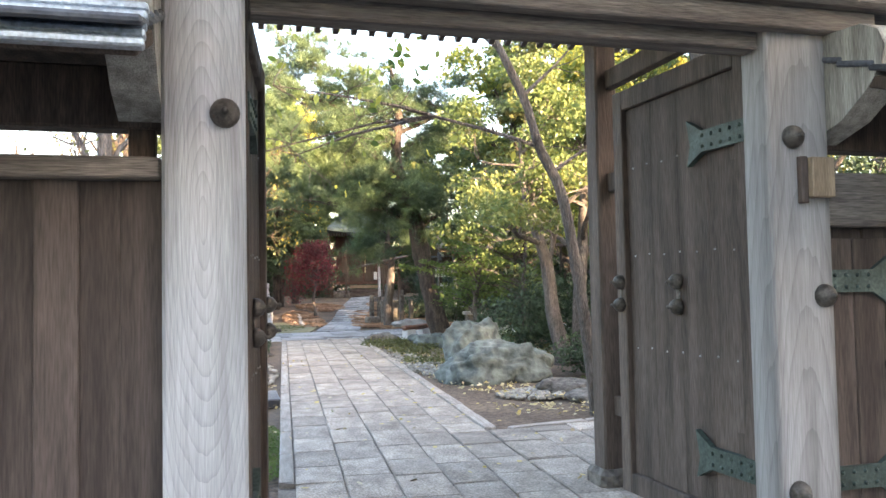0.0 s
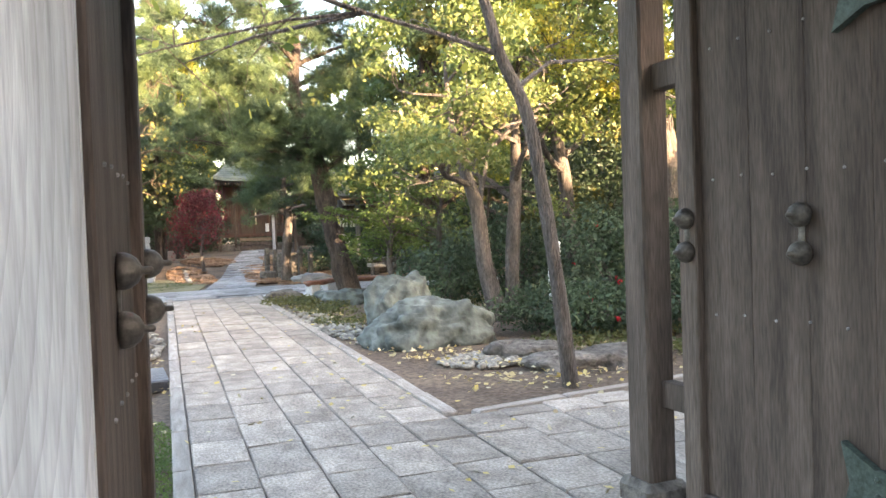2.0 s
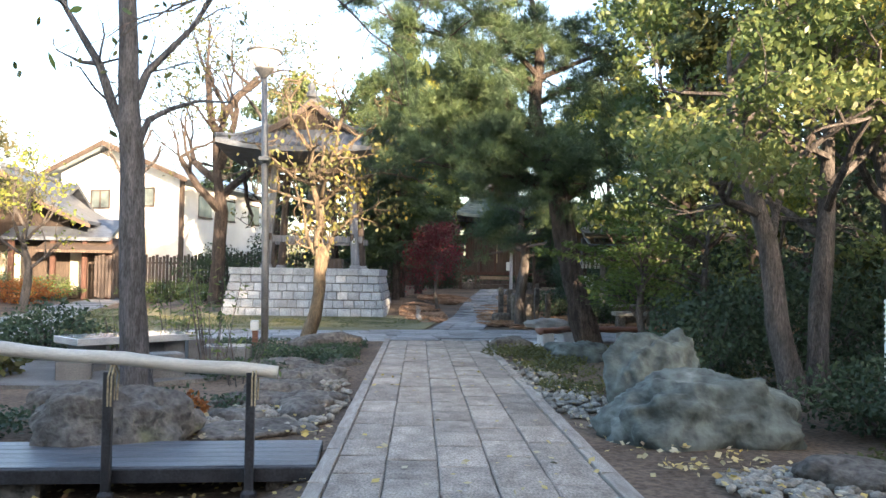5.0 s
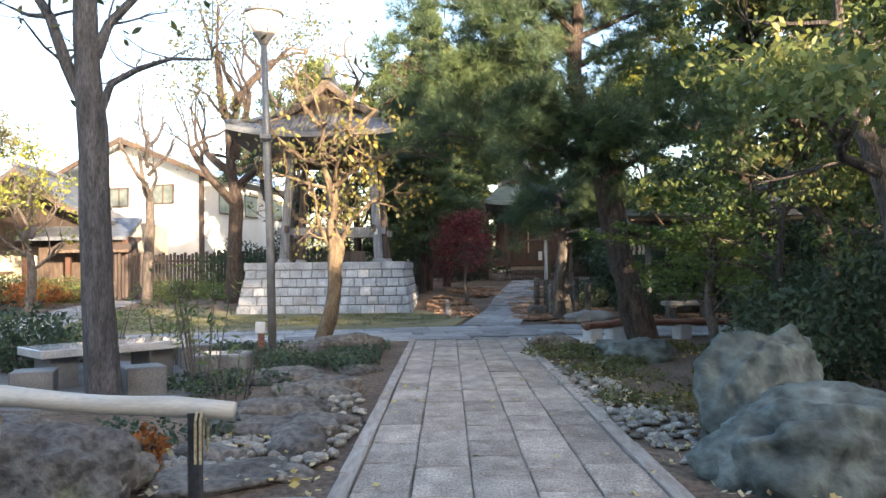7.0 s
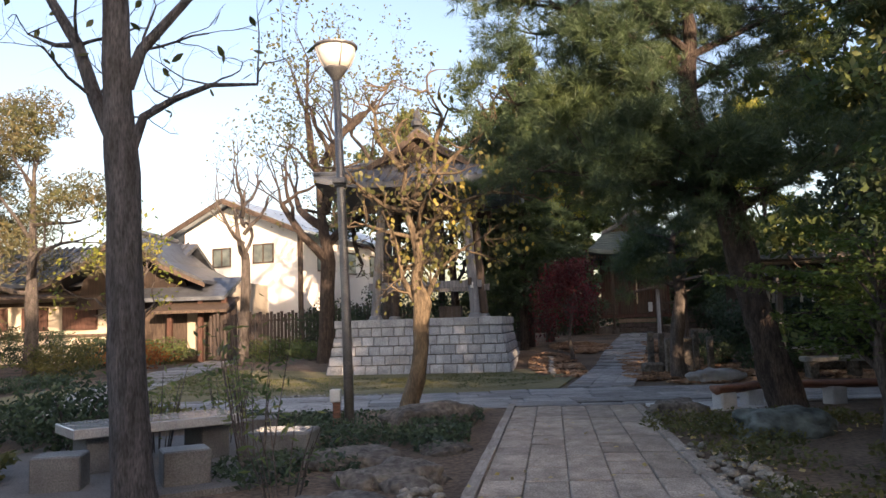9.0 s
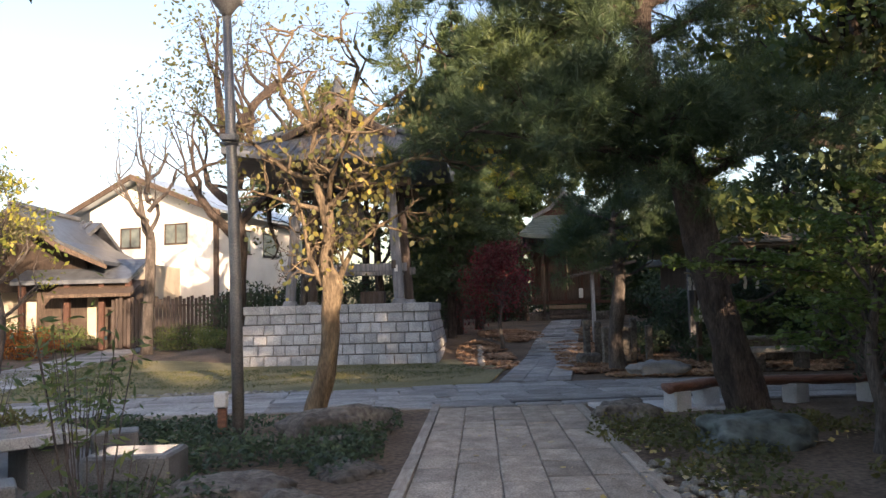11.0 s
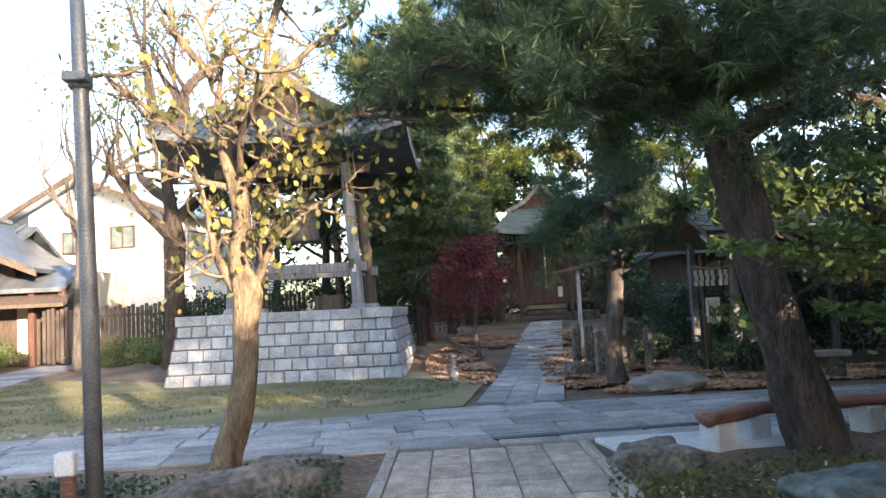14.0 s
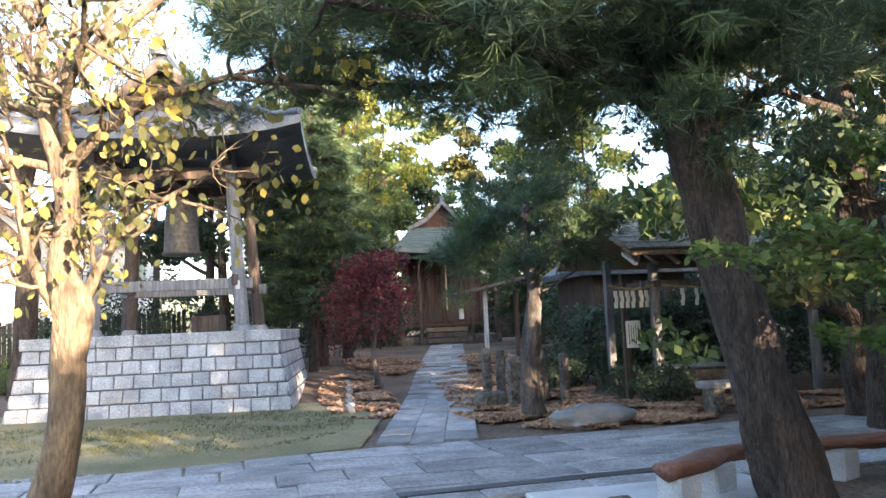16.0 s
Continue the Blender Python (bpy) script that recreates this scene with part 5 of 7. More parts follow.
def big_pine():
    """The leaning black pine by the log bench, with long drooping needles."""
    rng = np.random.default_rng(21)
    t = thing("black_pine", "large leaning black pine with long dark needles", "tree", TREES)
    tr = [(4.72, 17.85, -0.15), (4.68, 17.85, 0.1), (4.52, 17.85, 0.6), (4.40, 17.85, 1.1), (4.22, 17.85, 2.0), (4.08, 17.9, 2.8), (3.86, 18.0, 3.5), (3.7, 18.1, 4.4), (3.8, 18.2, 5.4), (3.6, 18.2, 6.6)]
    part("trunk", trunk_tube(tr, [0.30, 0.25, 0.215, 0.20, 0.185, 0.17, 0.15, 0.12, 0.09, 0.03], 0.3, 14), BARK_DARK, t, smooth=True)
    g, tips = Geo(), []
    limbs = [[(4.15, 17.9, 2.5), (3.6, 17.9, 3.0), (2.9, 17.7, 3.25), (2.2, 17.4, 3.3)],
             [(3.9, 18.0, 3.3), (3.4, 18.5, 3.7), (2.7, 19.2, 3.8), (2.0, 19.6, 3.8)],
             [(3.8, 18.0, 3.7), (3.3, 17.6, 4.2), (2.7, 17.2, 4.4)],
             [(3.7, 18.1, 4.4), (4.3, 18.4, 4.8), (4.8, 18.7, 5.0)],
             [(3.75, 18.1, 4.8), (3.2, 18.6, 5.3), (2.4, 19.0, 5.7), (1.7, 19.3, 5.8)],
             [(3.8, 18.0, 3.6), (3.0, 17.9, 3.9), (2.1, 17.9, 4.2), (1.3, 18.0, 4.3)], [(3.7, 18.1, 4.6), (2.9, 17.8, 5.1), (2.0, 17.4, 5.4), (1.2, 17.2, 5.5)],
             [(3.7, 18.1, 5.0), (3.0, 18.2, 5.8), (2.2, 18.3, 6.4), (1.4, 18.4, 6.6)],
             [(4.1, 17.9, 2.7), (3.3, 17.6, 3.0), (2.4, 17.2, 3.1), (1.5, 17.0, 3.15)], [(4.0, 17.9, 3.0), (3.2, 18.6, 3.2), (2.3, 19.0, 3.3), (1.2, 19.2, 3.4)],
             [(4.1, 17.9, 2.9), (3.8, 17.4, 3.1), (3.5, 17.0, 3.2)],
             [(4.15, 17.9, 2.6), (4.8, 18.1, 3.0), (5.5, 18.4, 3.3), (6.1, 18.6, 3.4)], [(3.75, 18.1, 4.9), (4.6, 18.2, 5.3), (5.4, 18.3, 5.6)]]
    for pts in limbs:
        g.tube(pts, [0.058 - 0.042 * i / (len(pts) - 1) for i in range(len(pts))], 7, 0.2, cap=False)
        for i in range(1, len(pts)):
            a, b = Vector(pts[i - 1]), Vector(pts[i])
            tips += [(a.lerp(b, f), (b - a).normalized()) for f in (0.35, 0.6, 0.85)]
            for k in range(4):
                grow(g, rng, pts[i], Vector((rng.normal(), rng.normal(), 0.15)), 0.55, 0.016, 2, tips, 0.25, 0.04)
    part("branchwork", g, BARK_DARK, t)
    q, d = pine_tufts(rng, tips, 0.11, 11500)
    part("crown", needle_mesh("crown", q, d, 0.185, L_PINE, rng, 18, 0.0048, 0.75), L_PINE, t, "long dark green needles")


def small_pine():
    rng = np.random.default_rng(33)
    t = thing("small_pine", "small pine with a pale trunk and dense low needles", "tree", TREES)
    tr = [(4.66, 23.75, -0.1), (4.62, 23.75, 0.1), (4.58, 23.75, 0.6), (4.66, 23.75, 1.2), (4.72, 23.75, 1.9), (4.6, 23.8, 2.5), (4.7, 23.9, 3.1)]
    part("trunk", trunk_tube(tr, [0.22, 0.16, 0.13, 0.125, 0.11, 0.08, 0.03], 0.3), BARK, t, smooth=True)
    g, tips = Geo(), []
    for a in range(11):
        z = 1.75 + 0.12 * a
        an = a * 2.4
        grow(g, rng, (4.68, 23.78, z), Vector((math.cos(an), math.sin(an), 0.12)), 0.75 - 0.02 * a, 0.03, 2, tips, 0.25, 0.02)
    part("branchwork", g, BARK, t)
    q, d = pine_tufts(rng, tips, 0.16, 1500)
    part("crown", needle_mesh("crown", q, d, 0.22, L_PINE, rng, 14, 0.006, 0.75), L_PINE, t)


def broad_tree(name, label, foot, height, spread, mat, bark, seed, n, size, trunk_r=0.14, low=0.35, lean=(0, 0), depth=3, clump=0.42, droop=0.2, six=False, aspect=0.5):
    """A branching broadleaf tree whose crown hangs on its twig ends."""
    rng = np.random.default_rng(seed)
    x, y = foot
    z0 = rise(x, y)
    t = thing(name, label, "tree", TREES)
    fork_h = height * low
    top = Vector((x + lean[0], y + lean[1], z0 + height * 0.8))
    mid = Vector((x + lean[0] * 0.4, y + lean[1] * 0.4, z0 + fork_h))
    part("trunk", trunk_tube([(x, y, z0 - 0.1), (x, y, z0 + 0.15), tuple((Vector((x, y, z0)) + mid) / 2 + Vector((0.05 * rng.normal(), 0, 0))), tuple(mid), tuple((mid + top) / 2 + Vector((0.12 * rng.normal(), 0.1, 0))), tuple(top)],
                             [trunk_r * 1.35, trunk_r * 1.05, trunk_r * 0.9, trunk_r * 0.8, trunk_r * 0.5, trunk_r * 0.15], 0.25, 9, 3), bark, t, smooth=True)
    g, tips = Geo(), []
    m = 9
    for i in range(m):
        f = i / (m - 1)
        p = mid.lerp(top, f)
        an = i * 2.4 + seed
        d = Vector((math.cos(an), math.sin(an), 0.35 + 0.6 * f))
        grow(g, rng, p, d, spread * (0.62 - 0.25 * f), trunk_r * (0.42 - 0.25 * f), depth - 1, tips, 0.3, 0.05, (2, 3), 0.7)
    part("branchwork", g, bark, t)
    pts = np.array([tuple(p) for p, d in tips])
    full = rng.random(len(pts)) ** 1.6 + 0.06
    k = rng.choice(len(pts), n, p=full / full.sum())
    ball = unit(rng.normal(size=(n, 3))) * rng.random((n, 1)) ** 0.45
    c = pts[k] + ball * np.array((clump, clump, clump * 0.55)) * (0.55 + 0.7 * full[k][:, None])
    c[:, 2] -= 0.35 * (ball[:, 0] ** 2 + ball[:, 1] ** 2) * clump
    part("crown", leaf_mesh("crown", c, size, mat, rng, aspect, droop, six=six), mat, t)
    return t


def layered_maple(name, label, foot, height, spread, mat, seed, n, size, low, layers=7, bark=BARK):
    """A small maple whose leaves lie in level sprays."""
    rng = np.random.default_rng(seed)
    x, y = foot
    z0 = rise(x, y)
    t = thing(name, label, "tree", TREES)
    part("trunk", trunk_tube([(x, y, z0 - 0.1), (x + 0.03, y, z0 + 0.3), (x - 0.05, y, z0 + height * 0.4), (x + 0.06, y, z0 + height * 0.75), (x, y, z0 + height)], [0.09, 0.065, 0.05, 0.03, 0.01], 0.2, 8), bark, t, smooth=True)
    g, cs = Geo(), []
    for i in range(layers * 3):
        z = z0 + low + (height - low) * ((i % layers) + rng.random() * 0.6) / layers
        f = (z - z0 - low) / (height - low)
        an = rng.random() * 6.28
        reach = spread * (1 - 0.55 * f) * rng.uniform(0.5, 1.0)
        e = Vector((x + reach * math.cos(an), y + reach * math.sin(an), z + 0.1))
        g.tube([(x, y, z - 0.25), tuple((Vector((x, y, z)) + e) / 2 + Vector((0, 0, 0.05))), tuple(e)], [0.02, 0.012, 0.004], 4, cap=False)
        m = n // (layers * 3)
        r = spread * 0.42
        q = rng.normal(size=(m, 3)) * np.array((r * 0.55, r * 0.55, 0.05)) + np.array(e * 0.75 + Vector((x, y, z)) * 0.25)
        q[:, 2] -= 0.25 * np.hypot(q[:, 0] - e.x, q[:, 1] - e.y) * 0.3
        cs.append(q)
    tagged(part("branchwork", g, bark, t), kind="stuff")
    part("crown", leaf_mesh("crown", np.concatenate(cs), size, mat, rng, 0.55, 0.1, 0.75), mat, t)
    return t


def weeping_maple():
    """A small red maple: a thin forked stem under a dense dome that hangs down at its rim."""
    rng = np.random.default_rng(43)
    x, y, z0 = 2.95, 29.3, rise(2.95, 29.3)
    t = thing("red_maple", "small deep-red maple beside the approach", "tree", TREES)
    part("trunk", trunk_tube([(x, y, z0 - 0.1), (x, y, z0 + 0.2), (x - 0.06, y, z0 + 0.7), (x + 0.05, y, z0 + 1.3), (x, y, z0 + 2.0)], [0.08, 0.055, 0.045, 0.035, 0.012], 0.2, 8), BARK, t, smooth=True)
    g, cs = Geo(), []
    for i in range(26):
        a = i * 2.4
        f = (i + 0.5) / 26
        reach = 0.80 * math.sqrt(f) * rng.uniform(0.7, 1.2)
        top = z0 + 2.5 - 0.9 * f * f + 0.2 * rng.normal()
        e = Vector((x - 0.1 + reach * math.cos(a), y + reach * math.sin(a), top))
        g.tube([(x, y, z0 + 1.1), (x + (e.x - x) * 0.5, y + (e.y - y) * 0.5, top - 0.1), tuple(e)], [0.018, 0.012, 0.004], 4, cap=False)
        m = 250
        q = rng.normal(size=(m, 3)) * np.array((0.2, 0.2, 0.09)) + np.array(e)
        q[:, 2] -= 0.9 * f * rng.random(m) ** 1.3 * (1.5 if math.cos(a) < 0.2 else 1.0)
        cs.append(q)
    tagged(part("branchwork", g, BARK, t), kind="stuff")
    part("crown", leaf_mesh("crown", np.concatenate(cs), 0.075, L_RED, rng, 0.5, 0.5), L_RED, t)


def conifer(foot, height, spread, seed, n=5200, label="dark layered fir among the shrine trees"):
    """A fir with a straight stem and drooping tiers of flat boughs."""
    rng = np.random.default_rng(seed)
    x, y = foot
    z0 = rise(x, y)
    t = thing("fir_tree", label, "tree", TREES)
    part("trunk", trunk_tube([(x, y, z0 - 0.1), (x, y, z0 + 0.3), (x + 0.05, y, z0 + height * 0.5), (x, y, z0 + height)], [0.2, 0.15, 0.10, 0.02], 0.2, 9), BARK_DARK, t, smooth=True)
    g, cs, ds = Geo(), [], []
    m = 46
    for i in range(m):
        f = (i + rng.random()) / m
        z = z0 + height * (0.16 + 0.83 * f)
        a = i * 2.4 + rng.normal() * 0.3
        r = spread * (1 - f) ** 0.75 * rng.uniform(0.65, 1.1) + 0.12
        e = Vector((x + r * math.cos(a), y + r * math.sin(a), z - 0.22 * r))
        g.tube([(x, y, z), tuple(Vector((x, y, z)).lerp(e, 0.5) + Vector((0, 0, 0.08 * r))), tuple(e)], [0.03, 0.02, 0.006], 5, cap=False)
        k = int(n / m * (0.4 + 1.3 * (1 - f)))
        u = rng.random(k) ** 0.6
        side = (1.05 - u) * r * 0.45 * rng.normal(size=k)
        cs.append(np.stack([x + u * r * math.cos(a) - side * math.sin(a), y + u * r * math.sin(a) + side * math.cos(a), z - 0.22 * r * u + 0.05 * rng.normal(size=k)], axis=1))
        ds.append(np.stack([math.cos(a) - np.sign(side) * 0.6 * math.sin(a), math.sin(a) + np.sign(side) * 0.6 * math.cos(a), np.full(k, -0.12)], axis=1))
    tagged(part("branchwork", g, BARK_DARK, t), kind="stuff")
    part("crown", needle_mesh("crown", np.concatenate(cs), unit(np.concatenate(ds)), 0.26, L_PINE, rng, 7, 0.016, 0.5), L_PINE, t)


def spreading_maple():
    """A maple whose long level sprays reach out before the pine."""
    rng = np.random.default_rng(47)
    t = thing("maple", "soft green maple reaching level sprays before the pine", "tree", TREES)
    x, y = 6.35, 16.55
    part("trunk", trunk_tube([(x, y, -0.1), (x, y, 0.2), (x - 0.1, y, 0.9), (x - 0.05, y, 1.6), (x + 0.1, y, 2.7)], [0.10, 0.075, 0.06, 0.045, 0.015], 0.2, 8), BARK, t, smooth=True)
    g, cs = Geo(), []
    ends = [((3.55, 16.7, 1.70), 1.15), ((3.95, 16.4, 1.80), 1.2), ((4.6, 16.8, 1.74), 1.2), ((4.3, 16.8, 1.22), 0.8), ((4.7, 16.5, 1.36), 0.9), ((4.5, 16.7, 2.30), 1.6), ((5.1, 16.3, 2.45), 1.7), ((5.2, 16.9, 1.55), 1.2), ((5.0, 16.2, 2.0), 1.5), ((5.5, 16.4, 1.0), 0.7), ((5.6, 17.0, 2.6), 1.9)]
    for (ex, ey, ez), zs in ends:
        s, e = Vector((x, y, zs)), Vector((ex, ey, ez))
        pts = [s, s.lerp(e, 0.35) + Vector((0, 0, 0.14)), s.lerp(e, 0.7) + Vector((0, 0, 0.08)), e]
        g.tube([tuple(p) for p in pts], [0.022, 0.014, 0.008, 0.003], 5, cap=False)
        m = int(260 * (s - e).length)
        u = 0.3 + 0.75 * rng.random(m)
        side = rng.normal(size=m) * (0.08 + 0.26 * (1.08 - u))
        d = (e - s).normalized()
        q = np.array(s)[None] + np.array(e - s)[None] * u[:, None]
        q[:, 0] -= side * d.y
        q[:, 1] += side * d.x
        q[:, 2] += 0.10 * (1 - u) - 0.25 * np.abs(side) + 0.025 * rng.normal(size=m)
        cs.append(q)
    tagged(part("branchwork", g, BARK, t), kind="stuff")
    part("crown", leaf_mesh("crown", np.concatenate(cs), 0.075, L_MAPLE, rng, 0.45, 0.12, 0.6, six=True), L_MAPLE, t)


young_tree()
forked_tree()
yellow_tree()
big_pine()
small_pine()
spreading_maple()
conifer((2.05, 34.6), 11.0, 2.2, 91, 8500)
conifer((1.75, 32.9), 8.6, 1.6, 92, 6000)
conifer((9.9, 39.6), 8.5, 2.0, 93)
conifer((3.3, 41.5), 11.0, 2.3, 94, 8000, label="dark layered fir beside the hall")
layered_maple("maple", "soft green maple sapling by the pine", (4.75, 15.3), 2.0, 0.8, L_MAPLE, 42, 3200, 0.065, 0.8)
weeping_maple()
# twin camellias among the shrubs
broad_tree("camellia_tree", "glossy green camellia tree with a forked grey trunk", (5.0, 11.6), 4.6, 1.9, L_GREEN, BARK, 51, 8500, 0.085, 0.13, 0.36, (-0.55, 0.3))
broad_tree("camellia_tree", "glossy green camellia tree with a pale grey trunk", (5.32, 11.7), 5.0, 2.2, L_GREEN, BARK, 52, 9500, 0.085, 0.12, 0.34, (0.35, 0.2))
broad_tree("broadleaf_tree", "yellow-green broadleaf tree catching the low sun", (8.2, 9.6), 6.0, 2.6, L_LIME, BARK, 53, 14000, 0.085, 0.13, 0.4)
broad_tree("broadleaf_tree", "golden-green broadleaf tree catching the low sun", (7.6, 13.4), 5.6, 2.6, L_LIME, BARK, 54, 14000, 0.09, 0.15, 0.4, (-0.6, 0))
broad_tree("broadleaf_tree", "yellow-green tree behind the pines", (9.3, 20.2), 7.6, 3.2, L_LIME, BARK_DARK, 55, 3800, 0.13, 0.15, 0.5, (-2.0, -0.4))
broad_tree("leaning_tree", "large leaning tree with a thick grey trunk", (8.75, 12.0), 9.5, 3.2, L_GOLD, BARK, 56, 7500, 0.14, 0.27, 0.6, (-1.8, 0.2))
broad_tree("broadleaf_tree", "dense green tree by the fence", (9.4, 7.6), 6.4, 2.6, L_GREEN, BARK, 57, 9000, 0.10, 0.14, 0.3)
BACK = [((9.5, 12.5), 10.0, 3.2, L_GREEN), ((8.4, 17.0), 8.5, 3.2, L_OLIVE), ((11.0, 19.5), 9.5, 3.6, L_DARK), ((8.2, 21.6), 7.0, 2.6, L_GREEN), ((11.6, 24.5), 9.0, 3.4, L_DARK),
        ((11.0, 30.0), 9.5, 3.6, L_DARK), ((11.4, 38.5), 9.0, 3.4, L_LIME), ((-0.6, 35.0), 8.0, 2.4, L_DARK), ((-1.2, 37.5), 9.5, 3.2, L_GREEN), ((1.8, 38.6), 8.0, 2.4, L_LIME),
        ((0.8, 45.5), 11.0, 4.0, L_DARK), ((8.6, 53.5), 11.5, 4.0, L_GREEN), ((12.5, 45.0), 11.0, 4.2, L_DARK), ((-3.8, 44.0), 10.0, 3.2, L_DARK), ((14.5, 33.0), 10.5, 4.0, L_GOLD), ((14.0, 14.0), 9.0, 3.6, L_GOLD),
        ((4.0, 53.5), 13.0, 4.4, L_LIME), ((-0.5, 52.0), 12.0, 4.0, L_GREEN), ((3.6, 47.5), 9.0, 3.2, L_GREEN), ((6.2, 51.0), 9.5, 3.4, L_DARK), ((10.6, 48.5), 10.0, 3.4, L_OLIVE), ((2.9, 37.4), 11.5, 2.8, L_LIME), ((5.8, 50.0), 13.5, 3.8, L_GREEN), ((7.7, 20.6), 8.5, 2.8, L_GREEN)]
for i, (xy, h, s, m) in enumerate(BACK):
    leaves = 7000 if 7 < xy[0] < 12 and 16 < xy[1] < 31 else 8500 if xy[1] > 40 or xy[1] < 13 else 6500
    broad_tree("woodland_tree", {L_GREEN: "green evergreen tree in the grove", L_OLIVE: "olive-green tree in the grove", L_DARK: "dark evergreen tree in the grove", L_LIME: "yellow-green tree in the grove", L_GOLD: "golden autumn tree in the grove"}[m],
               xy, h, s, m, BARK_DARK, 70 + i, leaves, 0.15 + 0.002 * xy[1], 0.17, 0.16 if xy[0] > 8 else 0.28, depth=3, clump=0.62)


def far_woods():
    rng = np.random.default_rng(99)
    cs = []
    for i in range(46):
        a = rng.uniform(0, 1)
        x, y = -2 + 34 * a + rng.normal(), 58 - 30 * max(0, a - 0.4) + rng.normal() * 2
        h = rng.uniform(3, 6)
        cs.append(blob_points(rng, (x, y, h * 0.5), (3.0, 2.5, h * 0.55), 700, 0.5, 0.3))
    for i in range(24):
        x, y = 17 + rng.normal(), 4 + i * 1.6
        h = rng.uniform(3.0, 4.2) if y < 13 else rng.uniform(5.0, 6.5)
        cs.append(blob_points(rng, (x, y, h * 0.5), (2.4, 2.0, h * 0.55), 900 if y < 13 else 1300, 0.5, 0.2))
    ob = new("far_woods", leaf_mesh("far_woods", np.concatenate(cs), 0.34, L_DARK, rng, 0.6))
    tagged(ob, "dense dark woodland beyond the grounds", "woods", kind="stuff")


far_woods()


def bare_tree(name, label, foot, height, seed, r, leafy=0, mat=L_OLIVE, depth=4, spread=1.0, low=0.3, size=0.13, bark=BARK, thick=0.42):
    rng = np.random.default_rng(seed)
    x, y = foot
    z0 = rise(x, y)
    t = thing(name, label, "tree", TREES)
    top = (x + 0.3 * rng.normal(), y, z0 + height * 0.7)
    part("trunk", trunk_tube([(x, y, z0 - 0.1), (x, y, z0 + 0.2), (x + 0.12, y, z0 + height * low), (x - 0.05, y, z0 + height * 0.5), top], [r * 1.3, r, r * 0.85, r * 0.6, r * 0.2], 0.25, 9, 3), bark, t, smooth=True)
    g, tips = Geo(), []
    for i in range(7):
        f = i / 6
        p = Vector((x + 0.1 * (1 - f), y, z0 + height * (low + (0.7 - low) * f)))
        an = i * 2.4 + seed
        grow(g, rng, p, Vector((math.cos(an), math.sin(an), 0.9)), height * 0.26 * spread, r * thick, depth - 1, tips, 0.35, 0.12, (2, 3), 0.6)
    part("branchwork", g, bark, t)
    if leafy:
        pts = np.array([tuple(p) for p, d in tips])
        k = rng.integers(0, len(pts), leafy)
        part("crown", leaf_mesh("crown", pts[k] + rng.normal(size=(leafy, 3)) * 0.16, size, mat, rng, 0.55, 0.3), mat, t)
    return t


bare_tree("pollarded_tree", "tall dark pollarded tree with tufted leaves", (-4.3, 30.6), 8.6, 61, 0.25, 2600, L_OLIVE, 5, 1.0, 0.35, 0.13, BARK_DARK, 0.62)
bare_tree("bare_tree", "slender bare tree before the white house", (-8.3, 35.0), 8.2, 62, 0.19, 120, L_OLIVE, 4, 0.8, 0.45)
bare_tree("bare_tree", "young tree with sparse yellow leaves", (-8.9, 27.0), 4.2, 63, 0.12, 700, L_LIME, 3, 1.0, 0.3)
bare_tree("bare_tree", "bare tree behind the bell tower", (-3.0, 34.5), 9.0, 64, 0.2, 1400, L_OLIVE, 5, 1.0, 0.4)
broad_tree("garden_pine", "tall loose-crowned garden pine by the old house", (-13.2, 30.0), 8.4, 3.2, L_PINE_OLD, BARK, 66, 16000, 0.2, 0.22, 0.3, clump=0.85, droop=-0.1, aspect=0.22)
broad_tree("garden_pine", "loose-crowned garden pine by the old house", (-17.0, 33.0), 7.5, 2.8, L_PINE_OLD, BARK, 67, 12000, 0.2, 0.2, 0.3, clump=0.85, droop=-0.1, aspect=0.2)

# ---- shrubs and ground cover ----


def shrub(name, label, c, r, mat, seed, n, size, gaps=0.3, flowers=0, stems=7):
    rng = np.random.default_rng(seed)
    z0 = rise(c[0], c[1])
    t = thing(name, label, "shrub", "shrubs")
    g = Geo()
    for i in range(stems):
        a = i * 2.4
        e = (c[0] + 0.7 * r[0] * math.cos(a), c[1] + 0.7 * r[1] * math.sin(a), z0 + r[2] * 1.4)
        g.tube([(c[0] + 0.1 * r[0] * math.cos(a), c[1] + 0.1 * r[1] * math.sin(a), z0 - 0.05), ((c[0] + e[0]) / 2, (c[1] + e[1]) / 2, z0 + r[2] * 0.7), e], [0.022, 0.014, 0.006], 5, cap=False)
    part("stemwork", g, BARK, t)
    p = blob_points(rng, (c[0], c[1], z0 + r[2] * 0.95), r, n, 0.5, gaps)
    p[:, 2] = np.maximum(p[:, 2], z0 + 0.03)
    part("foliage", leaf_mesh("foliage", p, size, mat, rng, 0.5, 0.1), mat, t)
    if flowers:
        q = p[rng.integers(0, len(p), flowers)] + rng.normal(size=(flowers, 3)) * 0.03
        for w in q:
            part("bloom", leaf_mesh("bloom", w + rng.normal(size=(9, 3)) * 0.016, 0.055, FLOWER, rng, 0.8), FLOWER, t, "red camellia bloom")
    return t


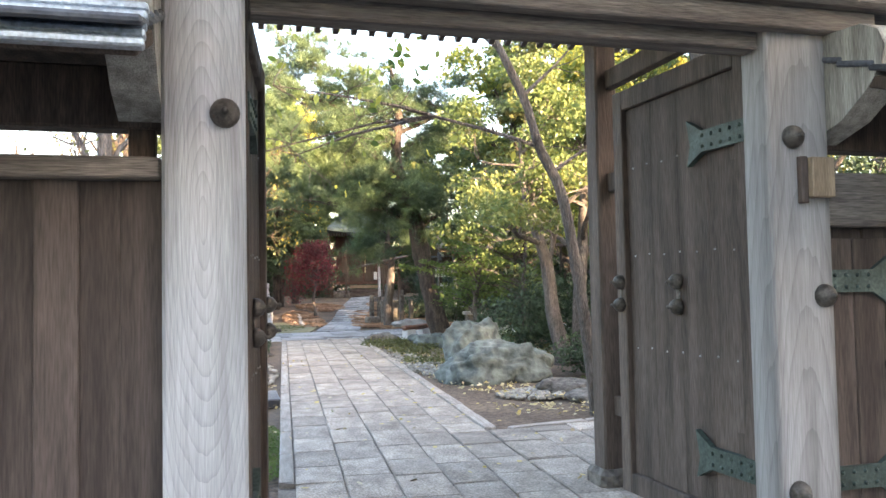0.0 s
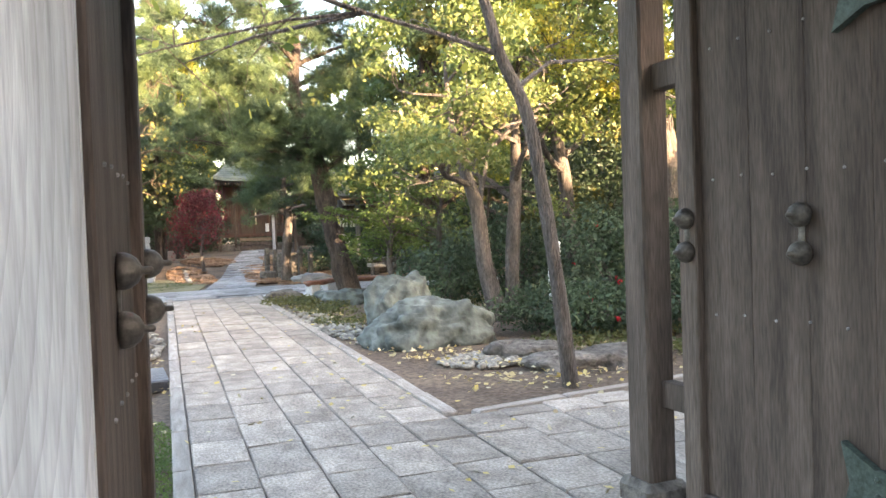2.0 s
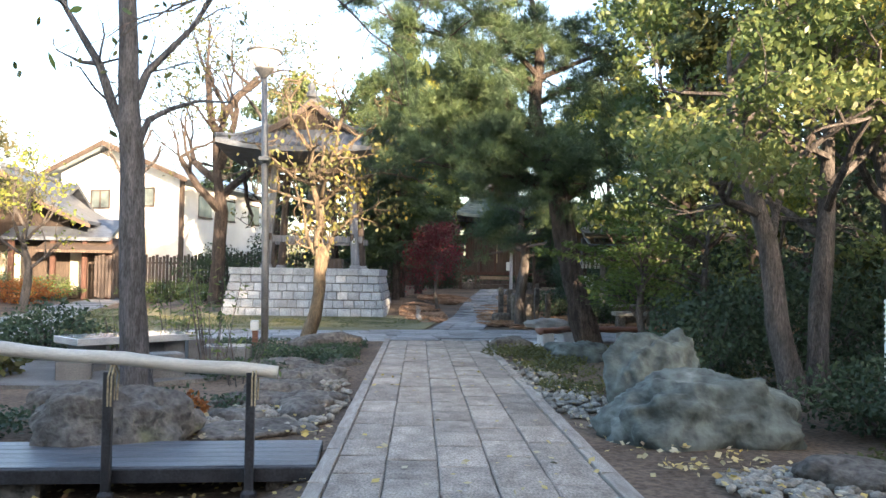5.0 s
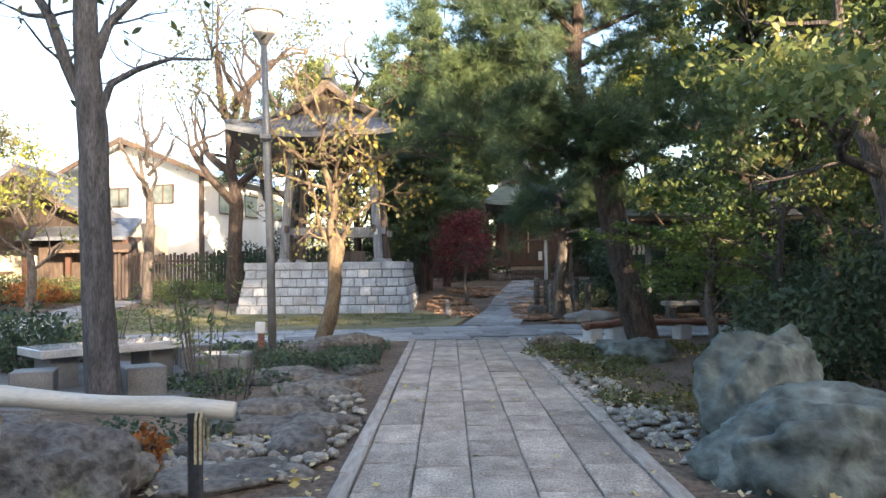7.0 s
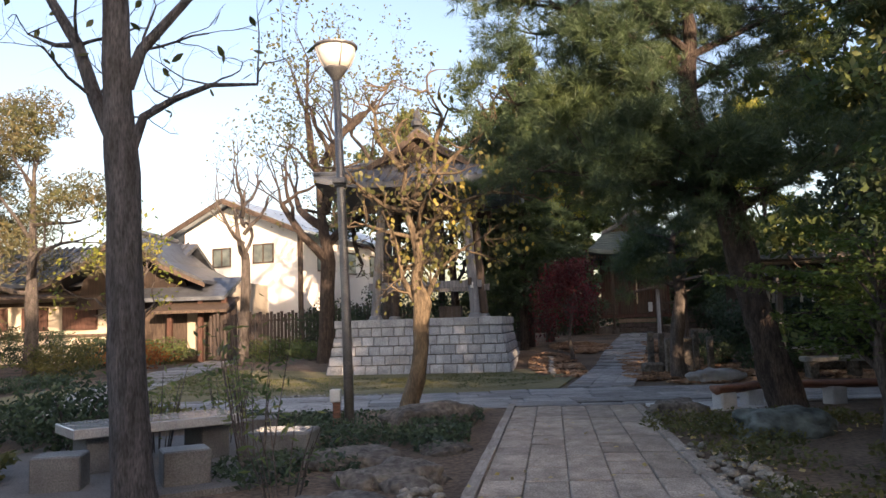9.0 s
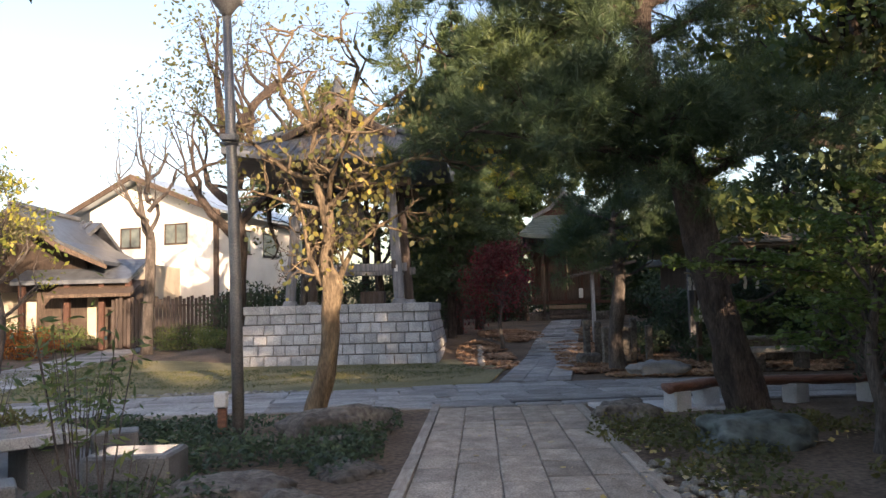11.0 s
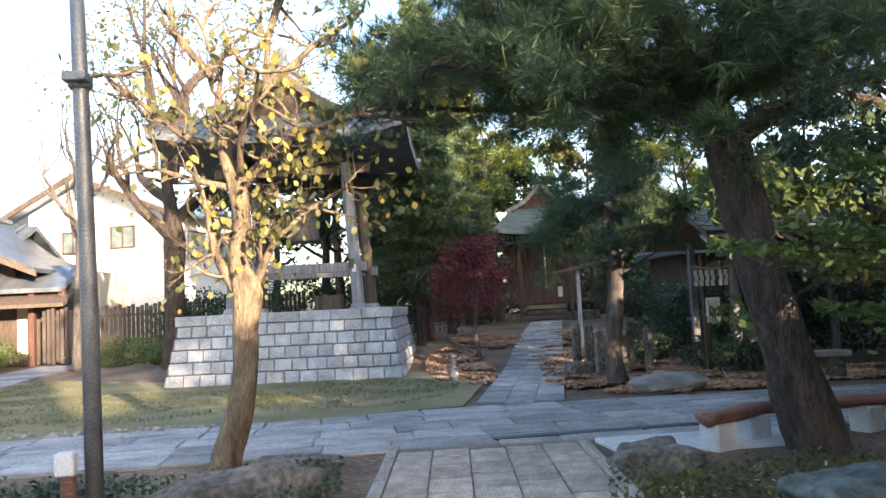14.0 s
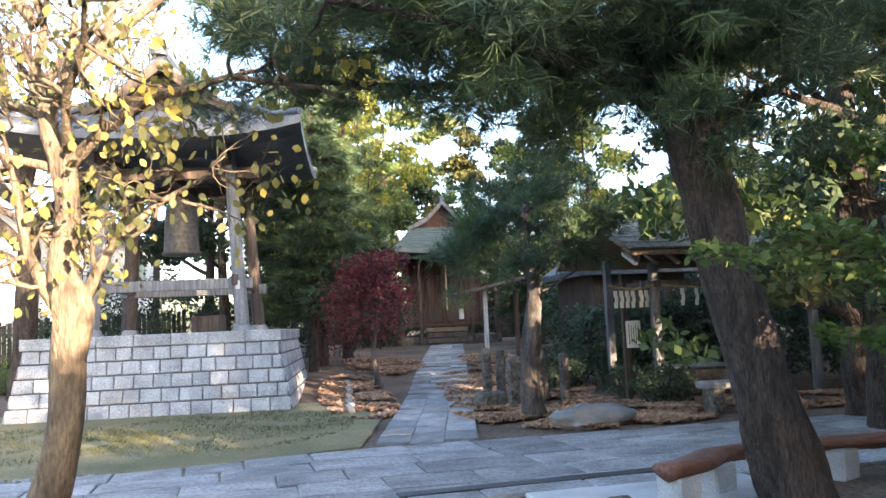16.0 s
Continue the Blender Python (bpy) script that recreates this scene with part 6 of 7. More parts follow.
SHRUBS = [((5.3, 9.4), (0.9, 0.7, 0.30), L_DARK, 3600, 0.065, 5), ((6.4, 9.0), (1.0, 0.8, 0.50), L_DARK, 4200, 0.07, 9), ((4.95, 10.1), (0.75, 0.5, 0.30), L_DARK, 3000, 0.06, 0),
          ((6.6, 10.6), (1.2, 1.0, 0.85), L_DARK, 5600, 0.075, 10), ((7.6, 8.4), (1.0, 0.9, 0.6), L_GREEN, 5200, 0.08, 10), ((5.8, 12.6), (1.1, 0.8, 0.75), L_DARK, 4400, 0.08, 0), ((4.6, 12.8), (0.75, 0.7, 0.55), L_DARK, 3400, 0.07, 0),
          ((7.8, 11.6), (1.3, 1.2, 0.85), L_DARK, 6200, 0.09, 0), ((6.1, 7.6), (0.7, 0.6, 0.26), L_DARK, 2400, 0.06, 4), ((9.4, 9.8), (1.4, 1.4, 1.15), L_GREEN, 5600, 0.10, 4), ((8.6, 14.8), (1.6, 1.6, 1.7), L_DARK, 6000, 0.11, 0),
          ((7.2, 17.6), (1.2, 1.0, 0.7), L_DARK, 3600, 0.09, 0), ((11.2, 16.5), (1.8, 2.0, 2.2), L_DARK, 5600, 0.13, 0), ((11.4, 11.6), (1.6, 1.8, 2.0), L_DARK, 5600, 0.12, 0), ((8.6, 27.4), (1.6, 1.0, 0.9), L_DARK, 3600, 0.11, 0),
          ((6.75, 25.5), (0.4, 0.4, 0.3), L_DARK, 900, 0.07, 0), ((11.8, 21.5), (2.0, 1.8, 1.6), L_DARK, 4600, 0.13, 0), ((11.0, 27.5), (1.8, 1.8, 1.4), L_DARK, 4200, 0.13, 0), ((12.5, 32.0), (2.0, 2.0, 1.8), L_DARK, 4200, 0.14, 0),
          ((-2.4, 36.0), (2.2, 0.9, 1.3), L_DARK, 4600, 0.12, 0), ((0.6, 37.0), (1.8, 0.9, 1.2), L_DARK, 3800, 0.12, 0), ((-5.4, 37.0), (1.6, 0.8, 1.0), L_DARK, 3000, 0.12, 0), ((-5.0, 31.8), (0.9, 0.6, 0.3), L_GREEN, 1800, 0.08, 0), ((-7.5, 36.6), (1.5, 0.8, 0.45), L_GREEN, 2400, 0.1, 0), ((-11.6, 33.5), (1.3, 0.8, 0.45), L_RUST, 2400, 0.09, 0), ((-13.6, 34.5), (1.2, 0.9, 0.55), L_DARK, 2400, 0.1, 0), ((-16.5, 30.5), (1.5, 1.1, 0.7), L_DARK, 3000, 0.1, 0),
          ((-10.3, 24.6), (0.8, 2.4, 0.16), L_DARK, 3000, 0.07, 0), ((-4.2, 12.4), (0.9, 0.8, 0.62), L_DARK, 1900, 0.09, 0), ((-5.8, 14.0), (1.2, 1.0, 0.45), L_GREEN, 2000, 0.09, 0), ((-3.8, 15.6), (0.7, 0.6, 0.4), L_DARK, 1800, 0.08, 0), ((-3.4, 11.2), (0.7, 0.5, 0.35), L_GREEN, 1500, 0.08, 0),
          ((7.7, 28.4), (1.2, 0.8, 0.85), L_DARK, 4200, 0.10, 0), ((9.4, 27.9), (1.4, 0.7, 1.0), L_DARK, 4600, 0.10, 0), ((11.2, 25.2), (1.0, 1.4, 1.3), L_DARK, 4600, 0.11, 0), ((6.4, 27.6), (0.6, 0.5, 0.42), L_DARK, 1800, 0.08, 0),
          ((6.9, 24.3), (0.55, 0.35, 0.3), L_DARK, 1500, 0.07, 0), ((9.9, 36.5), (1.3, 1.2, 1.2), L_DARK, 4200, 0.12, 0), ((4.3, 43.6), (1.2, 0.6, 0.7), L_DARK, 2600, 0.12, 0), ((10.9, 43.4), (1.3, 0.7, 0.9), L_DARK, 2800, 0.12, 0),
          ((-3.95, 13.6), (0.6, 0.5, 0.2), L_OLIVE, 1100, 0.12, 0), ((-4.6, 13.9), (0.6, 0.6, 0.26), L_GREEN, 1300, 0.11, 0), ((-4.7, 16.3), (0.9, 0.7, 0.24), L_DARK, 1500, 0.08, 0), ((-3.7, 17.0), (0.8, 0.5, 0.18), L_OLIVE, 1200, 0.07, 0), ((-6.4, 16.6), (1.0, 0.8, 0.28), L_GREEN, 1500, 0.09, 0), ((-12.0, 29.6), (1.2, 0.8, 0.5), L_OLIVE, 2400, 0.1, 0), ((-14.6, 28.6), (1.3, 0.9, 0.6), L_GREEN, 2600, 0.1, 0), ((-15.6, 34.0), (1.6, 0.5, 0.8), L_DARK, 5200, 0.08, 0), ((-18.4, 34.2), (1.6, 0.5, 0.85), L_DARK, 5200, 0.08, 0), ((-12.4, 37.4), (1.5, 0.6, 0.5), L_GREEN, 2600, 0.1, 0), ((-14.8, 37.6), (1.3, 0.6, 0.6), L_OLIVE, 2600, 0.1, 0)]
for i, (c, r, m, n, s, fl) in enumerate(SHRUBS):
    shrub("shrub", {L_DARK: "dense dark evergreen shrub", L_GREEN: "glossy green evergreen shrub", L_RUST: "rust-red autumn shrub", L_OLIVE: "loose olive-green shrub"}[m] + (" with red blooms" if fl else " in the garden bed"), c, r, m, 200 + i, n, s, 0.22, fl)


def wispy_shrub(c, h, seed, n, mat=L_GREEN):
    """Thin upright stems with feathery sparse leaves."""
    rng = np.random.default_rng(seed)
    t = thing("bamboo_shrub", "thin upright shrub with sparse feathery leaves", "shrub", "shrubs")
    g, cs = Geo(), []
    for i in range(12):
        a, s = rng.random() * 6.28, rng.uniform(0.5, 1.0)
        e = Vector((c[0] + 0.4 * s * math.cos(a), c[1] + 0.4 * s * math.sin(a), h * s))
        b = Vector((c[0] + 0.12 * math.cos(a), c[1] + 0.12 * math.sin(a), -0.05))
        g.tube([b, b.lerp(e, 0.5) + Vector((0, 0, 0.05)), e], [0.008, 0.006, 0.003], 4, cap=False)
        for k in range(n // 12):
            f = rng.uniform(0.45, 1.0)
            cs.append(tuple(b.lerp(e, f) + Vector(rng.normal(size=3)) * 0.12))
    part("stemwork", g, BARK, t)
    part("foliage", leaf_mesh("foliage", np.array(cs), 0.10, mat, rng, 0.28, 0.1, 0.3), mat, t)


shrub("fern", "small rust-orange fern by the footbridge rocks", (-0.78, 10.6), (0.16, 0.14, 0.13), L_RUST, 299, 260, 0.07, 0.2)
wispy_shrub((-2.15, 15.9), 1.25, 301, 260)
wispy_shrub((-2.7, 15.3), 0.95, 302, 200)
wispy_shrub((-1.22, 13.95), 1.4, 303, 240)
wispy_shrub((-0.75, 13.1), 0.65, 304, 50)


def cover(name, label, patches, mat, size, seed, per, zlo=0.0, zhi=0.12, flat=0.3, aspect=0.5, category="ground cover"):
    """Leaves over patches of ground: each patch is (x, y, rx, ry)."""
    rng = np.random.default_rng(seed)
    cs = []
    for x, y, rx, ry in patches:
        n = int(per * rx * ry * 3.14)
        a, r = rng.random(n) * 6.283, np.sqrt(rng.random(n))
        px, py = x + rx * r * np.cos(a), y + ry * r * np.sin(a)
        f = np.sin(px * 4.1 + 2 * np.sin(py * 2.3)) + np.sin(py * 3.7 + 1.5 * np.sin(px * 1.9))
        ok = f > -0.9
        px, py = px[ok], py[ok]
        pz = np.array([rise(u, v) for u, v in zip(px, py)]) + rng.uniform(zlo, zhi, len(px))
        cs.append(np.stack([px, py, pz], axis=1))
    ob = new(name, leaf_mesh(name, np.concatenate(cs), size, mat, rng, aspect, 0.0, flat))
    return tagged(ob, label, category, kind="stuff")


cover("ground_cover", "low dark ivy and creeping leaves in the beds", [(-0.6, 15.9, 1.1, 0.9), (-1.6, 17.2, 1.3, 0.7), (0.1, 17.4, 0.6, 0.8), (-2.6, 17.6, 1.2, 0.5), (-1.0, 13.9, 0.7, 0.6), (0.2, 16.0, 0.4, 1.2), (-2.4, 10.4, 0.6, 0.4), (-0.9, 11.6, 0.5, 0.5)], L_DARK, 0.06, 401, 900, 0.0, 0.14)
cover("ground_cover", "low creeping leaves round the rocks and shrubs", [(4.9, 8.9, 1.3, 0.6), (6.4, 7.8, 1.4, 0.6), (3.4, 12.6, 0.8, 0.8), (3.3, 14.8, 0.6, 1.2), (4.3, 16.8, 1.1, 0.6), (5.8, 16.6, 1.2, 0.7), (3.0, 16.4, 0.5, 0.9), (5.2, 14.0, 1.2, 0.9)], L_OLIVE, 0.06, 402, 600, 0.0, 0.10)
cover("leaf_litter", "brown fallen leaves lying thick by the approach", [(5.2, 24.5, 1.6, 2.4), (5.6, 28.5, 1.5, 2.6), (2.4, 28.0, 0.7, 3.4), (4.9, 26.0, 1.0, 3.0), (6.8, 33.0, 1.2, 3.0), (3.6, 33.5, 1.0, 2.6), (8.5, 23.6, 2.4, 1.0), (5.6, 22.6, 1.2, 0.5), (10.5, 22.5, 1.5, 1.0)], L_LITTER, 0.10, 403, 1300, 0.0, 0.02, 0.85, 0.6, "fallen leaves")
cover("fallen_leaves", "pale and yellow fallen leaves on the soil", [(3.3, 7.9, 0.9, 1.0), (3.3, 8.3, 1.0, 1.1), (4.4, 7.5, 1.4, 0.7), (3.0, 10.8, 0.6, 2.2), (2.9, 13.5, 0.5, 2.2), (-0.6, 9.0, 1.0, 0.8), (-0.3, 10.4, 0.7, 1.2), (-0.6, 7.2, 0.8, 0.8), (4.0, 16.4, 1.2, 0.8), (5.5, 8.2, 1.6, 0.8)], L_FALLEN, 0.058, 404, 62, 0.0, 0.025, 0.8, 0.7, "fallen leaves")
cover("fallen_leaves", "yellow leaves scattered on the paving", [(1.3, 6.5, 1.3, 3.5), (1.6, 12.0, 1.0, 6.0), (3.6, 5.8, 1.5, 0.9)], L_FALLEN, 0.058, 405, 7.0, 0.012, 0.03, 0.85, 0.7, "fallen leaves")
cover("grass_tufts", "short dry grass of the lawn", [(-4.5, 24.0, 4.0, 2.4), (0.2, 24.5, 1.9, 2.3), (-7.2, 27.5, 1.6, 2.6)], L_OLIVE, 0.05, 406, 420, 0.0, 0.03, -0.6, 0.18, "grass")
cover("moss_patch", "bright moss beside the kerb", [(-0.05, 7.0, 0.28, 0.9), (-0.1, 6.0, 0.3, 0.7)], L_MAPLE, 0.02, 407, 6000, 0.0, 0.012, 0.2, 0.6, "moss")

# ---- rocks ----


def axis_at(y):
    """The first joint of the main path."""
    return 0.77 + 0.0685 * (y - 8.79)


rock((3.30, 9.98, -0.06), (0.85, 0.42, 0.60), 21, ROCK, "large blue-green veined boulder beside the path", -6, level=5)
rock((3.28, 10.85, -0.06), (0.56, 0.36, 0.86), 22, ROCK, "upright blue-green boulder behind the larger one", 20, level=5)
rock((4.1, 7.75, -0.06), (0.75, 0.32, 0.22), 3, ROCK_GREY, "low flat grey stone in the bed", -8)
rock((3.72, 8.55, -0.06), (0.42, 0.22, 0.22), 4, ROCK_GREY, "low grey edging stone in the bed", -35)
rock((-1.16, 10.0, -0.08), (0.62, 0.38, 0.50), 5, ROCK_GREY, "squat grey boulder behind the footbridge", 5, level=5)
rock((-0.2, 12.4, -0.06), (0.42, 0.24, 0.2), 6, ROCK_GREY, "flat brown-grey stone in the dry bed", 10)
rock((-0.35, 11.7, -0.06), (0.5, 0.22, 0.16), 7, ROCK_GREY, "flat brown-grey stone in the dry bed", -10)
rock((0.1, 13.6, -0.06), (0.4, 0.26, 0.2), 8, ROCK_GREY, "flat brown-grey stone in the dry bed", 25)
rock((-0.45, 14.4, -0.06), (0.5, 0.3, 0.2), 9, ROCK_GREY, "flat brown-grey stone in the dry bed", 0)
rock((0.0, 17.0, -0.06), (0.62, 0.34, 0.36), 10, ROCK_GREY, "rounded mossy stone before the crooked tree", 5)
rock((-0.25, 10.4, -0.08), (0.5, 0.3, 0.14), 11, ROCK_GREY, "flat brown-grey stone in the dry bed", 30)
rock((3.2, 17.6, -0.06), (0.42, 0.24, 0.26), 12, ROCK_GREY, "rounded dark stone at the path's end", 10)
rock((3.9, 15.9, -0.06), (0.6, 0.4, 0.32), 13, ROCK, "low blue-grey stone in the bed", 10)
rock((5.0, 22.5, -0.05), (0.58, 0.24, 0.32), 14, GRANITE_CUT, "low grey block of stone among fallen leaves", 3)
rock((-0.6, 6.7, -0.05), (0.4, 0.3, 0.18), 15, ROCK_GREY, "low grey stone by the kerb", 30)
rock((-0.9, 5.6, -0.05), (0.45, 0.3, 0.2), 16, ROCK_GREY, "low grey stone by the kerb", 70)
rock((0.2, 18.5, -0.06), (0.45, 0.2, 0.14), 17, ROCK_GREY, "flat stone at the path's end", 0)
rock((-1.9, 11.2, -0.06), (0.4, 0.3, 0.3), 18, ROCK_GREY, "grey stone behind the footbridge", 40)

rs = random.Random(4)
for i in range(22):
    y = 10.5 + i * 0.3 + rs.uniform(-0.1, 0.1)
    x = axis_at(y) - 0.75 - rs.uniform(0.0, 0.75)
    rock((x, y, -0.07), (rs.uniform(0.16, 0.36), rs.uniform(0.12, 0.24), rs.uniform(0.10, 0.20)), 30 + i, ROCK_GREY, "flat natural stone set in the dry stream bed", rs.uniform(-40, 40), level=3, group="dry stream stones")


def pebbles():
    rng = np.random.default_rng(77)
    g = Geo()
    bm = bmesh.new()
    bmesh.ops.create_icosphere(bm, subdivisions=1, radius=1.0)
    base_v = [v.co.copy() for v in bm.verts]
    base_f = [tuple(v.index for v in f.verts) for f in bm.faces]
    bm.free()
    spots = [(3.35, 8.55, 0.55, 0.42, 170), (2.75, 12.6, 0.35, 2.6, 300), (-0.2, 10.9, 0.5, 0.7, 170), (0.3, 12.2, 0.2, 1.4, 60), (-2.2, 21.3, 1.6, 0.16, 130)]
    for x, y, rx, ry, n in spots:
        for i in range(n):
            a, r = rng.random() * 6.283, math.sqrt(rng.random())
            c = Vector((x + rx * r * math.cos(a), y + ry * r * math.sin(a), 0.0))
            s = Vector(rng.uniform(0.025, 0.07, 3))
            s.z *= 0.6
            m = Matrix.Rotation(rng.random() * 6.28, 3, "Z")
            g.add([c + m @ Vector((v.x * s.x, v.y * s.y, v.z * s.z)) * (1 + 0.1 * rng.normal()) for v in base_v], base_f)
    ob = part("pebbles", g, PEBBLE, smooth=True)
    tagged(ob, "pale rounded pebbles strewn in the dry beds", "pebbles", kind="stuff")


pebbles()

# ---- garden things ----
bridge = thing("footbridge", "low dark plank footbridge with a bamboo handrail", "footbridge")
for i in range(6):
    part("plank", Geo().box((-1.55, 9.12 + i * 0.125, 0.015), (3.8, 0.122, 0.04), 0.004), DECK, bridge)
part("edge_beam", Geo().box((-1.55, 9.045, -0.02), (3.8, 0.03, 0.09), 0.006), DECK_DARK, bridge)
part("edge_beam", Geo().box((-1.55, 9.825, -0.02), (3.8, 0.03, 0.09), 0.006), DECK_DARK, bridge)
for x in (0.18, -1.5, -3.1):
    part("support_stone", Geo().box((x, 9.45, -0.12), (0.3, 0.7, 0.14), 0.02), ROCK_GREY, bridge)
for i, x in enumerate((-0.06, -0.92, -1.75, -2.6)):
    p = part("rail_post", Geo().box((x, 9.00, 0.23), (0.055, 0.05, 0.80), 0.006), DECK_DARK, bridge)
    part("foot", Geo().lathe((x, 9.00, -0.15), [(0.05, 0), (0.05, 0.03), (0.03, 0.05)], 10), DECK_DARK, p)
    g = Geo()
    for k in range(2):
        g.tube([(x + 0.015 + 0.02 * k, 8.94, 0.425), (x + 0.015 + 0.02 * k, 8.94, 0.60), (x + 0.012 + 0.02 * k, 9.02, 0.678), (x + 0.015 + 0.02 * k, 9.09, 0.61), (x + 0.015 + 0.02 * k, 9.06, 0.445)], 0.006, 5)
    part("lashing", g, STRAW, p, "rope lashing")
g = Geo()
pts, rad = [], []
for i in range(41):
    x = 0.10 - i * 0.085
    nod = 1.0 + (0.09 if i % 8 == 3 else 0.0)
    pts.append((x, 9.015, 0.622 + 0.012 * i * 0.6 + 0.006 * math.sin(i * 0.7)))
    rad.append(0.041 * nod)
g.tube(pts, rad, 14)
part("handrail", g, BAMBOO, bridge, "thick grey bamboo pole", True)

sheet("table_paving", [(-4.1, 12.9), (-2.2, 12.75), (-1.1, 13.5), (-0.95, 15.1), (-2.2, 16.6), (-4.2, 16.2)], GRAVEL, "grey gravelled paving round the stone table", "pavement", 0.006, 0.8)
table = thing("stone_table", "long polished granite garden table on block legs", "table")
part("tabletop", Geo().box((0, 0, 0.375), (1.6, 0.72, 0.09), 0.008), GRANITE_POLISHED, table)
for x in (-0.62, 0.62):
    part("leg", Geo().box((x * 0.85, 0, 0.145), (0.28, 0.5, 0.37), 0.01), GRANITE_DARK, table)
table.matrix_world = pose(-2.44, 14.62, 0, 0, 0, 42)
stools = None
for x, y, a, tone in ((-2.68, 13.42, 15, 0), (-1.72, 13.62, 30, 0), (-1.75, 15.75, 20, 0)):
    if stools is None:
        stools = thing("stone_stool", "square cut granite block stool by the table", "stool", "stools round the table")
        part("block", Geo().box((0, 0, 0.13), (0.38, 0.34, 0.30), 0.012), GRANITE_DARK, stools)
        stools.matrix_world = pose(x, y, 0, 0, 0, a)
    else:
        copy_thing(stools, pose(x, y, 0, 0, 0, a))
trough = thing("stone_trough", "square stone planter with a shining top", "planter")
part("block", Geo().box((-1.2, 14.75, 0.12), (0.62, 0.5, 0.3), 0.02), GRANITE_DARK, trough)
# no water here: a thin pale glossy plate gives the top its shine
part("water", Geo().box((-1.2, 14.75, 0.272), (0.5, 0.38, 0.01), 0.002), GRANITE_POLISHED, trough, "pale glossy plate for the shine")

lamp = thing("garden_lamp", "tall grey lamp post with a flared frosted lantern", "street lamp")
LX, LY = -0.97, 16.95
part("pole", Geo().tube([(LX, LY, -0.05), (LX - 0.02, LY, 1.5), (LX - 0.06, LY, 3.1), (LX - 0.10, LY, 4.55)], [0.062, 0.06, 0.056, 0.045], 14), LAMP_STEEL, lamp, smooth=True)
part("collar", Geo().lathe((LX - 0.06, LY, 3.03), [(0.07, 0), (0.085, 0.02), (0.085, 0.10), (0.07, 0.12)], 14), LAMP_STEEL, lamp)
part("sensor_box", Geo().box((LX - 0.06, LY - 0.08, 3.10), (0.17, 0.1, 0.07), 0.01), LAMP_STEEL, lamp)
TX = LX - 0.10
part("neck", Geo().lathe((TX, LY, 4.42), [(0.045, 0), (0.06, 0.04), (0.10, 0.10), (0.15, 0.16), (0.16, 0.18)], 16), LAMP_STEEL, lamp, smooth=True)
part("lantern", Geo().lathe((TX, LY, 4.60), [(0.15, 0), (0.19, 0.06), (0.235, 0.16), (0.26, 0.26)], 20), LAMP_GLASS, lamp, "frosted bowl", True)
part("rim", Geo().lathe((TX, LY, 4.86), [(0.27, 0), (0.29, 0.015), (0.29, 0.035), (0.2, 0.06), (0.05, 0.075)], 20), LAMP_STEEL, lamp)
for k in range(4):
    a = k * math.pi / 2 + 0.5
    part("rib", Geo().tube([(TX + r * math.cos(a), LY + r * math.sin(a), 4.60 + h) for r, h in ((0.16, 0), (0.2, 0.06), (0.245, 0.16), (0.272, 0.27))], 0.009, 6), LAMP_STEEL, lamp)
lbox = thing("power_box", "small white outlet box on a rusty stake", "outlet box")
part("stake", Geo().box((-1.11, 16.85, 0.14), (0.09, 0.06, 0.4), 0.008), BENCH_WOOD, lbox)
part("box", Geo().box((-1.12, 16.84, 0.40), (0.13, 0.1, 0.16), 0.012), CONCRETE, lbox)
far_lamp = copy_thing(lamp, pose(9.57, -3.75, 0))
far_lamp["label"] = "grey lamp post beyond the shrubs"

pipe = thing("bollard_lamp", "short white bollard lamp with a louvred head among shrubs", "bollard lamp")
part("shaft", Geo().lathe((5.28, 10.45, 0.0), [(0.085, 0.0), (0.085, 0.70), (0.08, 0.72)], 18), WHITE_PAINT, pipe, smooth=True)
part("lens", Geo().lathe((5.28, 10.45, 0.70), [(0.079, 0.0), (0.079, 0.36)], 16), LAMP_GLASS, pipe, "frosted inner lens", True)
for i in range(6):
    part("louvre", Geo().lathe((5.28, 10.45, 0.735 + 0.055 * i), [(0.070, 0.03), (0.087, 0.0), (0.087, 0.008), (0.074, 0.036)], 18), WHITE_PAINT, pipe)
part("cap", Geo().lathe((5.28, 10.45, 1.055), [(0.087, 0.0), (0.087, 0.03), (0.06, 0.045)], 18), WHITE_PAINT, pipe)
part("label", Geo().box((5.24, 10.364, 0.50), (0.04, 0.004, 0.06), 0.001), INK, pipe)

bench = thing("log_bench", "curved red-brown log bench on concrete blocks", "bench")
bp = [(3.80, 18.05, 0.27), (4.12, 18.2, 0.27), (4.5, 18.5, 0.275), (5.2, 18.62, 0.27), (5.9, 18.6, 0.27), (6.7, 18.5, 0.27)]
g = trunk_tube(bp, [0.12, 0.13, 0.125, 0.12, 0.12, 0.11], 0.25, 10)
g.v = [(x, y, 0.27 + (z - 0.27) * (0.4 if z > 0.27 else 0.6)) for x, y, z in g.v]
part("seat", g, BENCH_WOOD, bench, smooth=True)
for x, y in ((3.95, 18.14), (4.4, 18.44), (5.6, 18.62), (6.5, 18.53)):
    part("support", Geo().box((x, y, 0.09), (0.26, 0.22, 0.26), 0.02, 25), CONCRETE, bench)
mon = thing("stone_marker", "grey stone slab standing behind the small pine", "stone marker")
part("slab", Geo().box((4.95, 25.2, 0.38), (0.6, 0.16, 0.8), 0.03), ROCK_GREY, mon)
part("foot", Geo().box((4.4, 25.4, 0.08), (0.5, 0.3, 0.3), 0.05), ROCK_GREY, mon)
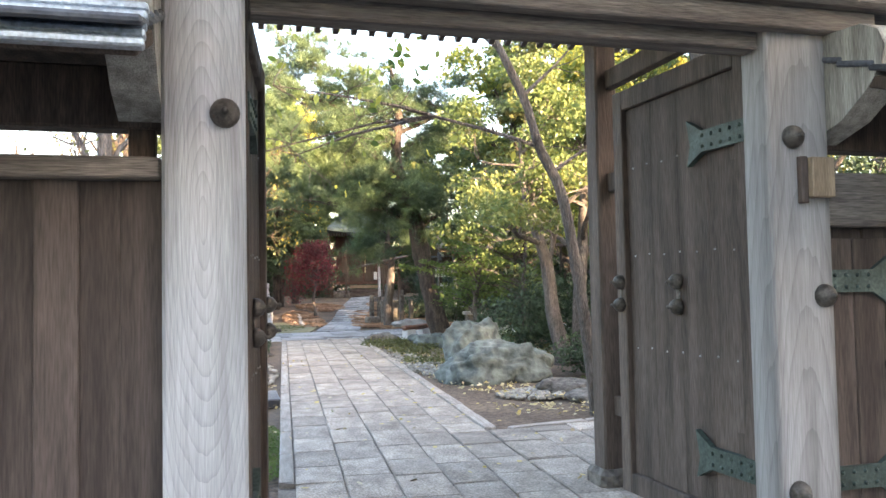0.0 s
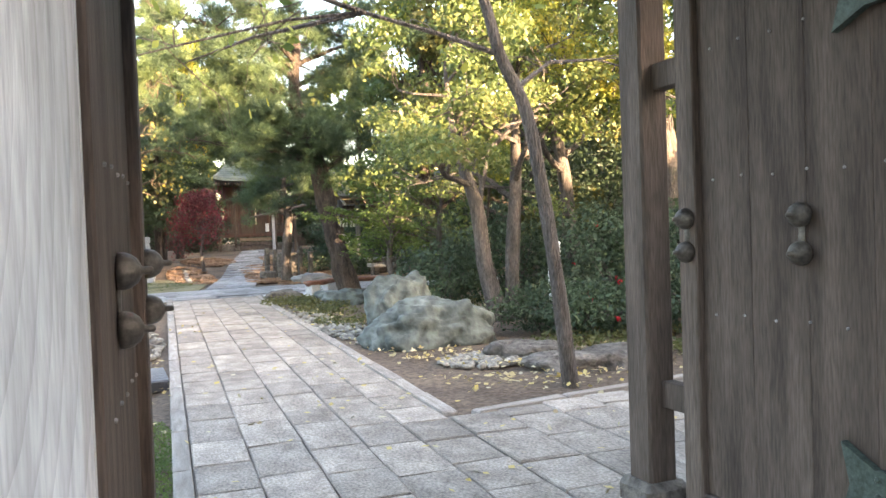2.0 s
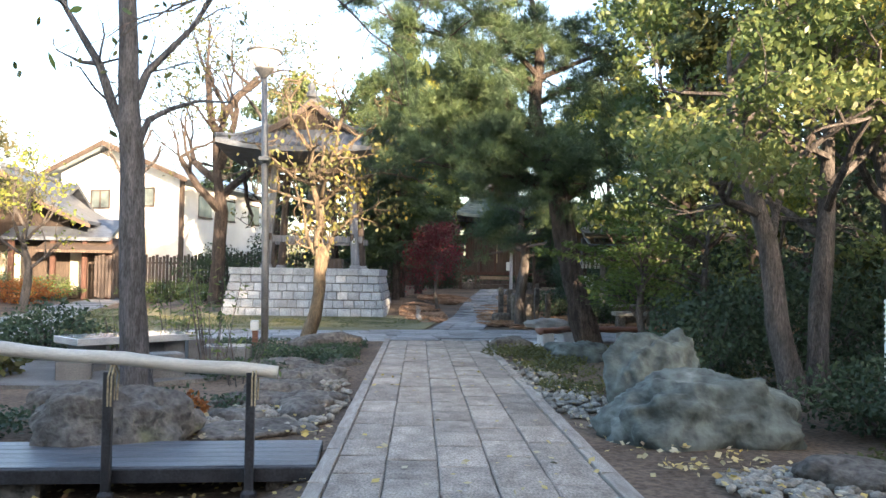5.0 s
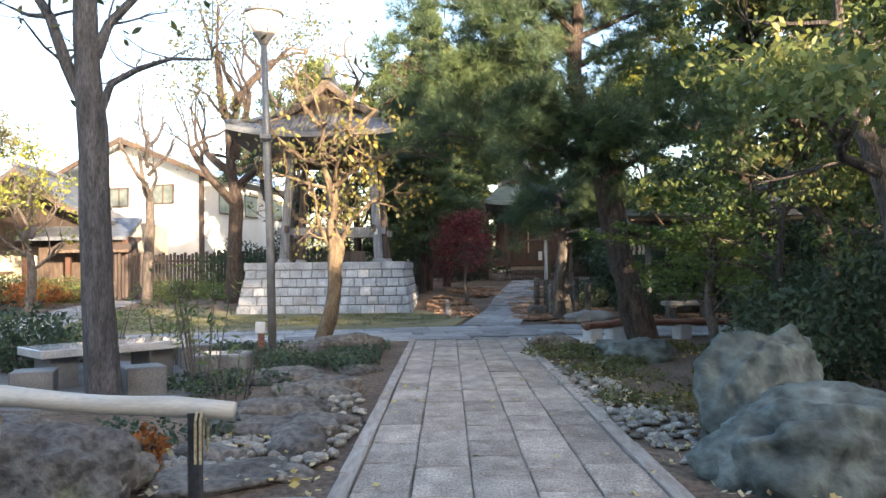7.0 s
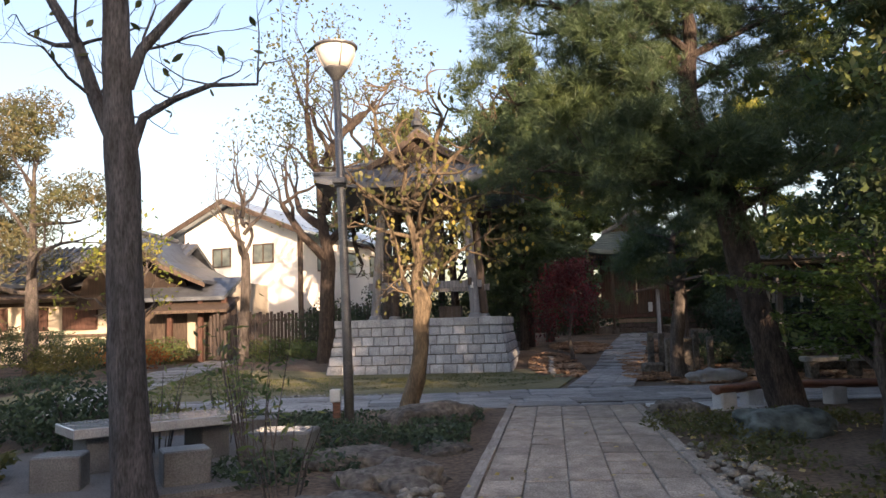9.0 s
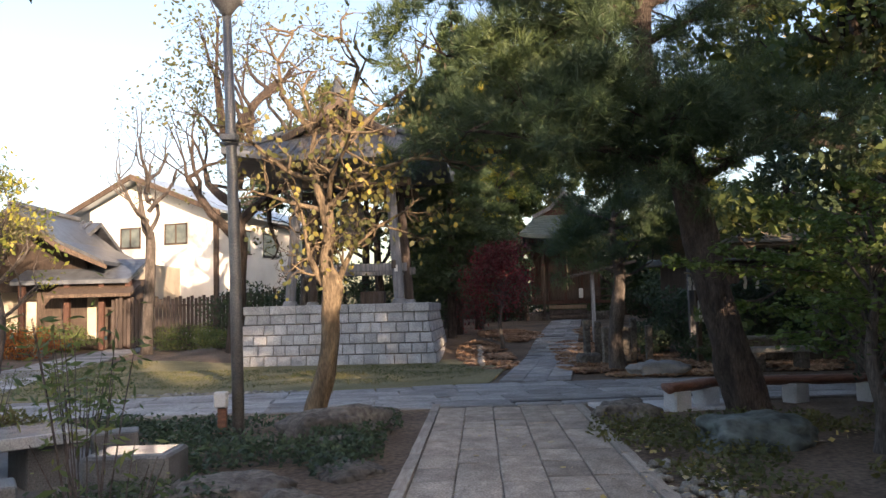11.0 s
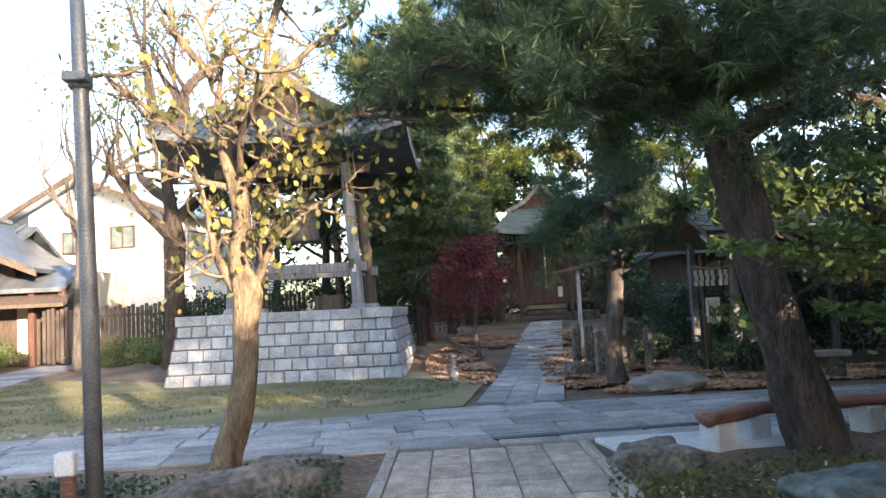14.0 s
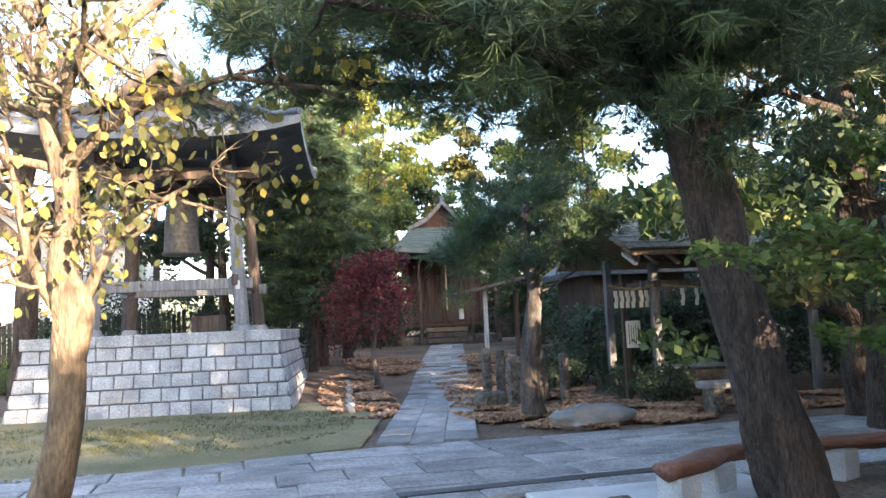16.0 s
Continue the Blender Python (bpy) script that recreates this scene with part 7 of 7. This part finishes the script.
for x, y, h in ((4.45, 25.8, 0.95), (4.72, 25.9, 0.9), (5.5, 25.9, 0.95), (5.75, 25.6, 0.8), (7.1, 29.2, 0.6)):
    pst = thing("stone_post", "short square stone post", "post", "stone posts")
    part("shaft", Geo().box((x, y, h / 2 + rise(x, y) - 0.02), (0.14, 0.14, h), 0.02), ROCK_GREY, pst)
shelter = thing("small_shelter", "small lean-to shelter on a pale post", "shelter")
part("post", Geo().box((5.52, 30.0, rise(5, 30) + 0.9), (0.09, 0.09, 1.95), 0.008), GREY_WOOD, shelter)
part("post", Geo().box((6.5, 30.9, rise(5, 30) + 0.95), (0.09, 0.09, 1.95), 0.008), DARK_WOOD, shelter)
part("roof", Geo().box((5.75, 30.3, rise(5, 30) + 2.0), (1.9, 1.2, 0.07), 0.01, Matrix.Rotation(radians(-12), 3, "Y")), DARK_WOOD, shelter)
store = thing("store_hut", "dark timber hut behind the pavilion", "hut")
part("wall", Geo().box((9.4, 31.5, 1.4), (2.4, 2.4, 2.4), 0.02), DARK_WOOD, store)
part("roof", Geo().prism([(7.9, 2.5), (9.4, 3.5), (10.9, 2.5), (10.9, 2.35), (7.9, 2.35)], 29.9, 33.1, "Y"), TILE, store)
strip = thing("kerb_strip", "narrow pale stone edging strip", "kerb")
for i in range(5):
    part("kerb_stone", Geo().box((2.16 + 0.06 * i * 0.9, 26.1 + i * 0.92, rise(2, 26.1 + i * 0.92) - 0.01), (0.11, 0.9, 0.14), 0.01), KERB, strip)
drain = thing("drain_cover", "long dark metal drain cover", "drain", kind="structure")
part("grating", Geo().box((3.35, 19.25, 0.008), (2.6, 0.16, 0.03), 0.004, 4), DECK_DARK, drain)
pad = thing("concrete_pad", "smooth pale concrete pad by the bench", "pavement", kind="structure")
part("pad", Geo().box((4.0, 18.55, -0.03), (1.9, 0.9, 0.08), 0.01, 4), CONCRETE, pad)

# ---- paving ----


def slab_mesh(name, mat, k):
    """A worn paving slab of unit size, its top a little uneven and its edges rounded."""
    rr = random.Random(k)
    g = Geo()
    o = [(-0.5, -0.5), (0.5, -0.5), (0.5, 0.5), (-0.5, 0.5)]
    vs = [(x, y, -1.0) for x, y in o] + [(x + rr.uniform(-0.012, 0.012), y + rr.uniform(-0.012, 0.012), -0.15) for x, y in o]
    vs += [(x * 0.95 + rr.uniform(-0.015, 0.015), y * 0.96 + rr.uniform(-0.015, 0.015), rr.uniform(-0.05, 0.03)) for x, y in o]
    vs.append((rr.uniform(-0.1, 0.1), rr.uniform(-0.1, 0.1), rr.uniform(-0.02, 0.05)))
    fs = [(i, (i + 1) % 4, 4 + (i + 1) % 4, 4 + i) for i in range(4)] + [(4 + i, 4 + (i + 1) % 4, 8 + (i + 1) % 4, 8 + i) for i in range(4)]
    fs += [(8 + i, 8 + (i + 1) % 4, 12) for i in range(4)]
    return g.add(vs, fs).mesh(name, mat)


WARM_SLABS = [slab_mesh("slab", SLAB, k) for k in range(6)]
COOL_SLABS = [slab_mesh("slab", SLAB_COOL, k) for k in range(6)]
KERBS = [slab_mesh("kerb_stone", KERB, k) for k in range(3)]
SKEW = math.degrees(math.atan(0.0685))


def axis_x(y):
    """Where the first joint of the main path runs."""
    return 0.77 + 0.0685 * (y - 8.79)


def lay(meshes, parent, x, y, z, w, l, turn, name="slab"):
    ob = new(name, random.choice(meshes))
    ob.parent = parent
    ob.matrix_world = pose(x, y, z + random.uniform(-0.004, 0.005), random.uniform(-0.4, 0.4), random.uniform(-0.4, 0.4), turn + random.uniform(-0.4, 0.4)) @ Matrix.Diagonal((w, l, 0.06, 1))
    return ob


bed = sheet("path_bed", [(axis_x(2.2) - 0.44, 2.2), (axis_x(2.2) + 1.47, 2.2), (axis_x(18.75) + 1.47, 18.75), (axis_x(18.75) - 0.44, 18.75)], MORTAR, "dark soil in the paving joints", "path", -0.012, 4)
path = tagged(new("path"), "straight garden path of worn grey paving slabs", "path", kind="structure")
edges = (-0.33, 0.0, 0.34, 0.68, 1.02, 1.36)
for c in range(5):
    y = 2.3 + random.uniform(0, 0.3)
    while y < 18.6:
        l = random.uniform(0.44, 0.66)
        l = min(l, 18.72 - y)
        if l > 0.15:
            xm = axis_x(y + l / 2) + (edges[c] + edges[c + 1]) / 2
            lay(WARM_SLABS, path, xm, y + l / 2, 0.012, edges[c + 1] - edges[c] - 0.008, l - 0.012, -SKEW)
        y += l
y = 5.2
while y < 18.5:
    l = random.uniform(0.6, 0.95)
    lay(KERBS, path, axis_x(y + l / 2) - 0.385, y + l / 2, 0.025, 0.10, l - 0.008, -SKEW, "kerb_stone")
    y += l
y = 6.62
while y < 18.3:
    l = random.uniform(0.6, 0.95)
    lay(KERBS, path, axis_x(y + l / 2) + 1.42, y + l / 2, 0.025, 0.11, l - 0.008, -SKEW, "kerb_stone")
    y += l
court = tagged(new("forecourt"), "paved forecourt of worn slabs behind the gate", "pavement", kind="structure")
sheet("forecourt_bed", [(axis_x(3.0) + 1.47, 3.0), (8.0, 3.0), (8.0, 6.75), (axis_x(6.5) + 1.47, 6.5)], MORTAR, "dark soil in the forecourt joints", "pavement", -0.014, 4)
for c in range(13):
    y = 3.0 + random.uniform(0, 0.3)
    while y < 6.45:
        l = min(random.uniform(0.44, 0.66), 6.5 + 0.1 * c * 0.36 - y)
        if l > 0.12:
            lay(WARM_SLABS, court, axis_x(y + l / 2) + 1.37 + 0.38 * (c + 0.5), y + l / 2, 0.012, 0.368, l - 0.012, -SKEW)
        y += l
x = 2.2
while x < 7.5:
    l = random.uniform(0.6, 0.95)
    lay(KERBS, court, x + l / 2, 6.56 + 0.1 * (x + l / 2 - 2.14), 0.025, l - 0.008, 0.10, 5.7, "kerb_stone")
    x += l
apron = tagged(new("gate_apron"), "stone apron before the gate", "pavement", kind="structure")
for i in range(9):
    for j in range(4):
        lay(WARM_SLABS, apron, -1.6 + i * 0.62, 0.4 + j * 0.5 - 0.04, 0.012, 0.608, 0.488, 0)
for j in range(5):
    for i in range(3):
        lay(WARM_SLABS, apron, -0.05 - i * 0.62 - 0.35, 2.95 + j * 0.46, 0.010, 0.60, 0.448, 0)

cross = tagged(new("cross_path"), "broad cross path of blue-grey stone slabs", "path", kind="structure")


def cross_lo(x):
    return 18.82 + 0.02 * x


def cross_hi(x):
    return 21.35 + (0.12 * x if x < 0 else 0.22 * x)


sheet("cross_path_bed", [(-6.6, 18.7), (9.5, 19.0), (9.5, 21.8), (2.0, 21.9), (-1.0, 21.2), (-6.6, 20.55)], MORTAR, "dark soil in the cross path joints", "path", -0.012, 4)
for r in range(5):
    x = -6.5 + random.uniform(0, 0.5)
    while x < 9.3:
        l = random.uniform(0.55, 1.15)
        xm = x + l / 2
        hi = min(cross_hi(xm), 21.75)
        a, b = cross_lo(xm) + (hi - cross_lo(xm)) * r / 5, cross_lo(xm) + (hi - cross_lo(xm)) * (r + 1) / 5
        lay(COOL_SLABS, cross, xm, (a + b) / 2, 0.012, l - 0.014, b - a - 0.014, math.degrees(math.atan(0.03 + 0.1 * r / 5 if xm > 0 else 0.02 + 0.1 * r / 5)))
        x += l
approach = tagged(new("approach_path"), "narrow approach of dark grey slabs to the shrine", "path", kind="structure")
for c in range(3):
    y = 21.85 + random.uniform(0, 0.2)
    while y < 42.6:
        l = random.uniform(0.55, 0.85)
        ym = y + l / 2
        xm = 2.75 + 0.208 * (ym - 21.9) + (c - 1) * 0.41
        lay(COOL_SLABS, approach, xm, ym, rise(xm, ym) + 0.014, 0.40, l - 0.012, -11.8)
        y += l
west_path = tagged(new("west_path"), "pale concrete path curving past the lawn to the old house", "path", kind="structure")
wp = [(-6.0, 19.7), (-7.0, 21.6), (-7.8, 25.0), (-8.6, 28.8), (-9.6, 34.0), (-10.3, 39.3)]
for i in range(len(wp) - 1):
    for k in range(5):
        f0, f1 = k / 5, (k + 1) / 5
        p, q = Vector(wp[i]), Vector(wp[i + 1])
        m, d = p.lerp(q, (f0 + f1) / 2), q - p
        lay(COOL_SLABS, west_path, m.x, m.y, rise(m.x, m.y) + 0.014, 1.7, d.length / 5 + (0.03 if k in (0, 4) else -0.01), math.degrees(math.atan2(d.y, d.x)) - 90)
